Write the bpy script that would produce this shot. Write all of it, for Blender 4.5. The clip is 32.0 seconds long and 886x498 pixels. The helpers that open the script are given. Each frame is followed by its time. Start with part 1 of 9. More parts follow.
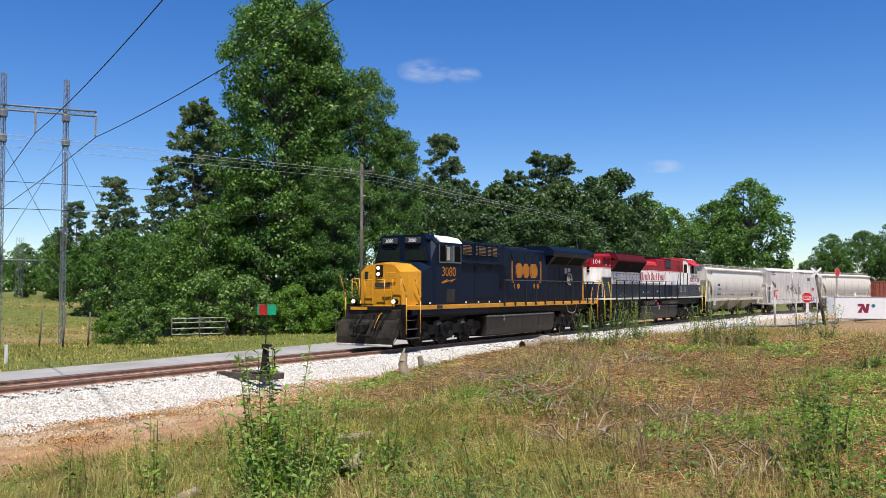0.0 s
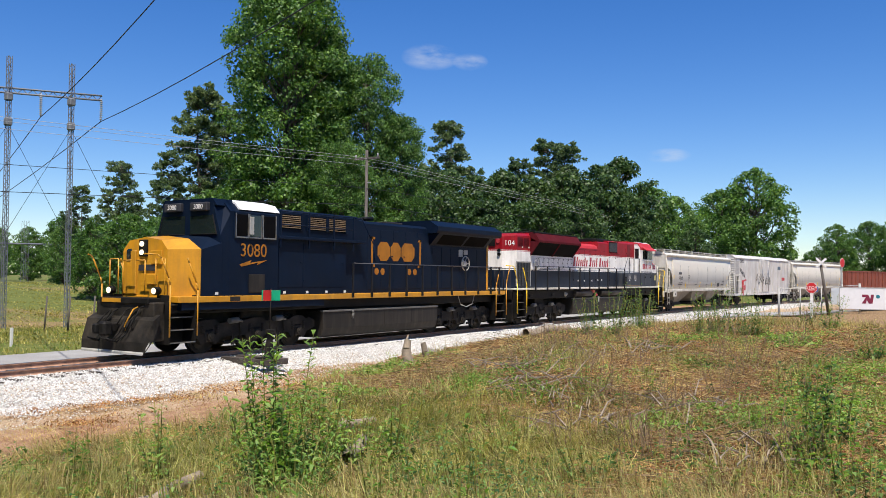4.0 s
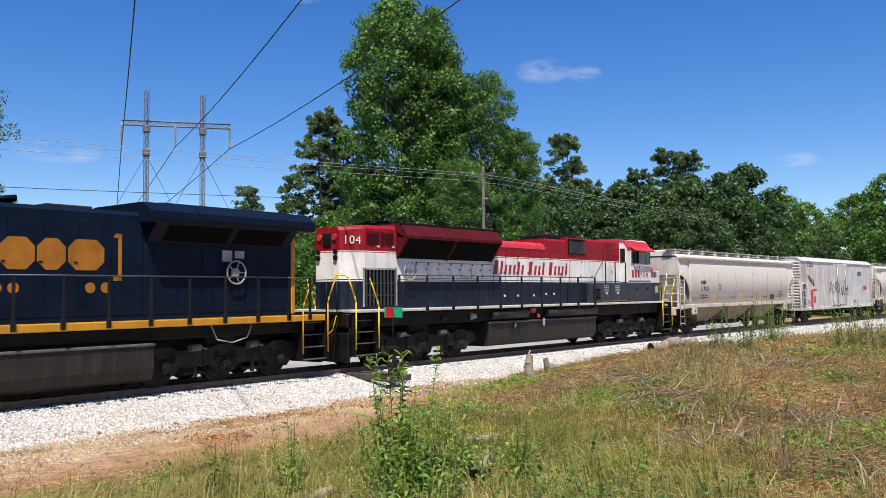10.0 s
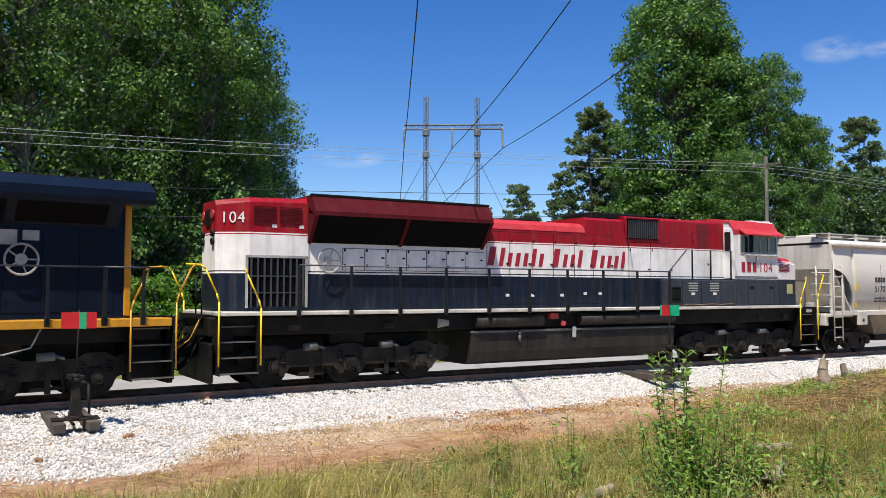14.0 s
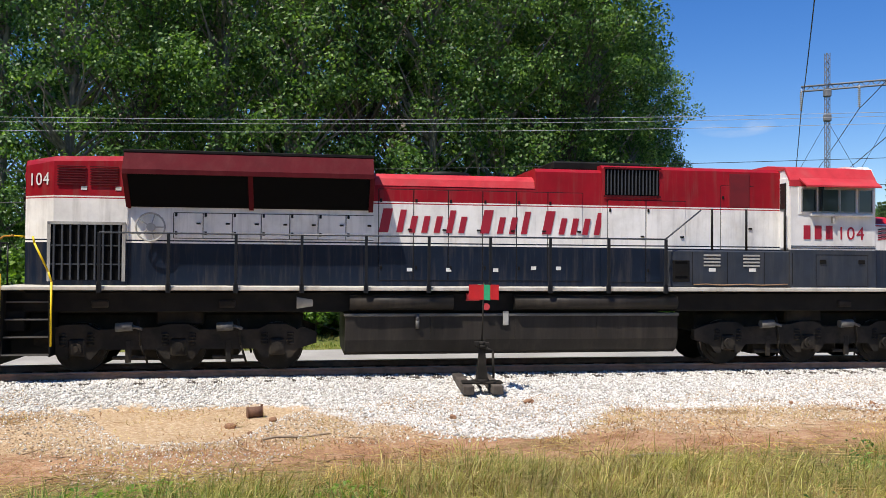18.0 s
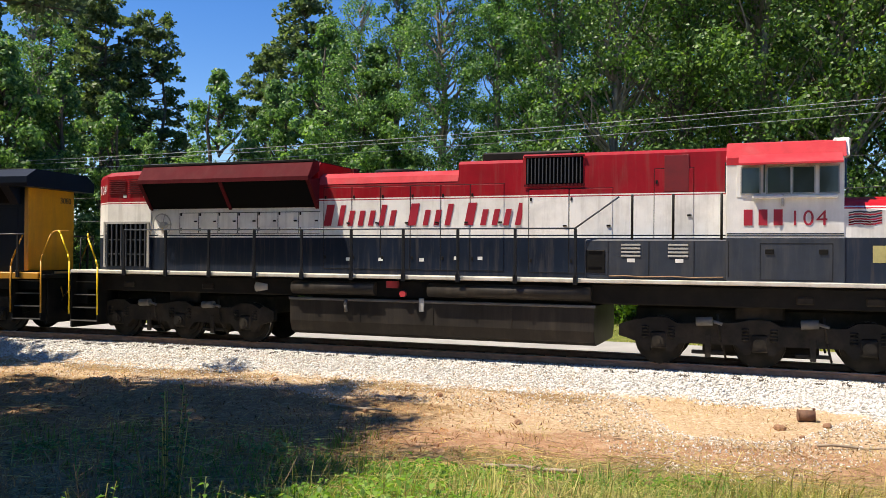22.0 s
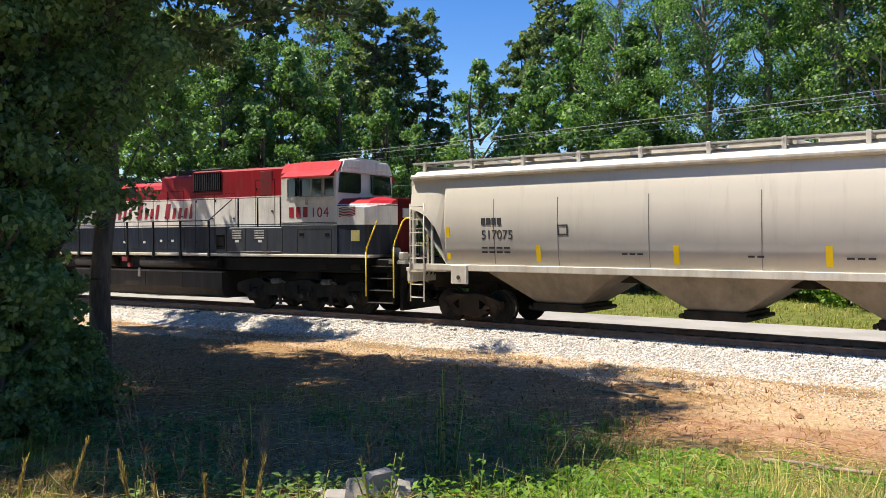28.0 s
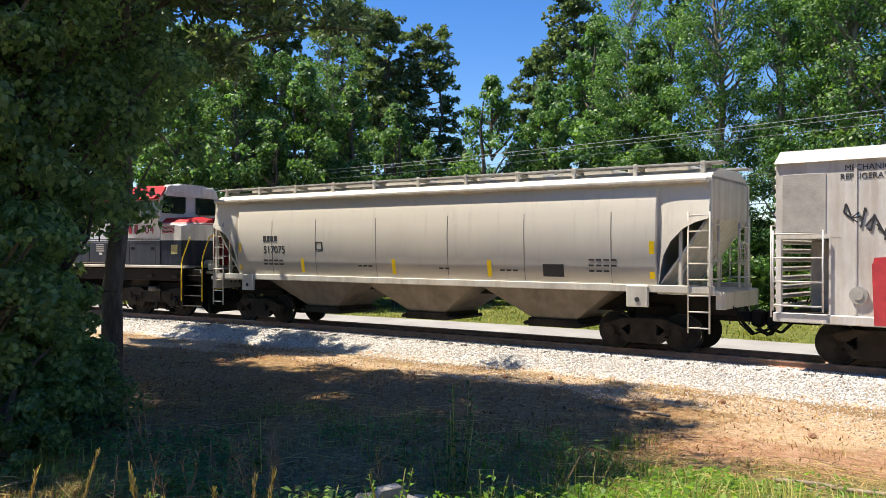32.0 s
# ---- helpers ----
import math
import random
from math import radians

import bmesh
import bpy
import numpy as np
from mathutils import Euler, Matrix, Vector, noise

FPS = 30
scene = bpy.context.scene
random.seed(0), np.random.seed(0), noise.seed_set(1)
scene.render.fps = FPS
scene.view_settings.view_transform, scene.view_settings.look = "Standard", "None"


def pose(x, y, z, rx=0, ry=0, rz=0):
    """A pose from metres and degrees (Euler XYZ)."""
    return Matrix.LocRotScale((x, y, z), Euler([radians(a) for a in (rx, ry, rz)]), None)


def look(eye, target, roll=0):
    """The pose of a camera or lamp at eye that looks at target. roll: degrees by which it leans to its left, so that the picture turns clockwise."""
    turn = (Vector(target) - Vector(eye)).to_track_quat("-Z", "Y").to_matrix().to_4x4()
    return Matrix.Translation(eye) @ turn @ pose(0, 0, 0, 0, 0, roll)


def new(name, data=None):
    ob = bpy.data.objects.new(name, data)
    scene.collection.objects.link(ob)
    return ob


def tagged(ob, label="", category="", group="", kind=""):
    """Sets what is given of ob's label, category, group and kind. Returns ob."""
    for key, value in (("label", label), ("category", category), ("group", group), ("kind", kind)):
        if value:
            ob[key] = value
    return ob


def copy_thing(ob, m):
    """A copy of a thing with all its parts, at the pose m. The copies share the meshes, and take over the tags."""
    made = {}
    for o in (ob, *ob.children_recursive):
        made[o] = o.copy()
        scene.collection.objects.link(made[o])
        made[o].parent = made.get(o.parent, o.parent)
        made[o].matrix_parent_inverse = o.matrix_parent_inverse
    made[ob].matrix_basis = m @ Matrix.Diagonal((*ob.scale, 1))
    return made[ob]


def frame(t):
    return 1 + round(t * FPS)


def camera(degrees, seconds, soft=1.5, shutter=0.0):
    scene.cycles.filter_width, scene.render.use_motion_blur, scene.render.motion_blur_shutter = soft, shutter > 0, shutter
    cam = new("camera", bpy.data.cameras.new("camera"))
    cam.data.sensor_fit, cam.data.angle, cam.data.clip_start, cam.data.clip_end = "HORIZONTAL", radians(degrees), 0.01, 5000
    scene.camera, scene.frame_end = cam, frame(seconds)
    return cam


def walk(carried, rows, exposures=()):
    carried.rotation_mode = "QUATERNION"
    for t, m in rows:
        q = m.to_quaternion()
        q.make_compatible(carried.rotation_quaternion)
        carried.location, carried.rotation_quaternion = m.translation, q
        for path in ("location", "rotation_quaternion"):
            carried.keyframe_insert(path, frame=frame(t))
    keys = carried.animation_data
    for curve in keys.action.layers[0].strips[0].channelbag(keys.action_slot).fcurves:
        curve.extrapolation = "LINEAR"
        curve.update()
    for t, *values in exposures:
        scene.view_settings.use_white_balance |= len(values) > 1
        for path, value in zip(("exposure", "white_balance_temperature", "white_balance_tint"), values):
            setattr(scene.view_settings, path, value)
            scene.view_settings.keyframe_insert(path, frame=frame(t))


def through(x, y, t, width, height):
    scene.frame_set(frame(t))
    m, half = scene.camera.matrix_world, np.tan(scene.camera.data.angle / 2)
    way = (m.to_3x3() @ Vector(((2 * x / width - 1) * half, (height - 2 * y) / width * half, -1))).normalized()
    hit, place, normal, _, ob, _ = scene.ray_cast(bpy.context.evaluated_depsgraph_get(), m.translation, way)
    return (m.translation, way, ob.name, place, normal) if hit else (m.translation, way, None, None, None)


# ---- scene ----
cam = camera(55.1, 32.0, soft=0.8)
walk(cam, [
    (0, pose(0.337, 0.215, 2.40, 92.74, -0.02, -57.43)),
    (0.5, pose(0.336, 0.216, 2.40, 92.87, 0.00, -57.24)),
    (1, pose(0.335, 0.218, 2.40, 92.88, -0.13, -56.98)),
    (1.5, pose(0.333, 0.220, 2.40, 92.92, -0.03, -56.57)),
    (2, pose(0.332, 0.222, 2.40, 93.01, 0.02, -56.26)),
    (2.5, pose(0.334, 0.219, 2.40, 92.86, -0.15, -56.76)),
    (3, pose(0.336, 0.216, 2.40, 92.47, -0.28, -57.32)),
    (3.5, pose(0.337, 0.215, 2.40, 92.07, -0.41, -57.44)),
    (5.5, pose(0.330, 0.225, 2.40, 91.69, -0.86, -55.76)),
    (6, pose(0.330, 0.226, 2.40, 92.11, -0.85, -55.65)),
    (6.5, pose(0.330, 0.226, 2.40, 92.13, -0.90, -55.60)),
    (7, pose(0.329, 0.228, 2.40, 91.99, -0.75, -55.33)),
    (7.5, pose(0.327, 0.230, 2.40, 92.02, -0.37, -54.95)),
    (8, pose(0.326, 0.231, 2.40, 92.27, -0.19, -54.69)),
    (8.5, pose(0.323, 0.235, 2.40, 92.62, 0.02, -54.05)),
    (9, pose(0.318, 0.242, 2.40, 92.70, 0.39, -52.78)),
    (9.5, pose(0.311, 0.250, 2.40, 92.84, 0.57, -51.16)),
    (10, pose(0.303, 0.261, 2.40, 92.91, 0.51, -49.21)),
    (10.5, pose(0.294, 0.270, 2.40, 92.61, 0.02, -47.46)),
    (11, pose(0.287, 0.278, 2.40, 92.43, -0.52, -45.97)),
    (11.5, pose(0.277, 0.288, 2.40, 92.55, -0.71, -43.87)),
    (12, pose(0.263, 0.301, 2.40, 92.72, -0.62, -41.21)),
    (12.5, pose(0.250, 0.312, 2.40, 92.68, -0.44, -38.66)),
    (13, pose(0.238, 0.321, 2.40, 92.63, -0.46, -36.49)),
    (13.5, pose(0.224, 0.331, 2.40, 92.61, -0.38, -34.04)),
    (14, pose(0.207, 0.342, 2.40, 92.73, -0.13, -31.22)),
    (14.5, pose(0.190, 0.352, 2.40, 92.94, -0.03, -28.36)),
    (16.5, pose(0.128, 0.379, 2.40, 92.20, 0.34, -18.69)),
    (17, pose(0.103, 0.386, 2.40, 91.09, 0.30, -14.89)),
    (17.5, pose(0.072, 0.393, 2.40, 91.23, 0.06, -10.35)),
    (18, pose(0.041, 0.398, 2.40, 90.93, -0.42, -5.89)),
    (18.5, pose(0.021, 0.399, 2.40, 90.52, -1.01, -3.02)),
    (19, pose(-0.000, 0.400, 2.40, 90.36, -0.50, 0.00)),
    (19.5, pose(-0.029, 0.399, 2.40, 90.40, -0.04, 4.16)),
    (20, pose(-0.063, 0.395, 2.40, 90.39, 0.07, 9.08)),
    (20.5, pose(-0.101, 0.387, 2.40, 90.73, 0.20, 14.63)),
    (21, pose(-0.140, 0.375, 2.40, 90.74, 0.14, 20.43)),
    (21.5, pose(-0.171, 0.362, 2.40, 90.56, -0.08, 25.32)),
    (22, pose(-0.193, 0.350, 2.40, 90.30, -0.45, 28.87)),
    (22.5, pose(-0.212, 0.339, 2.40, 90.07, -0.45, 31.99)),
    (23, pose(-0.228, 0.329, 2.40, 89.94, -0.30, 34.77)),
    (23.5, pose(-0.241, 0.320, 2.40, 89.94, -0.13, 36.98)),
    (24, pose(-0.250, 0.312, 2.40, 89.83, -0.22, 38.76)),
    (24.5, pose(-0.262, 0.303, 2.40, 89.53, -0.29, 40.84)),
    (25, pose(-0.275, 0.291, 2.40, 89.39, -0.00, 43.38)),
    (25.5, pose(-0.283, 0.283, 2.40, 89.43, -0.01, 44.97)),
    (27.5, pose(-0.287, 0.278, 2.40, 89.48, 0.11, 45.93)),
    (28, pose(-0.288, 0.277, 2.40, 89.18, 0.20, 46.08)),
    (28.5, pose(-0.289, 0.276, 2.40, 89.15, -0.09, 46.30)),
    (29, pose(-0.291, 0.275, 2.40, 89.45, -0.20, 46.63)),
    (29.5, pose(-0.292, 0.273, 2.40, 89.78, -0.23, 46.97)),
    (30, pose(-0.293, 0.272, 2.40, 90.06, -0.30, 47.08)),
    (30.5, pose(-0.293, 0.273, 2.40, 90.11, -0.39, 47.04)),
    (31, pose(-0.292, 0.273, 2.40, 90.11, -0.18, 46.90)),
    (31.5, pose(-0.292, 0.274, 2.40, 90.22, -0.19, 46.81)),
    (32, pose(-0.292, 0.274, 2.40, 90.20, -0.25, 46.82)),
], ((0, 0.37, 6700, 10), (13, 0.38, 6650, 10), (17, 0.38, 6700, 10), (20, 0.52, 7000, 10), (22, 0.70, 7350, 10), (24, 0.76, 7450, 10), (28, 0.77, 7250, 10), (32, 0.78, 7150, 10)))

# ---------------------------------------------------------------- the railway's plan
# the rail heads are at height 0; the line is straight, then bends towards the eye at both ends
X0, YC, RC = 14.0, 21.25, 168.75
X1, RR = 70.0, 244.0


def on_line(s, lat=0.0):
    """The place s metres along the track and lat metres to its far side, and the heading there in radians."""
    if s < 0:
        a = s / RC
        cx, cy, r = X0, YC - RC, RC
    elif s > X1 - X0:
        a = (s - (X1 - X0)) / RR
        cx, cy, r = X1, YC - RR, RR
    else:
        return X0 + s, YC + lat, 0.0
    return cx + (r + lat) * math.sin(a), cy + (r + lat) * math.cos(a), -a


def along(x, y):
    """The inverse of on_line."""
    if x < X0:
        a = math.atan2(x - X0, y - (YC - RC))
        return a * RC, math.hypot(x - X0, y - (YC - RC)) - RC
    if x > X1:
        a = math.atan2(x - X1, y - (YC - RR))
        return X1 - X0 + a * RR, math.hypot(x - X1, y - (YC - RR)) - RR
    return x - X0, y - YC


# ---------------------------------------------------------------- sky and sun
SUN_EL, SUN_AZ = radians(63), math.atan2(-0.62, -0.78)   # where the sun stands, seen from the place
sun_dir = Vector((math.cos(SUN_EL) * math.cos(SUN_AZ), math.cos(SUN_EL) * math.sin(SUN_AZ), math.sin(SUN_EL)))
sun = new("sun", bpy.data.lights.new("sun", "SUN"))
sun.data.energy, sun.data.angle, sun.data.color = 5.0, radians(0.53), (1.0, 0.95, 0.87)
sun.matrix_world = look(sun_dir * 100, (0, 0, 0))

world = bpy.data.worlds.new("sky")
scene.world = world
world.use_nodes = True
wn, wl = world.node_tree.nodes, world.node_tree.links
sky = wn.new("ShaderNodeTexSky")
sky.sky_type, sky.sun_disc = "NISHITA", False
sky.sun_elevation, sky.sun_rotation = SUN_EL, math.pi / 2 - SUN_AZ
sky.air_density, sky.dust_density, sky.ozone_density = 1.0, 0.0, 4.5
back = wn["Background"]
back.inputs["Strength"].default_value = 0.10
# three thin fair-weather clouds
geo = wn.new("ShaderNodeTexCoord")
wisp = wn.new("ShaderNodeTexNoise")
wisp.inputs["Scale"].default_value, wisp.inputs["Detail"].default_value, wisp.inputs["Roughness"].default_value = 16.0, 7.0, 0.62
squash = wn.new("ShaderNodeVectorMath")
squash.operation = "MULTIPLY"
squash.inputs[1].default_value = (1, 1, 3.2)
wl.new(geo.outputs["Generated"], squash.inputs[0])
wl.new(squash.outputs[0], wisp.inputs["Vector"])


def cloud_mask(az, el, wide, high):
    """A soft patch of sky round a bearing (degrees left of the +y axis) and a height."""
    a, e = radians(az), radians(el)
    d = Vector((-math.sin(a) * math.cos(e), math.cos(a) * math.cos(e), math.sin(e)))
    right = Vector((math.cos(a), math.sin(a), 0))
    up = right.cross(d)
    total = None
    for axis, size in ((right, wide), (up, high)):
        dot = wn.new("ShaderNodeVectorMath")
        dot.operation = "DOT_PRODUCT"
        dot.inputs[1].default_value = axis / math.radians(size)
        wl.new(geo.outputs["Generated"], dot.inputs[0])
        sq = wn.new("ShaderNodeMath")
        sq.operation = "MULTIPLY"
        shift = wn.new("ShaderNodeMath")
        shift.operation = "SUBTRACT"
        shift.inputs[1].default_value = d.dot(axis) / math.radians(size)
        wl.new(dot.outputs["Value"], shift.inputs[0])
        wl.new(shift.outputs[0], sq.inputs[0])
        wl.new(shift.outputs[0], sq.inputs[1])
        if total is None:
            total = sq
        else:
            add = wn.new("ShaderNodeMath")
            add.operation = "ADD"
            wl.new(total.outputs[0], add.inputs[0])
            wl.new(sq.outputs[0], add.inputs[1])
            total = add
    face = wn.new("ShaderNodeVectorMath")
    face.operation = "DOT_PRODUCT"
    face.inputs[1].default_value = d
    wl.new(geo.outputs["Generated"], face.inputs[0])
    out = wn.new("ShaderNodeMapRange")
    out.inputs["From Min"].default_value, out.inputs["From Max"].default_value = 1.0, 0.0
    wl.new(total.outputs[0], out.inputs["Value"])
    ahead = wn.new("ShaderNodeMath")
    ahead.operation = "GREATER_THAN"
    ahead.inputs[1].default_value = 0.5
    wl.new(face.outputs["Value"], ahead.inputs[0])
    both = wn.new("ShaderNodeMath")
    both.operation = "MULTIPLY"
    wl.new(out.outputs["Result"], both.inputs[0])
    wl.new(ahead.outputs[0], both.inputs[1])
    return both


patches = None
for az, el, wide, high in ((-56.2, 14.6, 2.0, 0.9), (-58.9, 14.3, 1.2, 0.6), (-24.8, 8.8, 2.6, 0.75), (-39.5, 19.6, 2.2, 0.8), (-72.0, 8.0, 1.5, 0.5)):
    m = cloud_mask(az, el, wide, high)
    if patches is None:
        patches = m
    else:
        add = wn.new("ShaderNodeMath")
        add.operation = "ADD"
        wl.new(patches.outputs[0], add.inputs[0])
        wl.new(m.outputs[0], add.inputs[1])
        patches = add
puff = wn.new("ShaderNodeMath")
puff.operation = "MULTIPLY"
ramp = wn.new("ShaderNodeMapRange")
ramp.inputs["From Min"].default_value, ramp.inputs["From Max"].default_value = 0.42, 0.95
wl.new(wisp.outputs["Fac"], ramp.inputs["Value"])
wl.new(ramp.outputs["Result"], puff.inputs[0])
wl.new(patches.outputs[0], puff.inputs[1])
white = wn.new("ShaderNodeMix")
white.data_type = "RGBA"
white.inputs["B"].default_value = (5.5, 5.9, 6.6, 1)
wl.new(puff.outputs[0], white.inputs["Factor"])
deep = wn.new("ShaderNodeHueSaturation")
deep.inputs["Saturation"].default_value = 1.32
deep.inputs["Hue"].default_value = 0.510
wl.new(sky.outputs[0], deep.inputs["Color"])
tint = wn.new("ShaderNodeMix")
tint.data_type, tint.blend_type = "RGBA", "MULTIPLY"
tint.inputs["Factor"].default_value, tint.inputs["B"].default_value = 1.0, (0.97, 0.985, 1.07, 1)
wl.new(deep.outputs[0], tint.inputs["A"])
wl.new(tint.outputs["Result"], white.inputs["A"])
wl.new(white.outputs["Result"], back.inputs["Color"])

# ---------------------------------------------------------------- materials
def nodes_of(name):
    m = bpy.data.materials.new(name)
    m.use_nodes = True
    n, l = m.node_tree.nodes, m.node_tree.links
    return m, n, l, n["Principled BSDF"]


def noise_node(n, l, scale, detail=4.0, rough=0.55, coord="Object", stretch=None):
    tc = n.new("ShaderNodeTexCoord")
    t = n.new("ShaderNodeTexNoise")
    t.inputs["Scale"].default_value, t.inputs["Detail"].default_value, t.inputs["Roughness"].default_value = scale, detail, rough
    if stretch:
        mp = n.new("ShaderNodeMapping")
        mp.inputs["Scale"].default_value = stretch
        l.new(tc.outputs[coord], mp.inputs["Vector"])
        l.new(mp.outputs["Vector"], t.inputs["Vector"])
    else:
        l.new(tc.outputs[coord], t.inputs["Vector"])
    return t


def ramp_node(n, l, source, stops):
    r = n.new("ShaderNodeValToRGB")
    e = r.color_ramp.elements
    while len(e) < len(stops):
        e.new(0.5)
    for k, (p, c) in zip(e, stops):
        k.position, k.color = p, (*c, 1) if len(c) == 3 else c
    l.new(source, r.inputs["Fac"])
    return r


def mix_node(n, l, fac, a, b, mode="MIX"):
    x = n.new("ShaderNodeMix")
    x.data_type, x.blend_type = "RGBA", mode
    for key, v in (("Factor", fac), ("A", a), ("B", b)):
        if isinstance(v, (int, float)):
            x.inputs[key].default_value = v
        elif isinstance(v, tuple):
            x.inputs[key].default_value = (*v, 1)
        else:
            l.new(v, x.inputs[key])
    return x.outputs["Result"]


def bump_node(n, l, height, bsdf, strength=0.3, distance=0.02):
    b = n.new("ShaderNodeBump")
    b.inputs["Strength"].default_value, b.inputs["Distance"].default_value = strength, distance
    l.new(height, b.inputs["Height"])
    l.new(b.outputs["Normal"], bsdf.inputs["Normal"])


def plain(name, color, rough=0.6, metal=0.0, vary=0.25, scale=3.0, bump=0.0, dirt=None, dirt_amount=0.35, streaks=False, spec=0.5):
    """A painted or bare surface with broad stains, fine grain and, if asked, dirt in vertical runs."""
    m, n, l, b = nodes_of(name)
    broad = noise_node(n, l, scale, 5, 0.6)
    fine = noise_node(n, l, scale * 14, 3, 0.6)
    dark = tuple(c * (1 - vary) for c in color)
    light = tuple(min(1, c * (1 + vary * 0.5)) for c in color)
    r = ramp_node(n, l, broad.outputs["Fac"], ((0.3, dark), (0.7, light)))
    col = mix_node(n, l, 0.12, r.outputs["Color"], fine.outputs["Fac"], "OVERLAY")
    if dirt:
        d = noise_node(n, l, 1.6, 6, 0.65, stretch=(2.2, 2.2, 0.25) if streaks else None)
        dr = ramp_node(n, l, d.outputs["Fac"], ((0.45, (0, 0, 0)), (0.75, (dirt_amount,) * 3)))
        col = mix_node(n, l, dr.outputs["Color"], col, dirt)
    l.new(col, b.inputs["Base Color"])
    rr = n.new("ShaderNodeMapRange")
    rr.inputs["To Min"].default_value, rr.inputs["To Max"].default_value = max(0.05, rough - 0.12), min(1, rough + 0.12)
    l.new(broad.outputs["Fac"], rr.inputs["Value"])
    l.new(rr.outputs["Result"], b.inputs["Roughness"])
    b.inputs["Metallic"].default_value = metal
    b.inputs["Specular IOR Level"].default_value = spec
    if bump:
        bump_node(n, l, fine.outputs["Fac"], b, bump, 0.01)
    return m


def livery(name, bands, rough=0.42, dirt=(0.16, 0.13, 0.1), dirt_amount=0.35):
    """Paint in level bands: (height up to which it goes, colour), from below. Road dust thickens over the running gear."""
    m, n, l, b = nodes_of(name)
    tc = n.new("ShaderNodeTexCoord")
    sp = n.new("ShaderNodeSeparateXYZ")
    l.new(tc.outputs["Object"], sp.inputs[0])
    col = bands[0][1]
    for (top, _), (_, nxt) in zip(bands, bands[1:]):
        g = n.new("ShaderNodeMath")
        g.operation = "GREATER_THAN"
        g.inputs[1].default_value = top
        l.new(sp.outputs["Z"], g.inputs[0])
        col = mix_node(n, l, g.outputs[0], col, nxt)
    broad = noise_node(n, l, 1.1, 6, 0.65)
    br = ramp_node(n, l, broad.outputs["Fac"], ((0.3, (0.78, 0.77, 0.76)), (0.6, (1.05, 1.05, 1.05))))
    col = mix_node(n, l, 1.0, col, br.outputs["Color"], "MULTIPLY")
    runs = noise_node(n, l, 2.0, 7, 0.7, stretch=(3.0, 3.0, 0.22))
    rr = ramp_node(n, l, runs.outputs["Fac"], ((0.5, (0, 0, 0)), (0.78, (dirt_amount,) * 3)))
    col = mix_node(n, l, rr.outputs["Color"], col, dirt)
    l.new(col, b.inputs["Base Color"])
    rg = n.new("ShaderNodeMapRange")
    rg.inputs["To Min"].default_value, rg.inputs["To Max"].default_value = rough - 0.12, rough + 0.2
    l.new(runs.outputs["Fac"], rg.inputs["Value"])
    l.new(rg.outputs["Result"], b.inputs["Roughness"])
    b.inputs["Specular IOR Level"].default_value = 0.22
    wave = noise_node(n, l, 2.6, 2, 0.5)
    bump_node(n, l, wave.outputs["Fac"], b, 0.12, 0.02)
    return m


def leafy(name, dark, mid, light, through=0.35, rough=0.5, clump=0.0):
    """Leaves: each one its own tint, light shining through."""
    m, n, l, b = nodes_of(name)
    g = n.new("ShaderNodeNewGeometry")
    r = ramp_node(n, l, g.outputs["Random Per Island"], ((0.0, dark), (0.55, mid), (1.0, light)))
    big = noise_node(n, l, 0.35, 3, 0.6)
    br = ramp_node(n, l, big.outputs["Fac"], ((0.3, (0.78, 0.8, 0.74)), (0.7, (1.12, 1.1, 1.0))))
    col = mix_node(n, l, 1.0, r.outputs["Color"], br.outputs["Color"], "MULTIPLY")
    if clump:
        tuft = noise_node(n, l, 1.9, 4, 0.65)
        tf = ramp_node(n, l, tuft.outputs["Fac"], ((0.34, (1 - clump, 1 - clump, 1 - clump)), (0.66, (1 + clump * .55, 1 + clump * .5, 1 + clump * .4))))
        col = mix_node(n, l, 1.0, col, tf.outputs["Color"], "MULTIPLY")
    oi = n.new("ShaderNodeObjectInfo")
    tr = ramp_node(n, l, oi.outputs["Random"], ((0.0, (0.82, 0.88, 0.8)), (1.0, (1.12, 1.06, 0.98))))
    col = mix_node(n, l, 1.0, col, tr.outputs["Color"], "MULTIPLY")
    l.new(col, b.inputs["Base Color"])
    b.inputs["Roughness"].default_value = rough
    b.inputs["Specular IOR Level"].default_value = 0.5
    t = n.new("ShaderNodeBsdfTranslucent")
    warm = mix_node(n, l, 1.0, col, (1.25, 1.35, 0.6), "MULTIPLY")
    l.new(warm, t.inputs["Color"])
    mx = n.new("ShaderNodeMixShader")
    mx.inputs[0].default_value = through
    l.new(b.outputs[0], mx.inputs[1])
    l.new(t.outputs[0], mx.inputs[2])
    l.new(mx.outputs[0], n["Material Output"].inputs["Surface"])
    return m


def glassy(name, tint=(0.02, 0.025, 0.03)):
    m, n, l, b = nodes_of(name)
    b.inputs["Base Color"].default_value = (*tint, 1)
    b.inputs["Roughness"].default_value = 0.06
    b.inputs["Specular IOR Level"].default_value = 0.7
    return m


def glow(name, color, power):
    m, n, l, b = nodes_of(name)
    b.inputs["Base Color"].default_value = (*color, 1)
    b.inputs["Emission Color"].default_value = (*color, 1)
    b.inputs["Emission Strength"].default_value = power
    return m


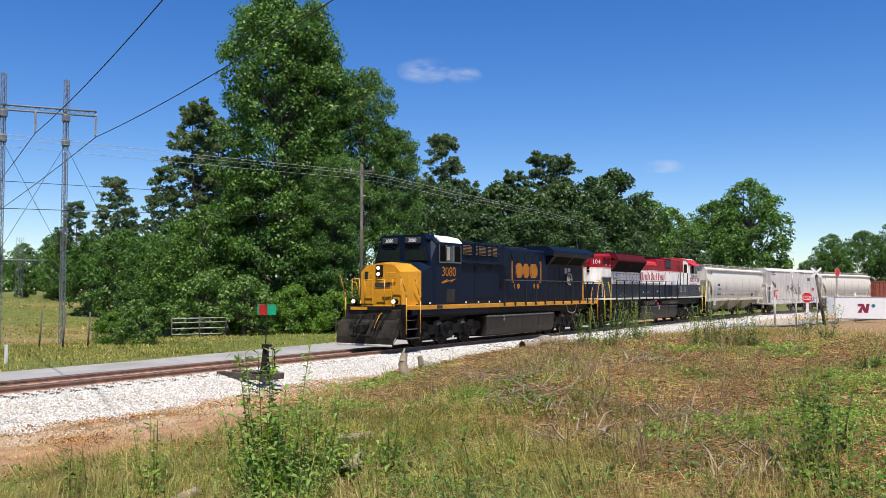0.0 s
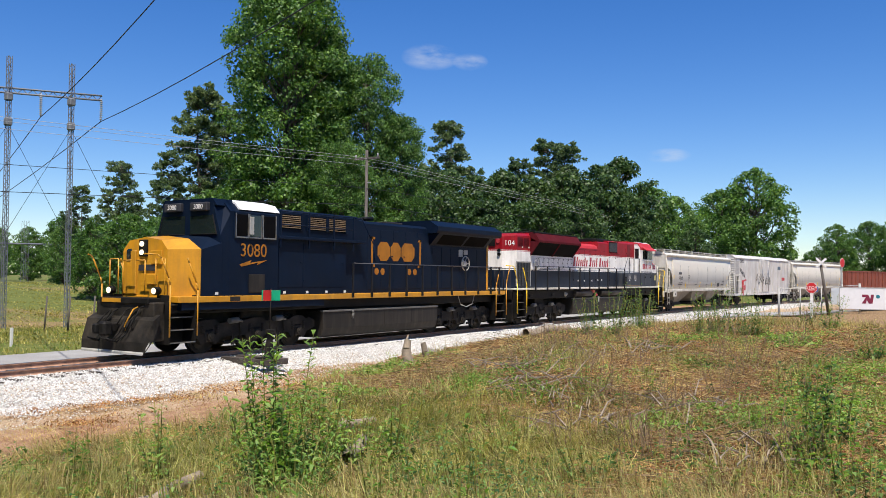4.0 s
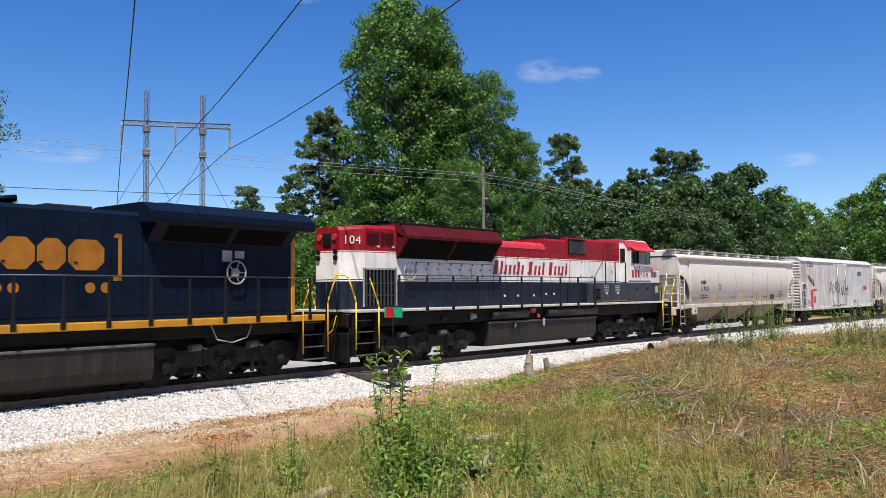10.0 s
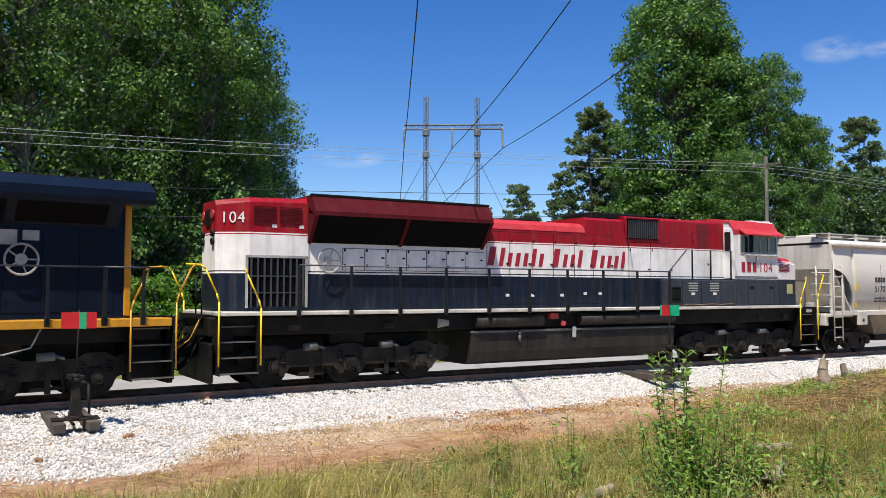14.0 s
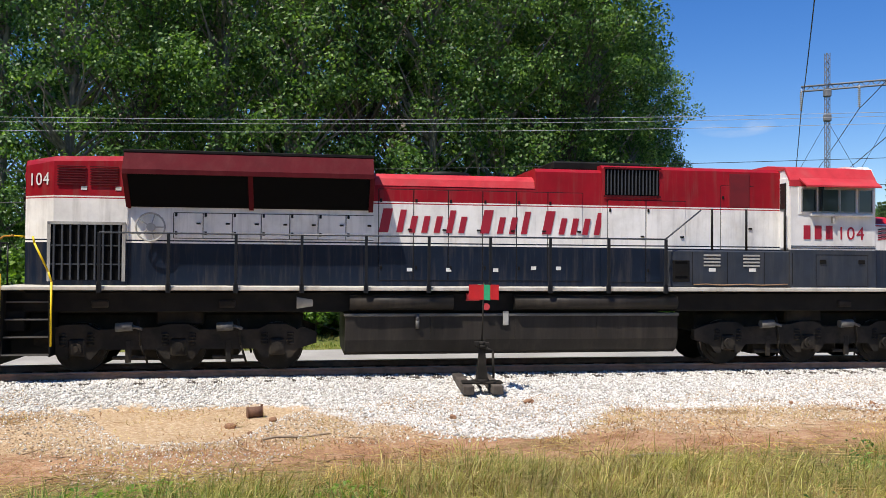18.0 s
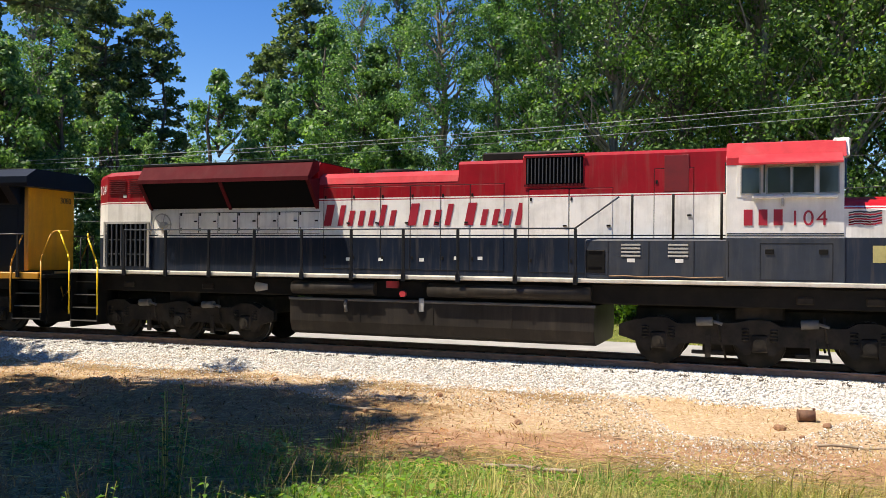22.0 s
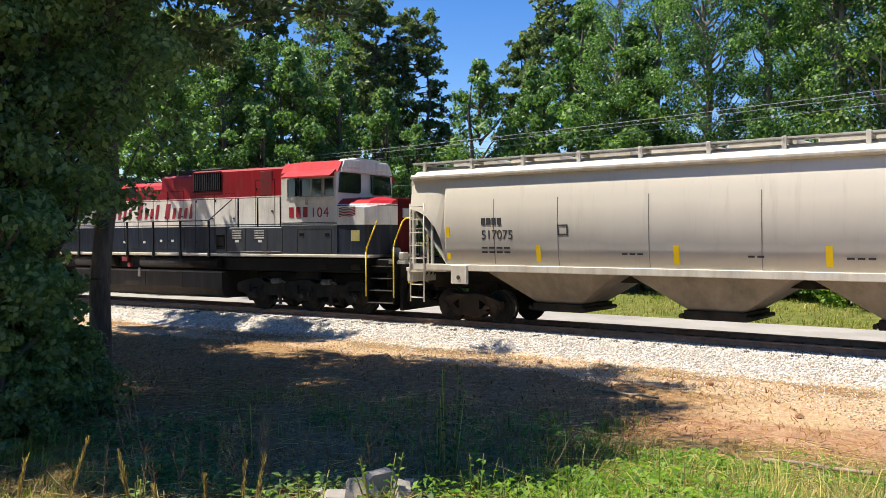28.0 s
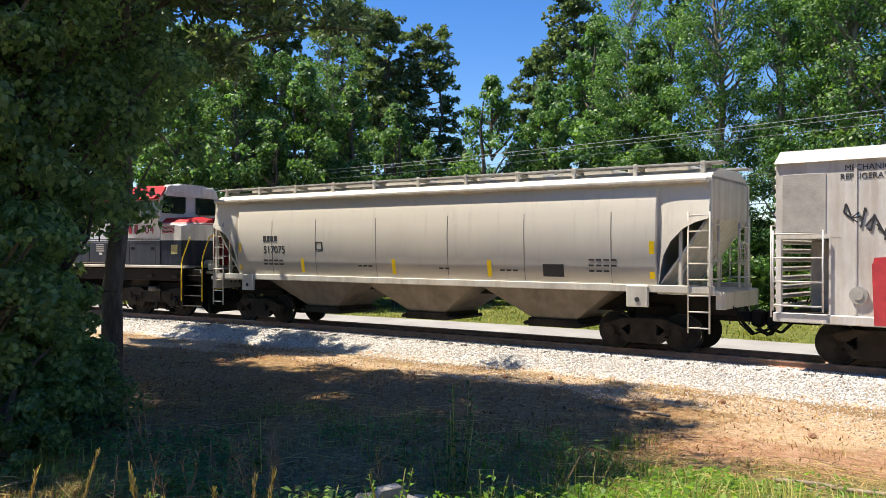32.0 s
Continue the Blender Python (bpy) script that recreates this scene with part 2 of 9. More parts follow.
def barky(name, dark, light):
    m, n, l, b = nodes_of(name)
    t = noise_node(n, l, 6, 6, 0.7, stretch=(1, 1, 0.18))
    r = ramp_node(n, l, t.outputs["Fac"], ((0.35, dark), (0.65, light)))
    l.new(r.outputs["Color"], b.inputs["Base Color"])
    b.inputs["Roughness"].default_value = 0.92
    bump_node(n, l, t.outputs["Fac"], b, 0.8, 0.05)
    return m


NAVY = plain("navy paint", (0.0034, 0.0098, 0.0255), 0.5, vary=0.3, scale=0.9, dirt=(0.03, 0.034, 0.042), dirt_amount=0.07, streaks=True, spec=0.13)
YELLOW = plain("yellow paint", (0.60, 0.275, 0.014), 0.42, vary=0.18, scale=1.4, dirt=(0.14, 0.09, 0.05), dirt_amount=0.35, streaks=True)
ORANGE = plain("orange lettering", (0.42, 0.165, 0.02), 0.6, vary=0.25, scale=2.0, dirt=(0.05, 0.03, 0.02), dirt_amount=0.3, streaks=True, spec=0.2)
WHITE = plain("white paint", (0.78, 0.77, 0.74), 0.45, vary=0.14, scale=1.2, dirt=(0.3, 0.26, 0.2), dirt_amount=0.4, streaks=True)
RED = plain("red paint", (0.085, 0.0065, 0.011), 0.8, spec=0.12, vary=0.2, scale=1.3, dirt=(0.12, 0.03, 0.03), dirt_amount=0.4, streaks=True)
PALE_RED = plain("pale red paint", (0.50, 0.038, 0.05), 0.65, vary=0.18, spec=0.12, dirt=(0.42, 0.16, 0.15), dirt_amount=0.3)
LETTER_RED = plain("red lettering", (0.36, 0.012, 0.03), 0.5, vary=0.1)
SLATE = plain("slate blue paint", (0.022, 0.030, 0.046), 0.5, vary=0.25, dirt=(0.15, 0.13, 0.1), dirt_amount=0.3, streaks=True)
FEC = livery("banded paint", ((2.78, (0.0062, 0.0125, 0.0275)), (2.82, (0.84, 0.82, 0.78)), (2.85, (0.0062, 0.0125, 0.0275)), (3.72, (0.84, 0.82, 0.78)), (3.745, (0.4, 0.01, 0.02)), (3.775, (0.84, 0.82, 0.78)), (9, (0.31, 0.006, 0.015))))
BLACK = plain("black grimy steel", (0.009, 0.0086, 0.008), 0.6, vary=0.4, scale=2.5, dirt=(0.03, 0.025, 0.02), dirt_amount=0.5, bump=0.2, spec=0.15)
CARGEAR = plain("brown freight truck casting", (0.030, 0.023, 0.017), 0.8, vary=0.45, scale=3.0, dirt=(0.11, 0.08, 0.055), dirt_amount=0.6, bump=0.35, spec=0.15)
GEAR = plain("dusty running gear", (0.022, 0.0195, 0.0165), 0.66, vary=0.5, scale=3.0, dirt=(0.085, 0.067, 0.048), dirt_amount=0.6, bump=0.35, spec=0.15)
TANK = plain("grey-brown tank steel", (0.024, 0.0205, 0.0175), 0.5, spec=0.25, vary=0.35, scale=1.2, dirt=(0.085, 0.068, 0.052), dirt_amount=0.45, streaks=True)
GRILLE = plain("black grille", (0.0035, 0.0035, 0.004), 0.85, vary=0.3, spec=0.08)
STEEL = plain("bare worn steel", (0.35, 0.33, 0.31), 0.4, 0.8, vary=0.3, scale=4)
TREAD = plain("polished wheel tread", (0.5, 0.48, 0.46), 0.28, 1.0, vary=0.2)
RAIL_RUST = plain("rusty rail side", (0.42, 0.24, 0.16), 0.85, 0.1, vary=0.4, scale=5, bump=0.4)
RAIL_TOP = plain("worn rail head", (0.30, 0.27, 0.25), 0.38, 0.85, vary=0.3, scale=4)
TIE = plain("creosoted tie timber", (0.055, 0.043, 0.034), 0.9, vary=0.5, scale=4, bump=0.6, dirt=(0.2, 0.17, 0.14), dirt_amount=0.4)
SAFETY = plain("safety yellow paint", (0.85, 0.58, 0.01), 0.45, vary=0.12)
GREYP = plain("light grey paint", (0.42, 0.41, 0.38), 0.5, vary=0.2, dirt=(0.12, 0.1, 0.08), dirt_amount=0.5)
RAILING = plain("dark grey railing paint", (0.05, 0.055, 0.065), 0.45, vary=0.2)
DULL = plain("dull grey casting", (0.13, 0.125, 0.115), 0.6, vary=0.35, dirt=(0.05, 0.045, 0.04), dirt_amount=0.5)
STANCHION = plain("black stanchion paint", (0.012, 0.013, 0.016), 0.5, vary=0.2, spec=0.25)
SEAM = plain("dark door gap", (0.02, 0.02, 0.022), 0.8, vary=0.2, spec=0.1)
RUSTY = plain("rust-stained paint", (0.26, 0.16, 0.09), 0.8, vary=0.5, scale=6)
GLASS = glassy("dark window glass", (0.012, 0.018, 0.018))
LAMP = glow("lit headlamp", (1.0, 0.82, 0.56), 1.1)
LENS = plain("lamp lens", (0.5, 0.5, 0.5), 0.15, vary=0.1)
REDLAMP = plain("red lens", (0.5, 0.05, 0.06), 0.3)
BARK = barky("grey-brown bark", (0.05, 0.038, 0.03), (0.17, 0.14, 0.11))
PALEBARK = barky("pale grey bark", (0.12, 0.105, 0.085), (0.32, 0.29, 0.25))
LEAF = leafy("deciduous leaves", (0.038, 0.092, 0.026), (0.112, 0.222, 0.06), (0.27, 0.41, 0.14), 0.46)
LEAF_DEEP = leafy("deep green leaves", (0.030, 0.085, 0.018), (0.088, 0.195, 0.042), (0.21, 0.35, 0.085), 0.40)
LEAF_DARK = leafy("darker broadleaf leaves", (0.022, 0.052, 0.017), (0.055, 0.115, 0.034), (0.13, 0.21, 0.065), 0.34)
LEAF_WOOD = leafy("sun-lightened woodland leaves", (0.045, 0.11, 0.045), (0.125, 0.26, 0.10), (0.30, 0.47, 0.20), 0.48)
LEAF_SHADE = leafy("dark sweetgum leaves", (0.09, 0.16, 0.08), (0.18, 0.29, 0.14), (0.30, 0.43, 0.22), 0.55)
LEAF_LIGHT = leafy("young light leaves", (0.06, 0.145, 0.02), (0.14, 0.28, 0.042), (0.26, 0.41, 0.085), 0.48)
NEEDLE = leafy("pine needles", (0.055, 0.095, 0.055), (0.13, 0.19, 0.11), (0.26, 0.335, 0.20), 0.42)
LEAF_WEED = leafy("bright weed leaves", (0.12, 0.21, 0.045), (0.25, 0.40, 0.10), (0.44, 0.58, 0.22), 0.45)
GRASS_G = leafy("green grass", (0.11, 0.18, 0.03), (0.22, 0.32, 0.06), (0.40, 0.47, 0.15), 0.4, clump=0.45)
GRASS_L = leafy("lush grass", (0.05, 0.145, 0.02), (0.125, 0.28, 0.045), (0.27, 0.44, 0.10), 0.42, clump=0.45)
GRASS_D = leafy("dry straw grass", (0.30, 0.18, 0.08), (0.52, 0.38, 0.185), (0.72, 0.60, 0.34), 0.35, 0.7, clump=0.45)
GRASS_R = leafy("rusty dead litter", (0.13, 0.05, 0.024), (0.37, 0.17, 0.08), (0.64, 0.40, 0.21), 0.28, 0.8, clump=0.45)
GRASS_M = leafy("half-dry grass", (0.20, 0.20, 0.055), (0.42, 0.39, 0.125), (0.66, 0.60, 0.28), 0.4, 0.6, clump=0.45)
TWIG = plain("dry grey-brown stalks", (0.27, 0.18, 0.10), 0.9, vary=0.4)
DEADWOOD = plain("weathered grey wood", (0.31, 0.245, 0.175), 0.9, vary=0.4, scale=6, bump=0.6)
LATTICE = plain("weathered lattice steel", (0.19, 0.20, 0.215), 0.7, 0.1, vary=0.25)
WIRE = plain("dark cable", (0.02, 0.02, 0.022), 0.6, vary=0.1)
WIRE_PALE = plain("weathered aluminium cable", (0.42, 0.42, 0.41), 0.8, vary=0.1, spec=0.2)
POLEWOOD = barky("weathered pole timber", (0.06, 0.052, 0.045), (0.15, 0.13, 0.11))
TARGET_R = plain("red target enamel", (0.55, 0.015, 0.02), 0.4, vary=0.15)
TARGET_G = plain("green target enamel", (0.0, 0.32, 0.16), 0.4, vary=0.15)


def ballast_material(name, dark, mid, light):
    m, n, l, b = nodes_of(name)
    g = n.new("ShaderNodeNewGeometry")
    r = ramp_node(n, l, g.outputs["Random Per Island"], ((0.0, dark), (0.5, mid), (1.0, light)))
    t = noise_node(n, l, 60, 3)
    l.new(mix_node(n, l, 0.25, r.outputs["Color"], t.outputs["Fac"], "OVERLAY"), b.inputs["Base Color"])
    b.inputs["Roughness"].default_value = 0.9
    return m


def soil_material():
    """Red Georgia clay, limestone spill, straw litter and grass, laid out by the ground's own layers."""
    m, n, l, b = nodes_of("clay and litter ground")

    def layer(name):
        a = n.new("ShaderNodeAttribute")
        a.attribute_name = name
        return a.outputs["Fac"]

    clay_n = noise_node(n, l, 2.2, 10, 0.78)
    clay = ramp_node(n, l, clay_n.outputs["Fac"], ((0.28, (0.17, 0.080, 0.042)), (0.5, (0.37, 0.212, 0.122)), (0.72, (0.54, 0.375, 0.245))))
    spill_n = noise_node(n, l, 14, 5, 0.7)
    spill = ramp_node(n, l, spill_n.outputs["Fac"], ((0.35, (0.36, 0.235, 0.13)), (0.55, (0.52, 0.385, 0.245)), (0.8, (0.72, 0.65, 0.53))))
    straw_n = noise_node(n, l, 7, 6, 0.75)
    straw = ramp_node(n, l, straw_n.outputs["Fac"], ((0.3, (0.13, 0.075, 0.036)), (0.52, (0.30, 0.19, 0.095)), (0.75, (0.52, 0.40, 0.23))))
    turf_n = noise_node(n, l, 3.5, 6, 0.7)
    turf = ramp_node(n, l, turf_n.outputs["Fac"], ((0.3, (0.06, 0.085, 0.018)), (0.55, (0.15, 0.17, 0.04)), (0.75, (0.30, 0.26, 0.09))))
    stone_n = n.new("ShaderNodeTexVoronoi")
    stone_n.inputs["Scale"].default_value = 16
    tc = n.new("ShaderNodeTexCoord")
    l.new(tc.outputs["Object"], stone_n.inputs["Vector"])
    stone = ramp_node(n, l, stone_n.outputs["Color"], ((0.1, (0.24, 0.22, 0.19)), (0.5, (0.55, 0.52, 0.48)), (0.9, (0.72, 0.71, 0.68))))
    col = clay.outputs["Color"]
    for name, c in (("spill", spill), ("straw", straw), ("turf", turf), ("stone", stone)):
        edge = noise_node(n, l, 5, 4, 0.7)
        add = n.new("ShaderNodeMath")
        add.operation = "MULTIPLY_ADD"
        add.inputs[1].default_value, add.inputs[2].default_value = 1.0, -0.5
        l.new(edge.outputs["Fac"], add.inputs[0])
        s = n.new("ShaderNodeMath")
        s.operation = "ADD"
        l.new(layer(name), s.inputs[0])
        l.new(add.outputs[0], s.inputs[1])
        st = n.new("ShaderNodeMapRange")
        st.inputs["From Min"].default_value, st.inputs["From Max"].default_value = 0.38, 0.62
        l.new(s.outputs[0], st.inputs["Value"])
        col = mix_node(n, l, st.outputs["Result"], col, c.outputs["Color"])
    grit = noise_node(n, l, 32, 4, 0.75)
    gr = ramp_node(n, l, grit.outputs["Fac"], ((0.32, (0.45, 0.42, 0.40)), (0.5, (0.95, 0.95, 0.95)), (0.7, (1.25, 1.24, 1.2))))
    col = mix_node(n, l, 0.75, col, gr.outputs["Color"], "MULTIPLY")
    l.new(col, b.inputs["Base Color"])
    b.inputs["Roughness"].default_value = 0.95
    b.inputs["Specular IOR Level"].default_value = 0.2
    bump_node(n, l, straw_n.outputs["Fac"], b, 0.7, 0.05)
    return m


def asphalt_material():
    m, n, l, b = nodes_of("old bleached asphalt")
    t = noise_node(n, l, 0.5, 5, 0.6)
    f = noise_node(n, l, 40, 4, 0.6)
    r = ramp_node(n, l, t.outputs["Fac"], ((0.3, (0.25, 0.24, 0.23)), (0.7, (0.36, 0.35, 0.335))))
    l.new(mix_node(n, l, 0.25, r.outputs["Color"], f.outputs["Fac"], "OVERLAY"), b.inputs["Base Color"])
    b.inputs["Roughness"].default_value = 0.9
    bump_node(n, l, f.outputs["Fac"], b, 0.3, 0.01)
    return m


def hopper_material():
    """Off-white car paint, dulled to grey by dust towards the sill and streaked under the hatches."""
    m, n, l, b = nodes_of("off-white hopper paint")
    tc = n.new("ShaderNodeTexCoord")
    sp = n.new("ShaderNodeSeparateXYZ")
    l.new(tc.outputs["Object"], sp.inputs[0])
    w = noise_node(n, l, 0.7, 5, 0.6, stretch=(1, 1, 0.5))
    h = n.new("ShaderNodeMath")
    h.operation = "MULTIPLY_ADD"
    h.inputs[1].default_value = 0.5
    l.new(w.outputs["Fac"], h.inputs[0])
    l.new(sp.outputs["Z"], h.inputs[2])
    dust = n.new("ShaderNodeMapRange")
    dust.inputs["From Min"].default_value, dust.inputs["From Max"].default_value = 2.1, 3.45
    l.new(h.outputs[0], dust.inputs["Value"])
    r = ramp_node(n, l, dust.outputs["Result"], ((0.0, (0.50, 0.48, 0.44)), (0.3, (0.35, 0.34, 0.32)), (0.62, (0.54, 0.515, 0.46)), (1.0, (0.71, 0.67, 0.58))))
    runs = noise_node(n, l, 2.4, 7, 0.7, stretch=(2.5, 2.5, 0.15))
    rr = ramp_node(n, l, runs.outputs["Fac"], ((0.55, (0, 0, 0)), (0.8, (0.25,) * 3)))
    l.new(mix_node(n, l, rr.outputs["Color"], r.outputs["Color"], (0.2, 0.17, 0.14)), b.inputs["Base Color"])
    b.inputs["Roughness"].default_value = 0.5
    return m


TAN_STONE = ballast_material("tan gravel", (0.25, 0.165, 0.10), (0.44, 0.32, 0.205), (0.66, 0.56, 0.42))
BALLAST, SOIL, ASPHALT, HOPPER = ballast_material("white limestone ballast", (0.36, 0.33, 0.29), (0.58, 0.56, 0.52), (0.76, 0.75, 0.72)), soil_material(), asphalt_material(), hopper_material()
CREAM = plain("dusty cream paint", (0.60, 0.57, 0.50), 0.55, vary=0.18, scale=1.2, dirt=(0.22, 0.17, 0.12), dirt_amount=0.5, streaks=True)
# bay sheets browned for the shadow under the car, with dusty streaks
BAY = plain("shadow-browned bay sheet", (0.215, 0.175, 0.13), 0.75, vary=0.35, scale=1.4, dirt=(0.34, 0.30, 0.25), dirt_amount=0.5, streaks=True)
REEFER = plain("dingy white car paint", (0.62, 0.60, 0.57), 0.55, vary=0.2, scale=0.9, dirt=(0.30, 0.22, 0.14), dirt_amount=0.6, streaks=True)
RUSTCAR = plain("oxide brown car paint", (0.24, 0.055, 0.028), 0.7, vary=0.35, dirt=(0.1, 0.04, 0.03), dirt_amount=0.5, streaks=True)
INK = plain("dark stencil paint", (0.03, 0.03, 0.035), 0.6, vary=0.1)
SEAMGREY = plain("grimy weld seam", (0.20, 0.19, 0.175), 0.8, vary=0.3)
GRAF_RED = plain("red spray paint", (0.48, 0.04, 0.05), 0.6, vary=0.3)
# ---------------------------------------------------------------- mesh tools
class Shape:
    """Gathers boxes, bars, rods and drawn-out outlines into one mesh. ox shifts everything along x."""

    def __init__(self, ox=0.0):
        self.v, self.f, self.smooth, self.ox = [], [], [], ox

    def add(self, verts, faces, smooth=False):
        k = len(self.v)
        self.v += [(x + self.ox, y, z) for x, y, z in verts]
        self.f += [tuple(i + k for i in f) for f in faces]
        self.smooth += [smooth] * len(faces)
        return self

    def box(self, x0, x1, y0, y1, z0, z1, c=0.0):
        """A box with its edges taken off by c."""
        if c <= 0:
            v = [(x, y, z) for x in (x0, x1) for y in (y0, y1) for z in (z0, z1)]
            return self.add(v, [(0, 1, 3, 2), (4, 6, 7, 5), (0, 4, 5, 1), (2, 3, 7, 6), (0, 2, 6, 4), (1, 5, 7, 3)])
        c = min(c, (x1 - x0) / 2.01, (y1 - y0) / 2.01, (z1 - z0) / 2.01)
        v = []
        for x, sx in ((x0, 1), (x1, -1)):
            for y, sy in ((y0, 1), (y1, -1)):
                for z, sz in ((z0, 1), (z1, -1)):
                    v += [(x, y + sy * c, z + sz * c), (x + sx * c, y, z + sz * c), (x + sx * c, y + sy * c, z)]
        i = lambda a, b, d, k: (a * 4 + b * 2 + d) * 3 + k
        f = [(i(0, 0, 0, 0), i(0, 0, 1, 0), i(0, 1, 1, 0), i(0, 1, 0, 0)), (i(1, 0, 0, 0), i(1, 1, 0, 0), i(1, 1, 1, 0), i(1, 0, 1, 0)),
             (i(0, 0, 0, 1), i(1, 0, 0, 1), i(1, 0, 1, 1), i(0, 0, 1, 1)), (i(0, 1, 0, 1), i(0, 1, 1, 1), i(1, 1, 1, 1), i(1, 1, 0, 1)),
             (i(0, 0, 0, 2), i(0, 1, 0, 2), i(1, 1, 0, 2), i(1, 0, 0, 2)), (i(0, 0, 1, 2), i(1, 0, 1, 2), i(1, 1, 1, 2), i(0, 1, 1, 2))]
        for a in (0, 1):
            for b in (0, 1):
                f.append((i(a, b, 0, 0), i(a, b, 0, 1), i(a, b, 1, 1), i(a, b, 1, 0)))
                f.append((i(a, 0, b, 0), i(a, 0, b, 2), i(a, 1, b, 2), i(a, 1, b, 0)))
                f.append((i(0, a, b, 1), i(0, a, b, 2), i(1, a, b, 2), i(1, a, b, 1)))
                for d in (0, 1):
                    f.append((i(a, b, d, 0), i(a, b, d, 1), i(a, b, d, 2)))
        return self.add(v, f)

    def rod(self, p, q, r, n=8, r2=None, caps=True):
        p, q = Vector(p), Vector(q)
        d = (q - p).normalized()
        a = d.orthogonal().normalized()
        b = d.cross(a)
        r2 = r if r2 is None else r2
        v = []
        for c, rr in ((p, r), (q, r2)):
            for k in range(n):
                w = 2 * math.pi * k / n
                v.append(tuple(c + (a * math.cos(w) + b * math.sin(w)) * rr))
        f = [(k, (k + 1) % n, n + (k + 1) % n, n + k) for k in range(n)]
        self.add(v, f, n > 5)
        if caps:
            self.f += [tuple(len(self.v) - 2 * n + k for k in reversed(range(n))), tuple(len(self.v) - n + k for k in range(n))]
            self.smooth += [False, False]
        return self

    def pipe(self, pts, r, n=6):
        for p, q in zip(pts, pts[1:]):
            self.rod(p, q, r, n)
        return self

    def prism(self, outline, a, b, axis="x", a_scale=None):
        """An outline drawn from a to b along an axis. Outline pairs are (y, z) for x, (x, z) for y, (x, y) for z."""
        n = len(outline)
        put = {"x": lambda u, w, t: (t, u, w), "y": lambda u, w, t: (u, t, w), "z": lambda u, w, t: (u, w, t)}[axis]
        v = [put(u, w, a) for u, w in outline] + [put(u, w, b) for u, w in outline]
        f = [(k, (k + 1) % n, n + (k + 1) % n, n + k) for k in range(n)]
        return self.add(v, f + [tuple(reversed(range(n))), tuple(range(n, 2 * n))])

    def loft(self, sections, smooth=False, caps=True):
        """Sections: lists of as many points, joined in turn."""
        n = len(sections[0])
        v = [p for s in sections for p in s]
        f = [(j * n + k, j * n + (k + 1) % n, (j + 1) * n + (k + 1) % n, (j + 1) * n + k) for j in range(len(sections) - 1) for k in range(n)]
        self.add(v, f, smooth)
        if caps:
            k = len(self.v) - len(v)
            self.f += [tuple(reversed(range(k, k + n))), tuple(range(k + (len(sections) - 1) * n, k + len(sections) * n))]
            self.smooth += [False, False]
        return self

    def disc(self, c, axis, r, t, n=16):
        """A flat cylinder round c along an axis."""
        d = Vector({"x": (1, 0, 0), "y": (0, 1, 0), "z": (0, 0, 1)}[axis]) * t / 2
        return self.rod(Vector(c) - d, Vector(c) + d, r, n)

    def mesh(self, name):
        me = bpy.data.meshes.new(name)
        me.from_pydata(self.v, [], self.f)
        bm = bmesh.new()
        bm.from_mesh(me)
        bmesh.ops.recalc_face_normals(bm, faces=bm.faces)
        bm.to_mesh(me)
        bm.free()
        me.polygons.foreach_set("use_smooth", self.smooth)
        return me


def part(name, shape, material, parent=None, label=""):
    me = shape if isinstance(shape, bpy.types.Mesh) else shape.mesh(name)
    if not me.materials:
        me.materials.append(material)
    ob = new(name, me)
    ob.parent = parent
    if label:
        tagged(ob, label)
    return ob


def empty(name, m=None):
    e = new(name)
    e.empty_display_size = 0.3
    if m is not None:
        e.matrix_basis = m
    return e


def raw_mesh(name, verts, faces, material, smooth=False):
    """A mesh out of arrays: all faces with as many corners."""
    verts, faces = np.asarray(verts, dtype=np.float32), np.asarray(faces, dtype=np.int32)
    me = bpy.data.meshes.new(name)
    me.vertices.add(len(verts))
    me.vertices.foreach_set("co", verts.ravel())
    n, k = faces.shape
    me.loops.add(n * k)
    me.loops.foreach_set("vertex_index", faces.ravel())
    me.polygons.add(n)
    me.polygons.foreach_set("loop_start", np.arange(0, n * k, k, dtype=np.int32))
    me.polygons.foreach_set("loop_total", np.full(n, k, dtype=np.int32))
    if smooth:
        me.polygons.foreach_set("use_smooth", np.ones(n, dtype=bool))
    me.update(calc_edges=True)
    me.materials.append(material)
    return me


def text_mesh(words, size, depth=0.004, spacing=1.0):
    c = bpy.data.curves.new("words", "FONT")
    c.body, c.size, c.extrude, c.align_x, c.space_character = words, size, depth, "CENTER", spacing
    ob = bpy.data.objects.new("words", c)
    scene.collection.objects.link(ob)
    me = bpy.data.meshes.new_from_object(ob.evaluated_get(bpy.context.evaluated_depsgraph_get()))
    bpy.data.objects.remove(ob)
    bpy.data.curves.remove(c)
    return me


def writing(name, words, size, m, material, parent=None, label="", spacing=1.0):
    ob = part(name, text_mesh(words, size, spacing=spacing), material, parent, label)
    ob.matrix_basis = m
    return ob


# ---------------------------------------------------------------- the ground
def smooth_step(a, b, x):
    t = np.clip((x - a) / (b - a), 0, 1)
    return t * t * (3 - 2 * t)


def track_lat(x, y):
    """Metres beyond the track's centre line, as arrays."""
    r1 = np.hypot(x - X0, y - (YC - RC)) - RC
    r2 = np.hypot(x - X1, y - (YC - RR)) - RR
    return np.where(x < X0, r1, np.where(x > X1, r2, y - YC))


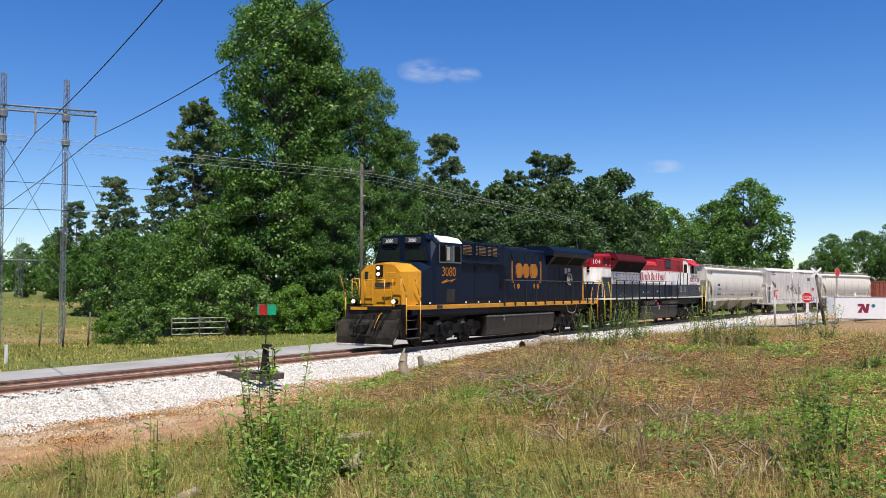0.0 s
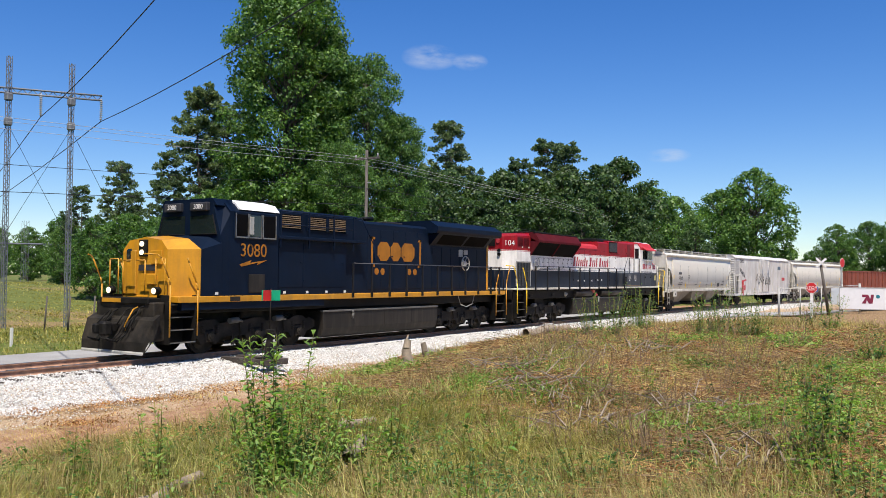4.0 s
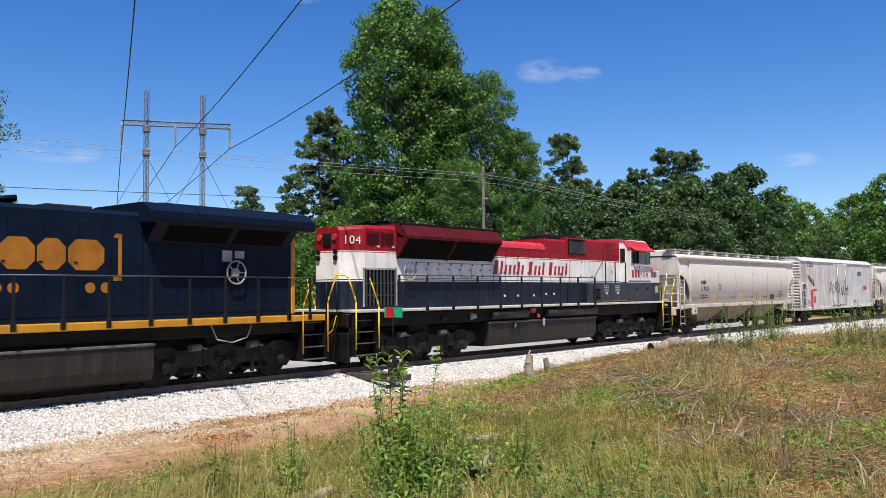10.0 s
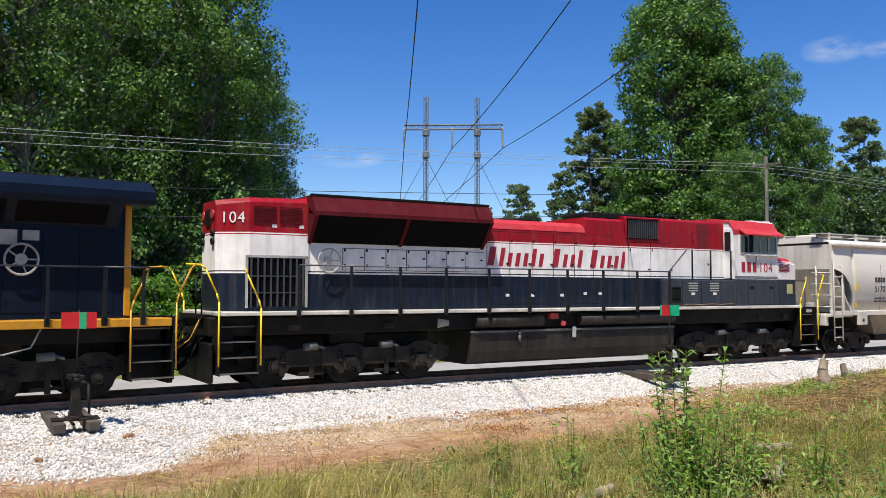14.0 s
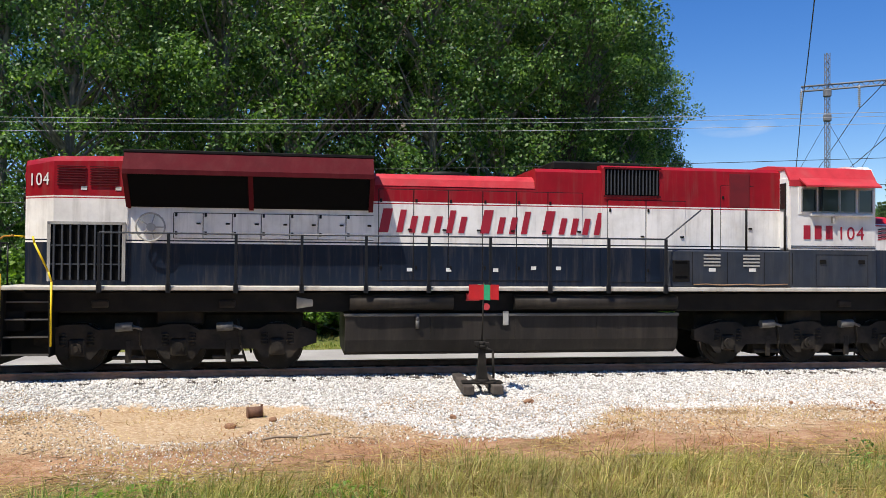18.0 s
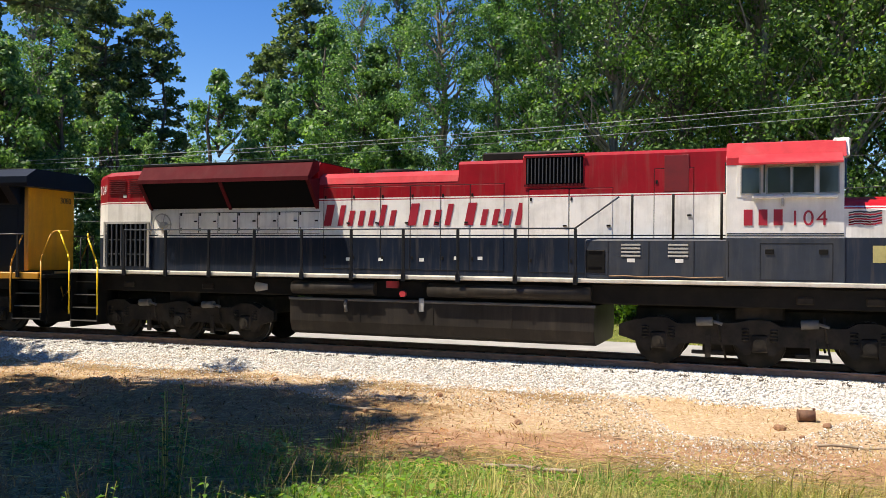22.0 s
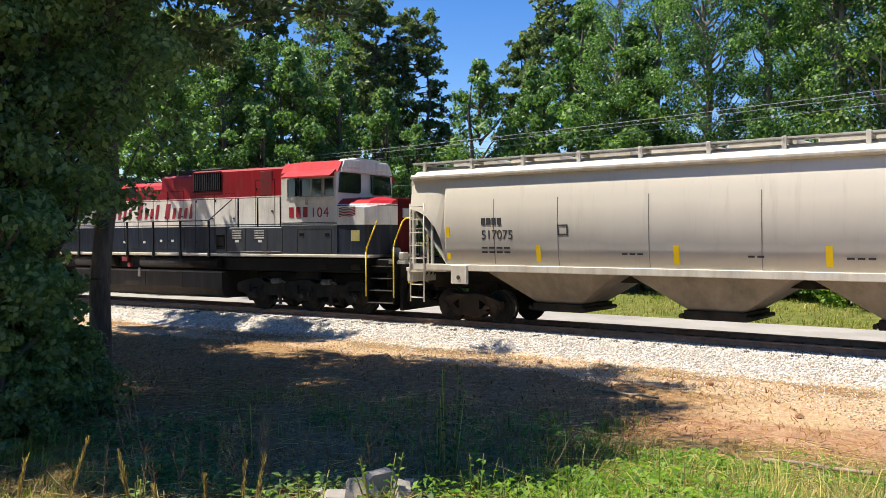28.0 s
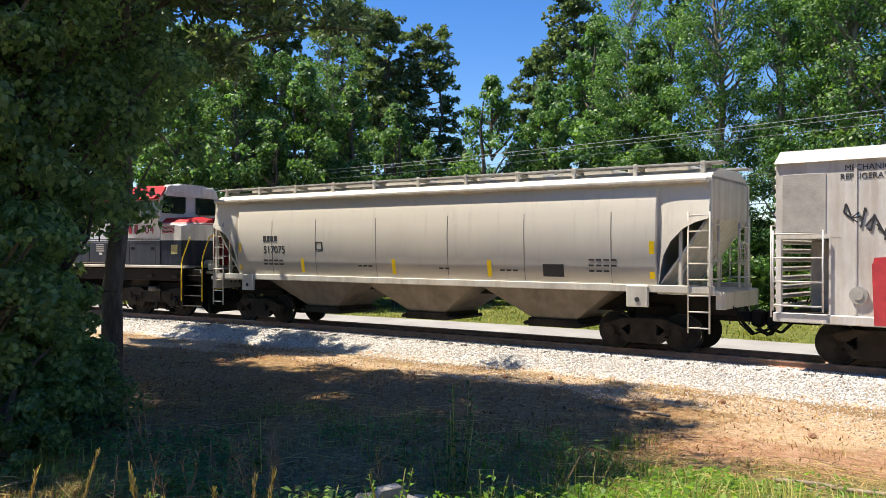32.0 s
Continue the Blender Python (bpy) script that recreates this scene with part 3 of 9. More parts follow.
def ripple(x, y):
    return (np.sin(x * 0.9 + 1.3 * np.sin(y * 0.7)) * np.sin(y * 1.1 + 0.8 * np.sin(x * 0.6)) * 0.05
            + np.sin(x * 2.7 + y * 1.9) * 0.018 + np.sin(x * 0.31 - y * 0.43) * 0.06)


def value_noise(x, y, seed=0):
    """Smooth random values from 0 to 1 on a lattice of one metre."""
    x, y = np.asarray(x, dtype=float), np.asarray(y, dtype=float)
    i, j = np.floor(x), np.floor(y)
    u, v = x - i, y - j
    u, v = u * u * (3 - 2 * u), v * v * (3 - 2 * v)
    at = lambda a, b: np.mod(np.abs(np.sin(a * 127.1 + b * 311.7 + seed * 74.7) * 43758.5453), 1.0)
    return (at(i, j) * (1 - u) + at(i + 1, j) * u) * (1 - v) + (at(i, j + 1) * (1 - u) + at(i + 1, j + 1) * u) * v


def mottle(x, y, size, seed=0):
    """Three octaves of value_noise, patches about size metres wide."""
    return (value_noise(x / size, y / size, seed) * .55 + value_noise(x * 2.1 / size, y * 2.1 / size, seed + 5) * .3 + value_noise(x * 4.7 / size, y * 4.7 / size, seed + 9) * .15)


def bed_reach(x):
    """How far the ballast spreads towards the eye, in metres from the track's centre line."""
    return 2.75 + np.maximum(4.1 * np.exp(-(((x - 2.3) / 2.5) ** 2)), 1.25 * smooth_step(2.0, 4.5, x) * smooth_step(21, 14, x)) - np.where(x < -1, 0.3, 0.0)


def height(x, y):
    """The ground's height: a bank under the eye, a clay strip, the ballast bed, the road and a rising field."""
    x, y = np.asarray(x, dtype=float), np.asarray(y, dtype=float)
    lat = track_lat(x, y)
    r = np.hypot(x, y * 1.0)
    low = -0.55 + 0 * x
    bank = 0.82 - 1.32 * smooth_step(2.0, 12.5, r)                      # the mound on which the eye stands
    ridge = 0.95 * np.exp(-((x - 29) / 15) ** 2) * smooth_step(-4.4, -8.8, lat)     # the weedy rise beside the line
    side = 0.35 * smooth_step(-6.5, -13, lat)
    z = np.maximum(low + side, bank) + ridge + ripple(x, y) * smooth_step(3.2, 5.5, -lat)
    bed = -0.17 - 0.42 * smooth_step(1.45, 2.9, np.abs(lat))
    bed = np.where(np.abs(lat) < 1.45, -0.168, bed)
    z = np.where(lat > -2.9, np.where(lat < 2.9, bed, -0.45), np.maximum(z, -0.6))
    reach = bed_reach(x)
    apron = -0.17 - 0.40 * np.clip((-lat - 1.45) / (reach + 0.15 - 1.45), 0, 1) ** 1.2
    z = np.where((lat < -1.4) & (lat > -reach - .1), np.maximum(z, apron + .5 * ripple(x * 2, y * 2) * smooth_step(-2, -3.5, lat)), z)
    z = np.where(lat > 2.9, -0.45 + 0.1 * smooth_step(9, 14, lat) - 0.75 * smooth_step(14, 32, lat) * smooth_step(18, 30, x) * smooth_step(120, 60, x), z)
    z = z + np.where(lat > 34, 2.0 * smooth_step(34, 85, lat) + ripple(x * 0.2, y * 0.2) * 3, 0)
    return z


def at_ground(x, y):
    return float(height(x, y))


def spaced(near, step, grow, far):
    out, d = list(np.arange(-near, near + 1e-6, step)), step
    hi = near
    while hi < far:
        d *= grow
        hi += d
        out.append(hi)
        out.insert(0, -hi)
    return np.array(out)


def ground():
    gx = spaced(34, 0.34, 1.16, 2600) + 6
    gy = spaced(17, 0.30, 1.15, 2600) + 12
    X, Y = np.meshgrid(gx, gy, indexing="ij")
    Z = height(X, Y)
    n, m = X.shape
    verts = np.stack([X, Y, Z], -1).reshape(-1, 3)
    i = np.arange((n - 1) * (m - 1))
    a = (i // (m - 1)) * m + i % (m - 1)
    me = raw_mesh("ground", verts, np.stack([a, a + m, a + m + 1, a + 1], 1), SOIL, True)
    lat = track_lat(X, Y)
    ragged = lat + 2.6 * (mottle(X, Y, 1.5, 3) - .5) * smooth_step(-2.2, -3.2, lat)
    spill = smooth_step(-9.6, -4.2, ragged) * 0.78 * (lat < 3)
    reach = bed_reach(X)
    stone = smooth_step(-reach - .55, -reach + .55, ragged) * (lat < 2.9)
    r = np.hypot(X, Y)
    clay_run = np.exp(-((lat + 7.5) / 2.6) ** 2)
    straw = smooth_step(-6.0, -9.5, lat) * 0.95 - 0.35 * clay_run * (X < 12) + 0.25 * smooth_step(14, 20, X) * (lat < -4)
    bearing = np.degrees(np.arctan2(X, np.maximum(Y, 0.6)))
    turf = 0.52 * smooth_step(-6.0, -9.5, lat) * smooth_step(66, 56, bearing)
    turf = np.where(lat > 7, 0.55 + 0.35 * smooth_step(6, 10, lat), turf)
    straw = np.where(lat > 7, 0.35, straw)
    straw = np.maximum(straw, 1.1 * np.exp(-((lat + reach + 1.0) / .55) ** 2) * smooth_step(.42, .56, mottle(X, Y, 1.3, 21)))
    dry = (lat > 15) * (X > 14)
    straw, turf = np.where(dry, 0.25 + .5 * mottle(X, Y, 9, 4), straw), np.where(dry, 0.85 - .36 * smooth_step(.58, .68, mottle(X, Y, 14, 6)), turf)
    # straw litter under the trees, its dark brown also deepening their shade
    shade = smooth_step(-5, -9, X) * (lat < -5)
    straw, turf = np.maximum(straw, 0.72 * shade), turf * (1 - 0.6 * shade)
    for name, data in (("spill", spill), ("straw", straw), ("turf", turf), ("stone", stone)):
        me.attributes.new(name, "FLOAT", "POINT").data.foreach_set("value", np.clip(data, 0, 1).astype(np.float32).ravel())
    ob = new("ground", me)
    return tagged(ob, "red clay ground with straw litter and grass", "ground", kind="structure")


def ribbon(name, pts_left, pts_right, z, material, label, category, thick=0.06):
    """A strip of road with a thickness, between two edges."""
    s = Shape()
    secs = []
    for (x0, y0), (x1, y1) in zip(pts_left, pts_right):
        za, zb = z(x0, y0), z(x1, y1)
        secs.append([(x0, y0, za), (x1, y1, zb), (x1, y1, zb - thick), (x0, y0, za - thick)])
    s.loft(secs)
    ob = part(name, s, material)
    return tagged(ob, label, category, kind="structure")


ground()
steps = [on_line(s, 3.15)[:2] for s in np.arange(-110, 46, 2.0)] + [(62 + k * 6, 24.9 + k * 0.9) for k in range(1, 20)]
steps2 = [on_line(s, 7.05 + 1.6 * max(0, (s - 8) / 20))[:2] for s in np.arange(-110, 46, 2.0)] + [(62 + k * 6, 33.0 + k * 0.9) for k in range(1, 20)]
ribbon("road", steps, steps2, lambda x, y: -0.385, ASPHALT, "bleached grey asphalt country road", "road")
ribbon("side_road", [(64 + k * 4, 17.0 - k * 1.75) for k in range(0, 12)], [(71 + k * 4, 18.5 - k * 1.75) for k in range(0, 12)],
       lambda x, y: max(at_ground(x, y), -0.5) + 0.12, ASPHALT, "pale asphalt side road at the crossing", "road")
# ---------------------------------------------------------------- trees
def leaf_cloud(rng, centres, radii, count, size, flat=0.75, droop=0.0):
    """Leaf quads scattered over the shells of many small tufts."""
    centres, radii = np.asarray(centres, float), np.asarray(radii, float)
    w = radii ** 2 / np.sum(radii ** 2)
    k = rng.choice(len(centres), count, p=w)
    d = rng.normal(size=(count, 3))
    d /= np.linalg.norm(d, axis=1, keepdims=True)
    d[:, 2] *= flat
    p = centres[k] + d * (radii[k] * rng.uniform(0.45, 1.08, count))[:, None]
    n = d * 0.95 + rng.normal(size=(count, 3)) * 0.5 + np.array([0, 0, 0.35 - droop])
    n /= np.linalg.norm(n, axis=1, keepdims=True)
    a = np.cross(n, rng.normal(size=(count, 3)))
    a /= np.linalg.norm(a, axis=1, keepdims=True)
    b = np.cross(n, a)
    s = size * rng.uniform(0.6, 1.35, count)[:, None]
    v = np.stack([p - a * s * 0.62, p - b * s * 0.40 + n * s * 0.08, p + a * s * 0.66, p + b * s * 0.40 + n * s * 0.08], 1)
    f = np.arange(count * 4).reshape(count, 4)
    return v.reshape(-1, 3), f


def needle_cloud(rng, centres, radii, count, length):
    centres, radii = np.asarray(centres, float), np.asarray(radii, float)
    k = rng.choice(len(centres), count, p=radii ** 2 / np.sum(radii ** 2))
    d = rng.normal(size=(count, 3))
    d /= np.linalg.norm(d, axis=1, keepdims=True)
    d[:, 2] = d[:, 2] * 0.55 + 0.1
    p = centres[k] + d * (radii[k] * rng.uniform(0.2, 1.0, count))[:, None]
    out = d + rng.normal(size=(count, 3)) * 0.5
    out /= np.linalg.norm(out, axis=1, keepdims=True)
    side = np.cross(out, rng.normal(size=(count, 3)))
    side /= np.linalg.norm(side, axis=1, keepdims=True)
    ln = length * rng.uniform(0.6, 1.3, count)[:, None]
    v = np.stack([p - side * ln * 0.10, p + side * ln * 0.10, p + out * ln + side * ln * 0.28, p + out * ln - side * ln * 0.28], 1)
    return v.reshape(-1, 3), np.arange(count * 4).reshape(count, 4)


def limb(s, p, q, r0, r1, rng, bend=0.08, n=6, seg=3):
    p, q = Vector(p), Vector(q)
    last, lr = p, r0
    for k in range(1, seg + 1):
        t = k / seg
        c = p.lerp(q, t) + Vector(rng.normal(size=3)) * bend * (q - p).length * (0 if k == seg else 0.5)
        r = r0 + (r1 - r0) * t
        s.rod(last, c, lr, n, r, caps=False)
        last, lr = c, r
    return s


def broadleaf(name, seed, tall, wide, low, leaves, size, profile, bark=None, leaf=None, lumps=60, ragged=0.22, tuft=1.0):
    """A tree with a tapered trunk, limbs and a crown of leaf tufts. profile(t): the crown's half width at t of its height."""
    rng = np.random.default_rng(seed)
    tree = empty(name)
    s = Shape()
    limb(s, (0, 0, -0.3), (rng.normal() * 0.3, rng.normal() * 0.3, tall * 0.9), 0.012 * tall + 0.08, 0.03, rng, 0.02, 9, 7)
    cs, rs = [], []
    for k in range(lumps):
        t = rng.uniform(0, 1) ** 0.9
        z = low + (tall - low) * t
        w = wide / 2 * profile(t) * rng.uniform(1 - ragged, 1 + ragged * 0.5)
        a = rng.uniform(0, 2 * math.pi)
        reach = w * math.sqrt(rng.uniform(0.25, 1))
        rad = tuft * wide * rng.uniform(0.07, 0.15) * (0.65 + 0.5 * profile(t))
        c = (math.cos(a) * max(0, reach - rad * 0.5), math.sin(a) * max(0, reach - rad * 0.5), z)
        cs.append(c)
        rs.append(rad)
        if k % 3 == 0:
            limb(s, (0, 0, max(0.5, z - reach * 0.9)), (c[0] * 0.9, c[1] * 0.9, c[2]), 0.012 * wide * 0.6 + 0.02, 0.015, rng, 0.08, 5, 3)
    part("trunk", s, bark or BARK, tree)
    v, f = leaf_cloud(rng, cs, rs, leaves, size)
    part("crown", raw_mesh("crown", v, f, leaf or LEAF), leaf or LEAF, tree)
    return tree


def pine(name, seed, tall, wide, low, needles, length, lumps=46, bark=None, tuft=0.055, lean=(0, 0)):
    rng = np.random.default_rng(seed)
    tree = empty(name)
    s = Shape()
    limb(s, (0, 0, -0.3), (rng.normal() * 0.4 * (lean[0] == 0) + lean[0], rng.normal() * 0.4 * (lean[0] == 0) + lean[1], tall * 0.97), 0.010 * tall + 0.07, 0.03, rng, 0.015, 9, 7)
    cs, rs = [], []
    for k in range(lumps):
        t = rng.uniform(0, 1)
        z = low + (tall - low) * t
        w = wide / 2 * (1.0 - 0.62 * t ** 1.5) * rng.uniform(0.55, 1.1) * (0.6 + 0.4 * min(1, t * 4))
        a = rng.uniform(0, 2 * math.pi)
        lx, ly = lean[0] * z / tall, lean[1] * z / tall
        c = Vector((math.cos(a) * w + lx, math.sin(a) * w + ly, z + rng.uniform(-0.2, 0.5)))
        limb(s, (lx, ly, z - 0.3), c, 0.05, 0.015, rng, 0.07, 5, 3)
        for j in range(3):
            q = c * 1.0
            q.x *= 1 - 0.22 * j
            q.y *= 1 - 0.22 * j
            cs.append((q.x + rng.normal() * 0.25, q.y + rng.normal() * 0.25, q.z + rng.normal() * 0.15))
            rs.append(wide * tuft * rng.uniform(0.75, 1.3))
    part("trunk", s, bark or BARK, tree)
    v, f = needle_cloud(rng, cs, rs, needles, length)
    part("crown", raw_mesh("crown", v, f, NEEDLE), NEEDLE, tree)
    return tree


column_form = lambda t: 0.88 if t < 0.3 else (0.84 if t < 0.86 else max(0.42, 0.84 - (t - 0.86) * 2.6))
poplar_form = lambda t: (0.55 + 0.9 * t) if t < 0.35 else max(0.10, 0.87 * (1 - ((t - 0.35) / 0.68) ** 2.2))
round_form = lambda t: max(0.12, math.sqrt(max(0.0, 1 - (2 * t - 0.92) ** 2 / 1.15)))
woods_form = lambda t: 0.75 + 0.25 * math.sin(t * 2.6) if t < 0.8 else max(0.15, 1.0 - (t - 0.8) * 4)
bush_form = lambda t: max(0.2, math.sqrt(max(0.0, 1 - t ** 2)))

DECID = [broadleaf("tall_tree", 3, 22, 10.6, 0.8, 76000, 0.17, column_form, leaf=LEAF_DEEP, lumps=560, ragged=0.16, tuft=0.66),
         broadleaf("tall_tree", 4, 22, 9.6, 1.2, 60000, 0.17, column_form, leaf=LEAF_DEEP, lumps=480, ragged=0.16, tuft=0.68)]
ROUND = [broadleaf("round_tree", 5, 14, 11, 0.5, 19000, 0.25, round_form, leaf=LEAF_DEEP, lumps=300, ragged=0.14, tuft=0.62),
         broadleaf("round_tree", 6, 14, 10, 0.4, 18000, 0.25, round_form, leaf=LEAF_DEEP, lumps=270, ragged=0.14, tuft=0.62)]
# darker-leaved copies for the wood behind the train, to the right
DARK_ROUND = [broadleaf("round_tree", 25, 14, 10, 0.5, 18000, 0.25, round_form, leaf=LEAF_DARK, lumps=260, ragged=0.2, tuft=0.64),
        broadleaf("round_tree", 26, 14, 9, 0.4, 17000, 0.25, woods_form, leaf=LEAF_DARK, lumps=240, ragged=0.24, tuft=0.64)]
WOODS = [broadleaf("woodland_tree", 7, 20, 9.5, 2.2, 27000, 0.13, woods_form, PALEBARK, lumps=280, ragged=.18, tuft=.62),
         broadleaf("woodland_tree", 8, 20, 9.0, 3.0, 27000, 0.13, woods_form, PALEBARK, lumps=280, ragged=.18, tuft=.62),
         broadleaf("woodland_tree", 9, 20, 9.0, 1.2, 27000, 0.13, woods_form, lumps=280, ragged=.18, tuft=.62)]
# lighter-leaved copies; sunlight on the wood's left part put into the colour
SUNNY = [broadleaf("woodland_tree", 17, 20, 7.4, 1.0, 30000, 0.115, column_form, PALEBARK, LEAF_WOOD, lumps=260, ragged=.42, tuft=.66),
         broadleaf("woodland_tree", 18, 20, 7.0, 1.5, 30000, 0.115, poplar_form, PALEBARK, LEAF_WOOD, lumps=200, ragged=.42, tuft=.66)]
YOUNG = [broadleaf("young_tree", 10, 9, 5.0, 0.4, 16000, 0.115, poplar_form, leaf=LEAF_WOOD, lumps=150, ragged=.3, tuft=.66)]
PINES = [pine("pine_tree", 11, 20, 8.0, 8.0, 17000, 0.26, 120, tuft=.030), pine("pine_tree", 12, 20, 7.0, 6.0, 17000, 0.26, 125, tuft=.030), pine("pine_tree", 13, 20, 7.5, 4.5, 18000, 0.26, 140, tuft=.030)]
BUSH = [broadleaf("roadside_bush", 14, 3.0, 4.0, 0.1, 6500, 0.115, bush_form, lumps=80, tuft=.75),
        broadleaf("roadside_bush", 15, 3.0, 4.4, 0.1, 6500, 0.115, bush_form, leaf=LEAF_LIGHT, lumps=80, tuft=.75)]
LABELS = {"tall_tree": ("tall dense green tulip poplar with foliage to the ground", "tree"), "round_tree": ("rounded full green broadleaf tree", "tree"),
          "woodland_tree": ("tall woodland tree with pale trunk and dense leaves", "tree"), "young_tree": ("young light green broadleaf tree", "tree"),
          "pine_tree": ("tall loblolly pine with dark needle tufts", "tree"), "roadside_bush": ("green leafy bush at the wood's edge", "bush")}
planted = set()


def plant(kind, az, dist, tall=None, turn=None, fat=1.0, zoff=0.0):
    """A tree at a bearing (degrees left of the +y axis) and a distance."""
    a = radians(az)
    x, y = -math.sin(a) * dist, math.cos(a) * dist
    sizes = {"tall_tree": 22, "round_tree": 14, "woodland_tree": 20, "pine_tree": 20, "young_tree": 9, "roadside_bush": 3}
    nm = kind.name.split(".")[0]
    k = (tall or sizes[nm]) / sizes[nm]
    m = Matrix.Translation((x, y, at_ground(x, y) + zoff)) @ Euler((0, 0, turn if turn is not None else (az * 1.7 + dist))).to_matrix().to_4x4()
    if kind.name not in planted:
        planted.add(kind.name)
        ob = kind
        ob.matrix_basis = m
    else:
        ob = copy_thing(kind, m)
    ob.scale = (k * fat, k * fat, k)
    label, cat = LABELS[nm]
    return tagged(ob, label, cat, group={"tree": "trees along the road", "bush": "bushes along the road"}[cat])


# the great poplar and its neighbours beyond the road
plant(DECID[0], -46.6, 60, 23.2, 0.3, 1.0)
plant(DECID[1], -48.6, 62, 21.0, 2.4, 0.72)
plant(DECID[1], -52.0, 62, 18.6, 1.4, 0.80)
plant(DECID[1], -54.2, 63, 14.5, 4.0, 0.80)
plant(DECID[0], -44.4, 61, 12.0, 2.0, 0.95)
plant(DECID[0], -50.2, 57, 11.5, 3.1, 1.0)
for az, d, h, k in ((-41.2, 78, 20.0, 1), (-42.9, 80, 18.8, 0), (-39.2, 74, 13.5, 2), (-36.4, 92, 14.0, 0), (-34.0, 118, 12.5, 0), (-37.2, 90, 11.0, 2)):
    plant(PINES[k], az, d, h)
for az, d, h in ((-40.3, 66, 8.5), (-38.6, 72, 8.0), (-36.8, 76, 8.5), (-35.0, 95, 8.5), (-42.0, 62, 9.0), (-33.2, 120, 7.5)):
    plant(ROUND[int(d) % 2], az, d, h)
for k in range(9):
    plant(ROUND[k % 2], -25.5 - k * 1.9, 150 + 6 * (k % 3), 8.5 + (k * 5 % 3))
# the wood behind the train, to the right
for az, d, h, k in ((-57.4, 95, 20.5, 1), (-59.2, 100, 15.5, 2), (-62.2, 100, 16.5, 0), (-64.2, 102, 19.0, 0), (-65.4, 100, 18.2, 1), (-61.0, 98, 14.5, 1)):
    plant(PINES[k], az, d, h)
for k, (az, d, h) in enumerate(((-55.8, 78, 13.0), (-57.4, 84, 13.5), (-59.3, 86, 13.0), (-61.2, 88, 13.8), (-63.2, 90, 13.2), (-65.4, 92, 14.0), (-67.4, 92, 14.5), (-68.8, 96, 15.8), (-70.8, 104, 13.5), (-72.4, 112, 13.0), (-66.4, 82, 10.0), (-60.2, 80, 10.0), (-70.0, 90, 9.0), (-73.6, 100, 8.5))):
    plant((ROUND if k in (8, 9) else DARK_ROUND)[k % 2], az, d, h)
for az, d, h in ((-75.3, 150, 17.5), (-77.3, 151, 21.0), (-82.0, 240, 11.0), (-80.6, 230, 9.0), (-82.0, 230, 15.5), (-83.8, 240, 16.5), (-85.6, 230, 19.0), (-87.5, 200, 22.0), (-89.5, 190, 26.0), (-91.5, 180, 25.0)):
    plant(ROUND[int(d / 2 + az) % 2], az, d, h)
# the wood across the road from the eye
rng = random.Random(5)
for k, (az, d, h) in enumerate(((-17.2, 46, 16.0), (-15.6, 41, 18), (-13.8, 39, 20), (-9.5, 38, 21), (-5.0, 37, 21), (-0.5, 37.5, 22), (4.2, 37, 21), (8.8, 37.5, 21), (13.2, 38, 20), (17.6, 38, 20), (21.5, 38.5, 19),
                               (-15.0, 50, 19), (-11, 47, 22), (-3, 46, 23), (6, 46, 23), (15, 47, 22), (23.5, 48, 21), (25.5, 40, 17.5), (29.0, 41, 18.5), (32.0, 43, 18.0))):
    plant(SUNNY[k % 2] if az > 20 else WOODS[k % 3], az, d, h)
for k in range(7):
    plant(WOODS[k % 3], -13 + k * 5.3, 53 + (k % 2) * 3, 21)
# unseen wood behind the eye, added to darken reflections and sky light
for k in range(8):
    plant(WOODS[k % 3], 112 + k * 20, 30 + (k * 7 % 5), 15 + (k * 3 % 4))
for az, d, h, k in ((-18.4, 44, 14.5, 0), (-20.3, 44.5, 9.0, 2), (-18.2, 40.5, 9.0, 1)):
    plant(WOODS[k], az, d, h)
for az, d, h, k in ((38.2, 56, 19.5, 2), (40.6, 60, 16.5, 1), (47.8, 52, 16.0, 2), (50.8, 52, 17.0, 1), (53.2, 56, 19, 0), (58, 50, 18, 1), (62, 56, 19, 2), (67, 55, 19, 0), (72, 60, 18, 1)):
    plant(PINES[k], az, d, h)
for az, d, h, k in ((34.5, 44, 16, 0), (36.8, 58, 17, 1), (49.0, 58, 13, 2), (54.5, 46, 14.5, 0), (57.5, 44, 13, 1), (60.5, 45, 14, 2), (64, 48, 15, 0), (68, 52, 15, 1), (75, 56, 16, 2), (80, 60, 17, 0), (41.5, 66, 12, 1), (45.0, 64, 10.5, 2)):
    plant(SUNNY[k % 2], az, d, h)
for az, d, h in ((43.6, 46, 12.0), (46.0, 52, 9.5), (40.0, 48, 12.0), (36.6, 46, 15.0), (56, 43, 12), (53, 44, 11), (60, 44, 13), (50, 43, 10), (64, 46, 12), (47.8, 45, 8.5), (58, 42, 9), (33.5, 43, 13)):
    plant(YOUNG[0], az, d, h)
for k in range(34):
    az = -22 + k * 3.05
    plant(BUSH[k % 2], az, 33.5 / max(0.55, math.cos(radians(az + (8 if az > 10 else 0)))) + rng.uniform(-0.6, 1.6), rng.uniform(2.2, 4.2), k * 1.3, 1.15)
for az, d, h in ((-37.8, 46, 2.2), (-36.4, 47, 1.6), (-47.5, 55, 3.0), (-50.2, 55, 2.6), (-52.4, 57, 3.4), (-44.5, 54, 3.6), (-42.0, 56, 4.0), (-54.5, 60, 4), (-57, 66, 4)):
    plant(BUSH[int(d) % 2], az, d, h)


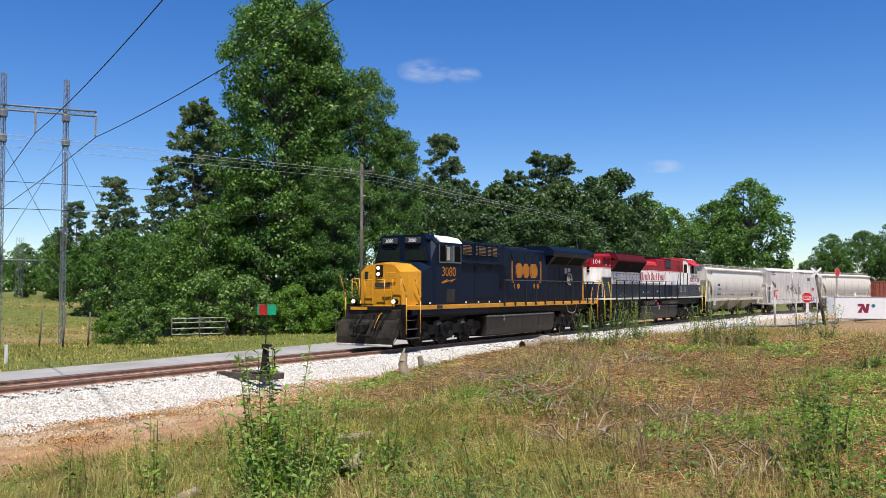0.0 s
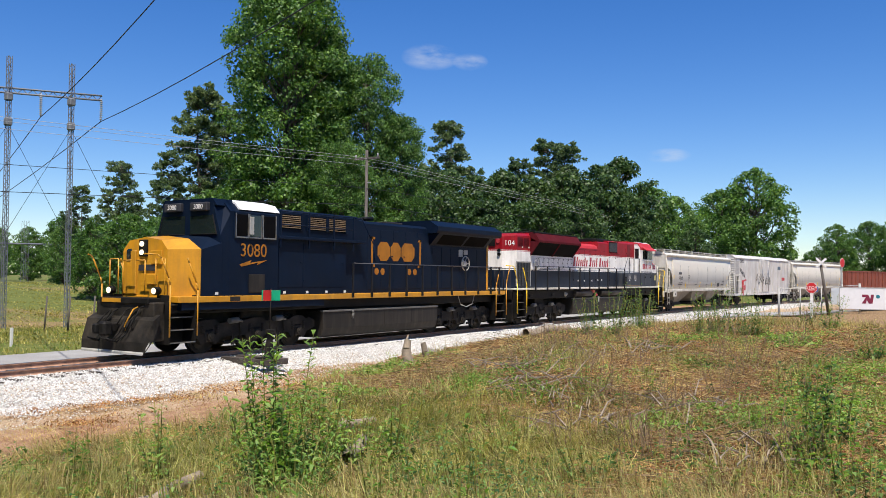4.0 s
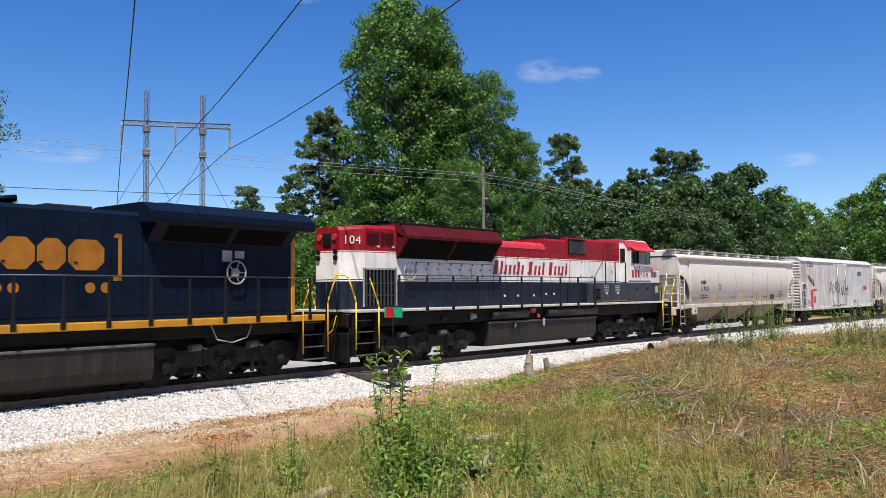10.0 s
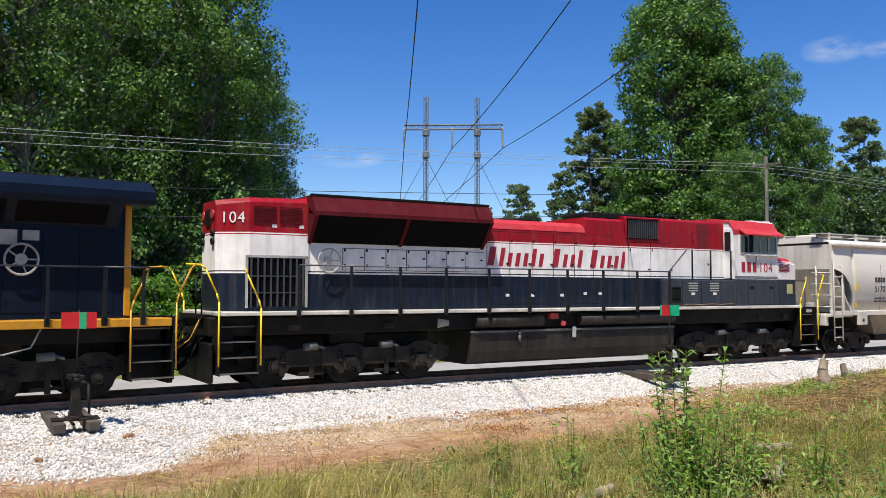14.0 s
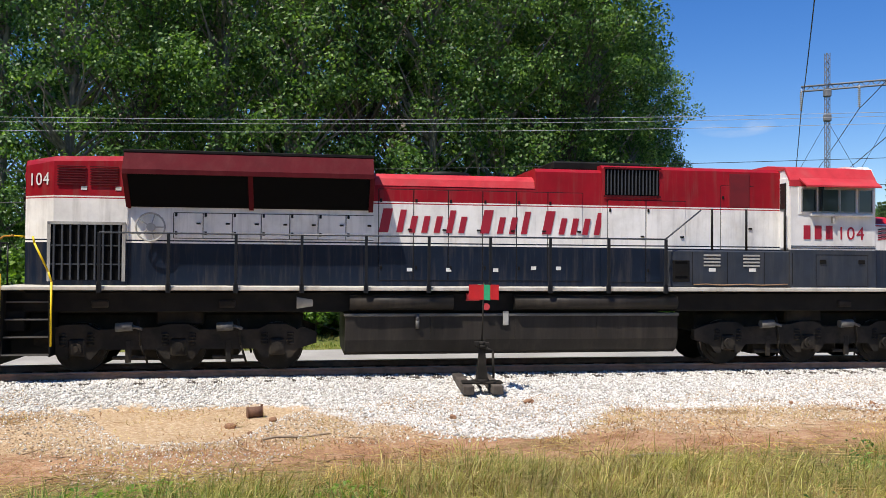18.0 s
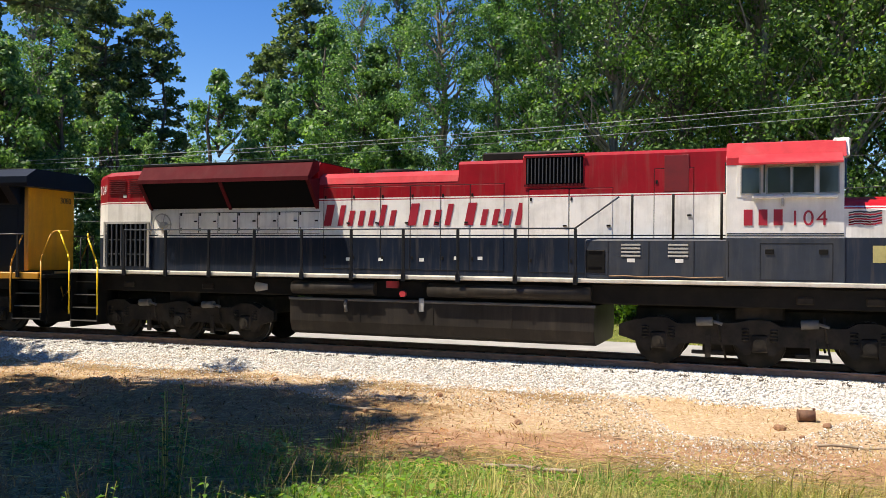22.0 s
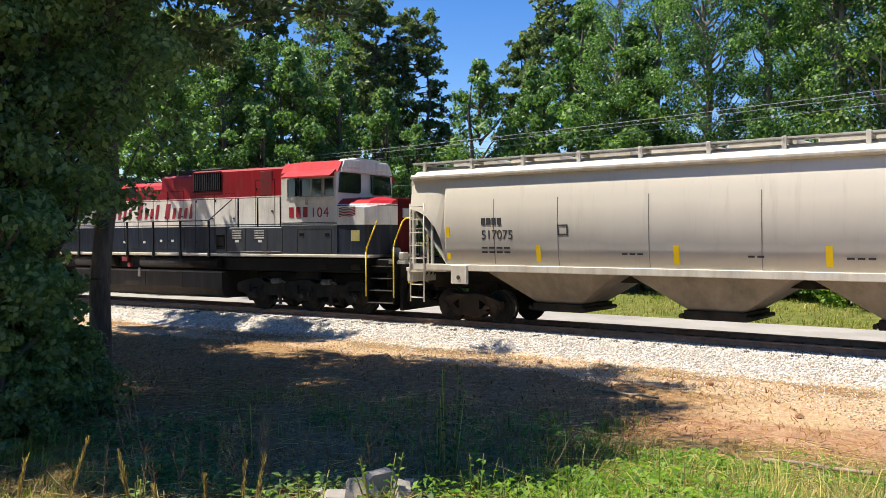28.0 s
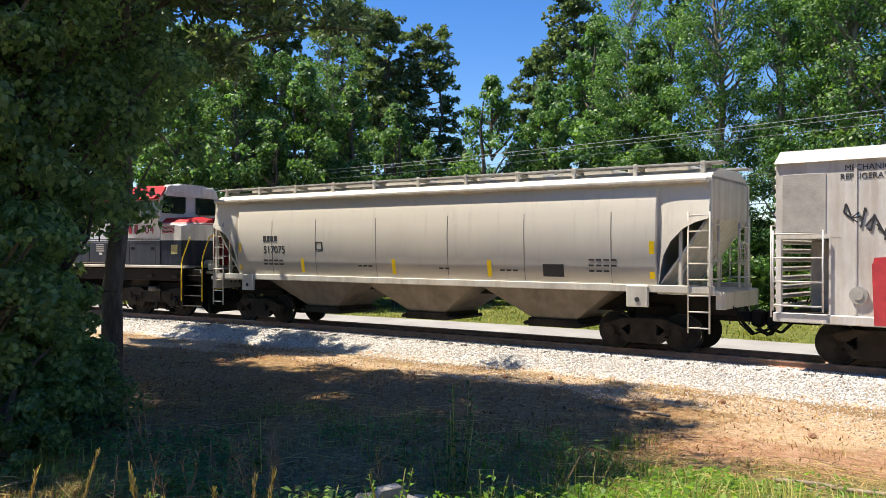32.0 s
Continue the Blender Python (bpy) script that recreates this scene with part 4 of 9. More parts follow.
def far_woods():
    """The wooded skyline all round, in coarse clumps."""
    r = np.random.default_rng(77)
    n = 26000
    a = np.radians(r.uniform(-125, 110, n))
    d = r.uniform(290, 420, n)
    roll = 5.5 + 3.0 * np.sin(a * 9) + 2.0 * np.sin(a * 23 + 1) + 1.2 * np.sin(a * 61)
    z = roll * r.uniform(0, 1, n) ** .6 + r.normal(0, .5, n)
    p = np.stack([-np.sin(a) * d, np.cos(a) * d, z], 1)
    v, f = leaf_cloud(r, p, np.full(n, 1.2), n, 2.2)
    tagged(new("far_woods", raw_mesh("far_woods", v, f, LEAF)), "distant wooded skyline", "woods", kind="stuff")


far_woods()
# ---------------------------------------------------------------- the train
# u: metres along the train from a mark on the red locomotive's cab; the mark's way along the line over time
MARK = ((0, 53.38), (1, 50.41), (2, 47.50), (3, 44.58), (4, 41.58), (5, 38.48), (6, 35.39), (7, 32.37), (8, 29.32), (9, 26.15), (10, 23.00), (11, 19.88), (12, 16.71), (13, 13.48), (14, 10.24), (15, 6.97),
        (16, 3.63), (17, 0.33), (18, -2.98), (19, -6.39), (20, -9.90), (21, -13.49), (22, -17.08), (23, -20.63), (24, -24.17), (25, -27.69), (26, -31.13), (27, -34.40), (28, -37.50), (29, -40.34), (30, -42.78), (31, -44.80), (32, -46.42))


def mark_at(t):
    k = min(int(t), 31)
    p = [MARK[max(0, min(32, k + j))][1] for j in (-1, 0, 1, 2)]
    if k == 0:
        p[0] = 2 * p[1] - p[2]
    if k == 31:
        p[3] = 2 * p[2] - p[1]
    x = t - k
    return 0.5 * (2 * p[1] + (p[2] - p[0]) * x + (2 * p[0] - 5 * p[1] + 4 * p[2] - p[3]) * x ** 2 + (3 * p[1] - p[0] - 3 * p[2] + p[3]) * x ** 3)


MOVING, WHEELS = [], []


def vehicle(name, u, base, label, category):
    """A rail vehicle whose middle is at u and whose bogies stand base metres to either side."""
    v = empty(name)
    MOVING.append((v, u, base))
    return tagged(v, label, category, group="train")


def slanted(s, x, w, z0, z1, y, lean=0.18, bars=2, t=0.012):
    """A plain mark standing for one sign of a name: one slanted block."""
    k = (z1 - z0) * lean
    s.prism([(x, z0), (x + w * .72, z0), (x + w * .72 + k, z1), (x + k, z1)], y - t, y, "y")


def ring(s, c, R, r, axis="y", n=20):
    """A closed round bar about a centre, in the plane across the axis."""
    secs = []
    for k in range(n + 1):
        a = k * 2 * math.pi / n
        row = []
        for j in range(6):
            b = j * math.pi / 3
            q, w = R + math.cos(b) * r, math.sin(b) * r
            row.append((c[0] + math.cos(a) * q, c[1] + w, c[2] + math.sin(a) * q) if axis == "y" else (c[0] + w, c[1] + math.cos(a) * q, c[2] + math.sin(a) * q))
        secs.append(row)
    return s.loft(secs, caps=False)


def wheelset(parent, u, r=0.53):
    """Two flanged wheels on an axle, turning."""
    s = Shape()
    s.rod((0, -1.05, 0), (0, 1.05, 0), 0.085, 10)
    for side in (-1, 1):
        s.disc((0, side * 0.755, 0), "y", r, 0.12, 24)
        s.disc((0, side * 0.695, 0), "y", r + 0.03, 0.03, 24)
        s.disc((0, side * 0.83, 0), "y", r * 0.8, 0.05, 20)
        s.disc((0, side * 0.86, 0), "y", 0.17, 0.10, 12)
        for k in range(3):
            a = k * 2.094
            s.rod((math.cos(a) * 0.2, side * 0.86, math.sin(a) * 0.2), (math.cos(a) * 0.2, side * 0.90, math.sin(a) * 0.2), 0.03, 6)
    w = part("wheelset", s, GEAR, parent, "grimy steel wheelset")
    t = Shape()
    for side in (-1, 1):
        t = Shape().rod((0, side * 0.745, 0), (0, side * 0.818, 0), r + 0.002, 24, caps=False)
        part("tread", t, TREAD, w)
    w.location = (u, 0, r)
    WHEELS.append((w, u, r))
    return w


def loco_truck(parent, centre, gap, ox):
    """A three-axle truck: side frames with pedestals, springs, brake cylinders, sand pipes."""
    for j in (-1, 0, 1):
        wheelset(parent, centre + j * gap, 0.53)
        q = centre + j * gap + 0.62 * gap * (-1 if j == 1 else 1 if j == -1 else .55)
        part("traction_motor", Shape().box(q - .40, q + .40, -.58, .58, .20, .86, .08), GEAR, parent)
    L = gap + 0.85
    for side in (-1, 1):
        s = Shape()
        y0, y1 = (-1.16, -0.98) if side < 0 else (0.98, 1.16)
        prof = [(-L, 0.62), (-L, 0.86), (-L + 0.35, 0.98)]
        for j in (-1, 0, 1):
            c = j * gap
            prof += [(c - 0.42, 0.98 if j < 1 else 0.92), (c - 0.2, 1.04), (c + 0.2, 1.04), (c + 0.42, 0.92)]
        prof += [(L - 0.3, 0.98), (L, 0.86), (L, 0.62)]
        for j in (1, 0, -1):
            c = j * gap
            prof += [(c + 0.46, 0.50), (c + 0.30, 0.30), (c + 0.18, 0.30), (c + 0.14, 0.74), (c - 0.14, 0.74), (c - 0.18, 0.30), (c - 0.30, 0.30), (c - 0.46, 0.50)]
        s.prism([(centre + a, b) for a, b in prof], y0, y1, "y")
        part("side_frame", s, GEAR, parent)
        yo = side * 1.20
        for j in (-1, 0, 1):
            c = centre + j * gap
            b = Shape()
            b.box(c - 0.17, c + 0.17, min(yo, yo - side * 0.2), max(yo, yo - side * 0.2), 0.36, 0.72, 0.03)
            b.disc((c, yo + side * 0.03, 0.53), "y", 0.13, 0.08, 14)
            b.disc((c, yo + side * 0.08, 0.53), "y", 0.07, 0.05, 10)
            part("journal_box", b, GEAR, parent)
            for a in (-0.28, 0.28):
                b = Shape().rod((c + a, side * 1.12, 0.58), (c + a, side * 1.12, 0.86), 0.06, 8)
                for q in range(4):
                    b.disc((c + a, side * 1.12, 0.62 + q * 0.07), "z", 0.088, 0.04, 10)
                part("coil_spring", b, GEAR, parent)
        for j in (-0.5, 0.5):
            c = centre + j * gap
            b = Shape()
            b.rod((c - 0.24, side * 1.24, 0.98), (c + 0.10, side * 1.24, 1.0), 0.095, 12)
            b.rod((c + 0.10, side * 1.24, 1.0), (c + 0.30, side * 1.24, 0.94), 0.035, 8)
            part("brake_cylinder", b, DULL, parent, "dull grey brake cylinder")
            b = Shape()
            b.box(c - 0.06, c + 0.06, side * 1.14 - 0.03, side * 1.14 + 0.03, 0.22, 0.7, 0.01)
            b.pipe([(c + 0.2, side * 1.18, 1.15), (c + 0.26, side * 1.2, 0.6), (c + 0.36, side * 0.95, 0.2)], 0.025)
            b.box(c - 0.34, c + 0.34, side * 1.08 - 0.04, side * 1.08 + 0.04, 0.28, 0.36, 0.01)
            part("brake_rigging", b, GEAR, parent)
    s = Shape()
    s.box(centre - L * 0.9, centre + L * 0.9, -0.6, 0.6, 0.75, 1.25, 0.05)
    s.box(centre - 0.5, centre + 0.5, -1.0, 1.0, 1.0, 1.4, 0.05)
    part("bolster", s, GEAR, parent)


def steps(parent, u, side, railing, away):
    """A corner stairwell with four treads. away: +1 when the coupler end lies at greater u."""
    y0, y1 = (-1.52, -0.95) if side < 0 else (0.95, 1.52)
    s = Shape()
    s.box(u - 0.48, u - 0.44, y0, y1, 0.40, 1.80, 0.005)
    s.box(u + 0.44, u + 0.48, y0, y1, 0.40, 1.80, 0.005)
    s.box(u - 0.46, u + 0.46, y1 - 0.04 if side < 0 else y0, y1 if side < 0 else y0 + 0.04, 0.40, 1.8)
    part("stairwell", s, BLACK, parent)
    for k in range(4):
        t = Shape()
        z = 0.42 + 0.36 * k
        inset = 0.06 * k
        a, b = (y0 + inset, y0 + inset + 0.25) if side < 0 else (y1 - inset - 0.25, y1 - inset)
        t.box(u - 0.46, u + 0.46, a, b, z, z + 0.035, 0.005)
        part("tread", t, GEAR, parent)
        t = Shape()
        t.box(u - 0.46, u + 0.46, y0 + inset - 0.008 if side < 0 else y1 - inset, y0 + inset if side < 0 else y1 - inset + 0.008, z + .01, z + 0.04)
        part("tread_edge", t, DULL, parent)
    y = side * 1.55
    h = Shape()
    h.pipe([(u + away * 0.50, y, 0.62), (u + away * 0.50, y, 2.10), (u + away * 0.56, y, 2.30), (u + away * 0.82, y, 2.86), (u + away * 0.92, y * .98, 2.95), (u + away * 1.18, y * 0.82, 2.97)], 0.022, 8)
    part("handrail", h, railing, parent)
    h = Shape()
    h.pipe([(u - away * 0.50, y, 0.62), (u - away * 0.50, y, 1.95), (u - away * 0.44, y, 2.15), (u - away * 0.16, y, 2.74), (u - away * 0.12, y * .98, 2.88)], 0.022, 8)
    part("handrail", h, railing, parent)


def coupler(parent, u, away):
    s = Shape()
    s.box(min(u, u - away * 0.9), max(u, u - away * 0.9), -0.11, 0.11, 0.76, 1.0, 0.03)
    s.box(min(u, u + away * 0.3), max(u, u + away * 0.3), -0.20, 0.14, 0.66, 1.06, 0.06)
    s.box(min(u + away * .2, u + away * 0.42), max(u + away * .2, u + away * 0.42), 0.02, 0.2, 0.72, 1.0, 0.04)
    part("coupler", s, BLACK, parent)
    for k, y in enumerate((-0.75, -0.55, -0.38, 0.4, 0.6)):
        h = Shape()
        h.pipe([(u - away * 0.5, y, 1.35), (u - away * 0.25, y, 1.15 - 0.05 * k), (u - away * 0.1, y * 0.9, 0.75), (u + away * 0.12, y * 0.7, 0.5), (u + away * 0.42, y * 0.6, 0.62)], 0.022, 6)
        part("air_hose", h, BLACK, parent)


def railing(parent, us, side, z0, z1, y, material, ox, top=True):
    for u in us:
        s = Shape(ox)
        s.box(u - 0.03, u + 0.03, y - 0.03, y + 0.03, z0 - 0.1, z1, 0.004)
        s.box(u - 0.05, u + 0.05, y - 0.03, y + 0.03, z0 - 0.14, z0 + 0.06, 0.006)
        part("stanchion", s, STANCHION, parent)
    if top:
        s = Shape(ox)
        s.rod((us[0], y, z1), (us[-1], y, z1), 0.019, 8)
        part("top_rail", s, material, parent)


def hood_outline(w, z0, z1, c=0.12):
    return [(-w, z0), (w, z0), (w, z1 - c), (w - c * 1.2, z1), (-w + c * 1.2, z1), (-w, z1 - c)]


def doors(parent, spans, z0, z1, y, material, ox):
    for a, b in spans:
        s = Shape(ox)
        s.box(a + 0.012, b - 0.012, y - 0.012, y + 0.004, z0, z1, 0.005)
        d = part("hood_door", s, material, parent)
        h = Shape(ox)
        h.box(b - 0.14, b - 0.05, y - 0.035, y - 0.012, z0 + (z1 - z0) * 0.55, z0 + (z1 - z0) * 0.55 + 0.04, 0.005)
        if material is FEC:
            for e in ((a - .007, a + .007, z0, z1), (a, b, z1, z1 + .014), (a, b, z0 - .014, z0)):
                part("door_gap", Shape(ox).box(e[0], e[1], y - .009, y + .004, e[2], e[3]), SEAM, parent)
        part("latch", h, BLACK if material is FEC else material, d)
        for f in (0.12, 0.86):
            h = Shape(ox)
            h.box(a + 0.03, a + 0.08, y - 0.026, y - 0.012, z0 + (z1 - z0) * f, z0 + (z1 - z0) * f + 0.08, 0.004)
            part("hinge", h, BLACK if material is FEC else material, d)


def tank(parent, u0, u1, w, z0, z1, material):
    s = Shape()
    c = 0.34
    s.prism([(-w, z1), (-w, z0 + c), (-w + c * 0.28, z0 + 0.08), (-w + c * 0.75, z0), (w - c * 0.75, z0), (w - c * 0.28, z0 + 0.08), (w, z0 + c), (w, z1)], u0, u1)
    t = part("fuel_tank", s, material, parent, "dusty steel fuel tank")
    for sg in (-1, 1):
        # grey strip paints the light caught along the tank's top edge
        part("tank_edge_light", Shape().box(u0 - .03, u1 + .03, min(sg * (w - .12), sg * (w + .035)), max(sg * (w - .12), sg * (w + .035)), z1 - .035, z1 + .03, .012), DULL, t, "grey strip painting the light on the tank's top edge")
        for k in range(1, 4):
            u = u0 + (u1 - u0) * k / 4
            part("tank_strap", Shape().box(u - .04, u + .04, min(sg * (w - .02), sg * (w + .012)), max(sg * (w - .02), sg * (w + .012)), z0 + c, z1 - .03), material, t)
        part("filler_pipe", Shape().pipe([(u0 + 1.6, sg * (w + .02), z1), (u0 + 1.6, sg * (w + .06), z1 - .12), (u0 + 1.6, sg * (w + .02), z1 - .3)], .045, 10), DULL, t)
    return t


def red_locomotive():
    v = vehicle("diesel_locomotive", -7.2, 7.2, "red, white and dark blue diesel locomotive with faded paint", "locomotive")
    o = 7.2
    N = lambda: Shape(o)
    # frame and deck
    part("underframe", N().box(-18.5, 3.3, -1.30, 1.30, 1.30, 1.74, 0.03), BLACK, v)
    part("deck", N().box(-18.35, 2.75, -1.55, 1.55, 1.775, 1.865, 0.015), CREAM, v, "dirty off-white walkway edge")
    # the long hood, bay by bay
    s = N()
    s.loft([[(-18.15, y * 0.56, z) for y, z in hood_outline(1.0, 1.87, 4.55)], [(-17.45, y, z) for y, z in hood_outline(1.04, 1.87, 4.62)], [(-15.95, y, z) for y, z in hood_outline(1.04, 1.87, 4.66)]])
    part("rear_hood", s, FEC, v)
    part("radiator_hood", N().prism(hood_outline(1.0, 1.87, 4.72), -15.95, -10.72), FEC, v)
    s = N()
    for side in (-1, 1):
        q = N()
        q.loft([[(u, side * 0.98, 4.74), (u, side * 1.30, 4.72), (u, side * 1.56, 4.32), (u, side * 1.56, 4.22), (u, side * 1.50, 4.22), (u, side * 0.98, 4.5)] for u in (-15.98, -10.70)])
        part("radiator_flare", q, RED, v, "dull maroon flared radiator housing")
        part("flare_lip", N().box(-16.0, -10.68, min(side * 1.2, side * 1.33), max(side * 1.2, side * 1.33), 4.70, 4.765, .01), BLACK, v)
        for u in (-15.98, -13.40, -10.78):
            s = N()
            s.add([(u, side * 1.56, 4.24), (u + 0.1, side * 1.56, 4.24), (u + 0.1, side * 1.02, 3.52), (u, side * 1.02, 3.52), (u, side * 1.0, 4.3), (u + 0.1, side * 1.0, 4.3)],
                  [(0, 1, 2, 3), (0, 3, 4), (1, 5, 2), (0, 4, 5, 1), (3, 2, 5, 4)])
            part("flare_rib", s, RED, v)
    for side in (-1, 1):
        for a, b in ((-15.88, -13.40), (-13.30, -10.78)):
            s = N()
            s.add([(a, side * 1.50, 4.22), (b, side * 1.50, 4.22), (b, side * 1.03, 3.56), (a, side * 1.03, 3.56), (a, side * 1.44, 4.26), (b, side * 1.44, 4.26), (b, side * 1.0, 3.6), (a, side * 1.0, 3.6)],
                  [(0, 1, 2, 3), (4, 5, 6, 7), (0, 1, 5, 4), (1, 2, 6, 5), (2, 3, 7, 6), (3, 0, 4, 7)])
            part("radiator_grille", s, GRILLE, v, "black radiator intake")
    s = N()
    s.prism([(-1.0, 1.87), (1.0, 1.87), (1.0, 4.1), (0.93, 4.3), (0.75, 4.42), (-0.75, 4.42), (-0.93, 4.3), (-1.0, 4.1)], -10.72, -6.9)
    part("engine_hood", s, FEC, v)
    part("blower_hood", N().prism(hood_outline(1.0, 1.87, 4.62, 0.08), -6.9, -5.3), FEC, v)
    part("cab_hood", N().prism(hood_outline(1.03, 1.87, 4.73, 0.08), -5.3, -0.75), FEC, v)
    # hood top and bevel in a paler red than the sides
    part("hood_roof", N().prism([(-1.006, 4.14), (-.936, 4.306), (-.756, 4.428), (.756, 4.428), (.936, 4.306), (1.006, 4.14), (.9, 4.14), (-.9, 4.14)], -10.70, -6.92), PALE_RED, v, "paler red hood roof")
    # roof
    for u in (-14.6, -12.3):
        s = N().rod((u, 0, 4.6), (u, 0, 4.80), 0.72, 28).rod((u, 0, 4.80), (u, 0, 4.84), 0.6, 28)
        part("radiator_fan", s, BLACK, v)
    part("roof_deck", N().box(-15.9, -10.8, -1.0, 1.0, 4.72, 4.76, 0.01), BLACK, v)
    part("exhaust_silencer", N().box(-6.4, -4.2, -0.7, 0.7, 4.62, 4.84, 0.04), BLACK, v)
    part("dynamic_brake_fan", N().disc((-8.9, 0, 4.46), "z", 0.62, 0.14, 24), BLACK, v)
    for side in (-1, 1):
        y = side * 1.05
        # rear cage
        s = N().box(-17.5, -16.05, min(y, side * 1.0), max(y, side * 1.0), 1.98, 3.16, 0.01)
        part("intake_cage", s, GRILLE, v, "black barred intake")
        for k in range(9):
            u = -17.44 + k * 0.165
            part("cage_bar", N().box(u, u + 0.035, min(y, y + side * 0.05), max(y, y + side * 0.05), 1.98, 3.16), RAILING, v)
        for z in (2.3, 2.7):
            part("cage_bar", N().box(-17.5, -16.05, min(y, y + side * 0.03), max(y, y + side * 0.03), z, z + 0.03), RAILING, v)
        part("cage_frame", N().box(-17.56, -17.5, min(y, y + side * .03), max(y, y + side * .03), 1.95, 3.2).box(-16.05, -15.98, min(y, y + side * .03), max(y, y + side * .03), 1.95, 3.2).box(-17.56, -15.98, min(y, y + side * .03), max(y, y + side * .03), 3.16, 3.22), GREYP, v)
        for k in range(2):
            u = -17.38 + k * 0.66
            if k < 4:
                for q in range(8):
                    z = 4.0 + q * 0.055
                    part("louvre", N().box(u, u + 0.58, min(y, y + side * 0.018), max(y, y + side * 0.018), z, z + 0.025, 0.004), RED, v)
        # hand-brake wheel
        s = N()
        ring(s, (-15.45, y + side * .14, 3.12), .3, .02)
        for k in range(5):
            a = k * 1.2566
            s.rod((-15.45, y + side * .1, 3.12), (-15.45 + math.cos(a) * .3, y + side * .14, 3.12 + math.sin(a) * .3), .014, 6)
        s.disc((-15.45, y + side * .06, 3.12), "y", 0.09, 0.14, 12)
        part("hand_brake_wheel", s, GREYP, v, "round hand brake wheel")
        # doors
        doors(v, [(-15.0 + k * 0.62, -15.0 + (k + 1) * 0.62) for k in range(7)], 2.9, 3.44, side * 1.0 if side < 0 else 1.008, FEC, o)
        if side < 0:
            doors(v, [(-10.55, -9.75), (-9.75, -8.95), (-8.95, -8.15), (-8.15, -7.35), (-7.35, -6.6), (-6.6, -5.75)], 2.0, 4.05, -1.0, FEC, o)
            doors(v, [(-5.15, -4.2), (-4.2, -3.2)], 1.98, 3.9, -1.03, FEC, o)
            doors(v, [(-2.3, -1.45)], 1.98, 4.3, -1.03, FEC, o)
        # intake with slats
        s = N().box(-5.22, -3.88, min(y, side * 1.0), max(y, side * 1.0), 4.02, 4.64, 0.01)
        part("air_intake", s, GRILLE, v)
        for k in range(15):
            u = -5.18 + k * 0.088
            part("intake_slat", N().box(u, u + 0.022, min(y, y + side * .03), max(y, y + side * .03), 4.04, 4.62), RAILING, v)
        part("intake_frame", N().box(-5.26, -3.84, min(y, y + side * .012), max(y, y + side * .012), 3.97, 4.02).box(-5.26, -3.84, min(y, y + side * .04), max(y, y + side * .04), 4.64, 4.68), RED, v)
        # recess drawn as a flat plate; its shade is the deeper red
        part("painted_recess", N().box(-2.08, -1.56, min(y, side * 1.0), max(y, side * 1.0), 3.80, 4.60, 0.005), plain("deep red recess shade", (0.16, 0.004, 0.008), 0.6), v)
        # lower equipment box ahead of the hood with vents
        part("equipment_box", N().box(-3.75, -0.74, min(side * 1.0, side * 1.46), max(side * 1.0, side * 1.46), 1.87, 2.74, 0.03), SLATE, v, "slate blue equipment box")
        for u in (-2.95, -1.95):
            for q in range(4):
                part("louvre", N().box(u, u + 0.42, min(side * 1.46, side * 1.475), max(side * 1.46, side * 1.475), 2.36 + q * 0.08, 2.40 + q * 0.08, 0.004), GREYP, v)
        ye = side * 1.46
        oe = lambda a, b: (min(ye + side * a, ye + side * b), max(ye + side * a, ye + side * b))
        for a in (-3.24, -2.36, -1.42):
            part("panel_gap", N().box(a, a + .014, *oe(.001, .006), 1.93, 2.70), SEAM, v)
        for z in (2.42, 2.08):
            part("vent_slot", N().box(-3.66, -3.36, *oe(.014, .02), z, z + .055), GRILLE, v)
        for u in (-2.82, -1.80):
            part("notice", N().box(u, u + .17, *oe(.001, .006), 2.24, 2.32), WHITE, v)
        part("rust_edge", N().pipe([(-3.2 + k * .34, ye + side * .012, 1.935 + .012 * math.sin(k * 2.1)) for k in range(8)], .014, 5), RUSTY, v, "rust-stained bent trim")
        part("battery_cover", N().box(-3.72, -3.3, min(side * 1.46, side * 1.475), max(side * 1.46, side * 1.475), 2.0, 2.5, .01), BLACK, v)
        # the walkway railing and its tall grabs
        railing(v, [-16.4 + k * 1.385 for k in range(10)], side, 1.87, 2.98, side * 1.575, RAILING, o)
        part("handrail", N().pipe([(-3.95, side * 1.57, 2.98), (-3.0, side * 1.42, 3.68)], 0.02), RAILING, v)
        for u in (-2.72, -1.85, -0.86):
            part("grab_rail", N().rod((u, side * 1.42, 2.74), (u, side * 1.42, 3.72), 0.028), BLACK, v)
        # cab side
        y2 = side * 1.5
        out = lambda a, b: (min(y2 + side * a, y2 + side * b), max(y2 + side * a, y2 + side * b))
        part("window_frame", N().box(-0.56, 1.44, *out(0, .012), 3.62, 4.28, 0.004), WHITE, v)
        for a, b, lift in ((-0.46, -0.12, .018), (0.04, 0.47, .026), (0.53, 0.92, .022), (1.03, 1.37, .018)):
            w = part("cab_window", N().box(a, b, *out(0, lift), 3.70, 4.22), GLASS, v, "dark cab window")
            part("window_trim", N().box(a - .025, a, *out(0, lift + .016), 3.675, 4.245).box(b, b + .025, *out(0, lift + .016), 3.675, 4.245).box(a, b, *out(0, lift + .016), 3.675, 3.70).box(a, b, *out(0, lift + .016), 4.22, 4.245), STEEL, w, "bare metal window trim")
        part("arm_rest", N().box(0.30, 0.36, *out(0, .09), 3.42, 3.66, .01), GREYP, v)
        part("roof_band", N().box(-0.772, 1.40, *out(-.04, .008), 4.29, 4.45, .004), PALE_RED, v)
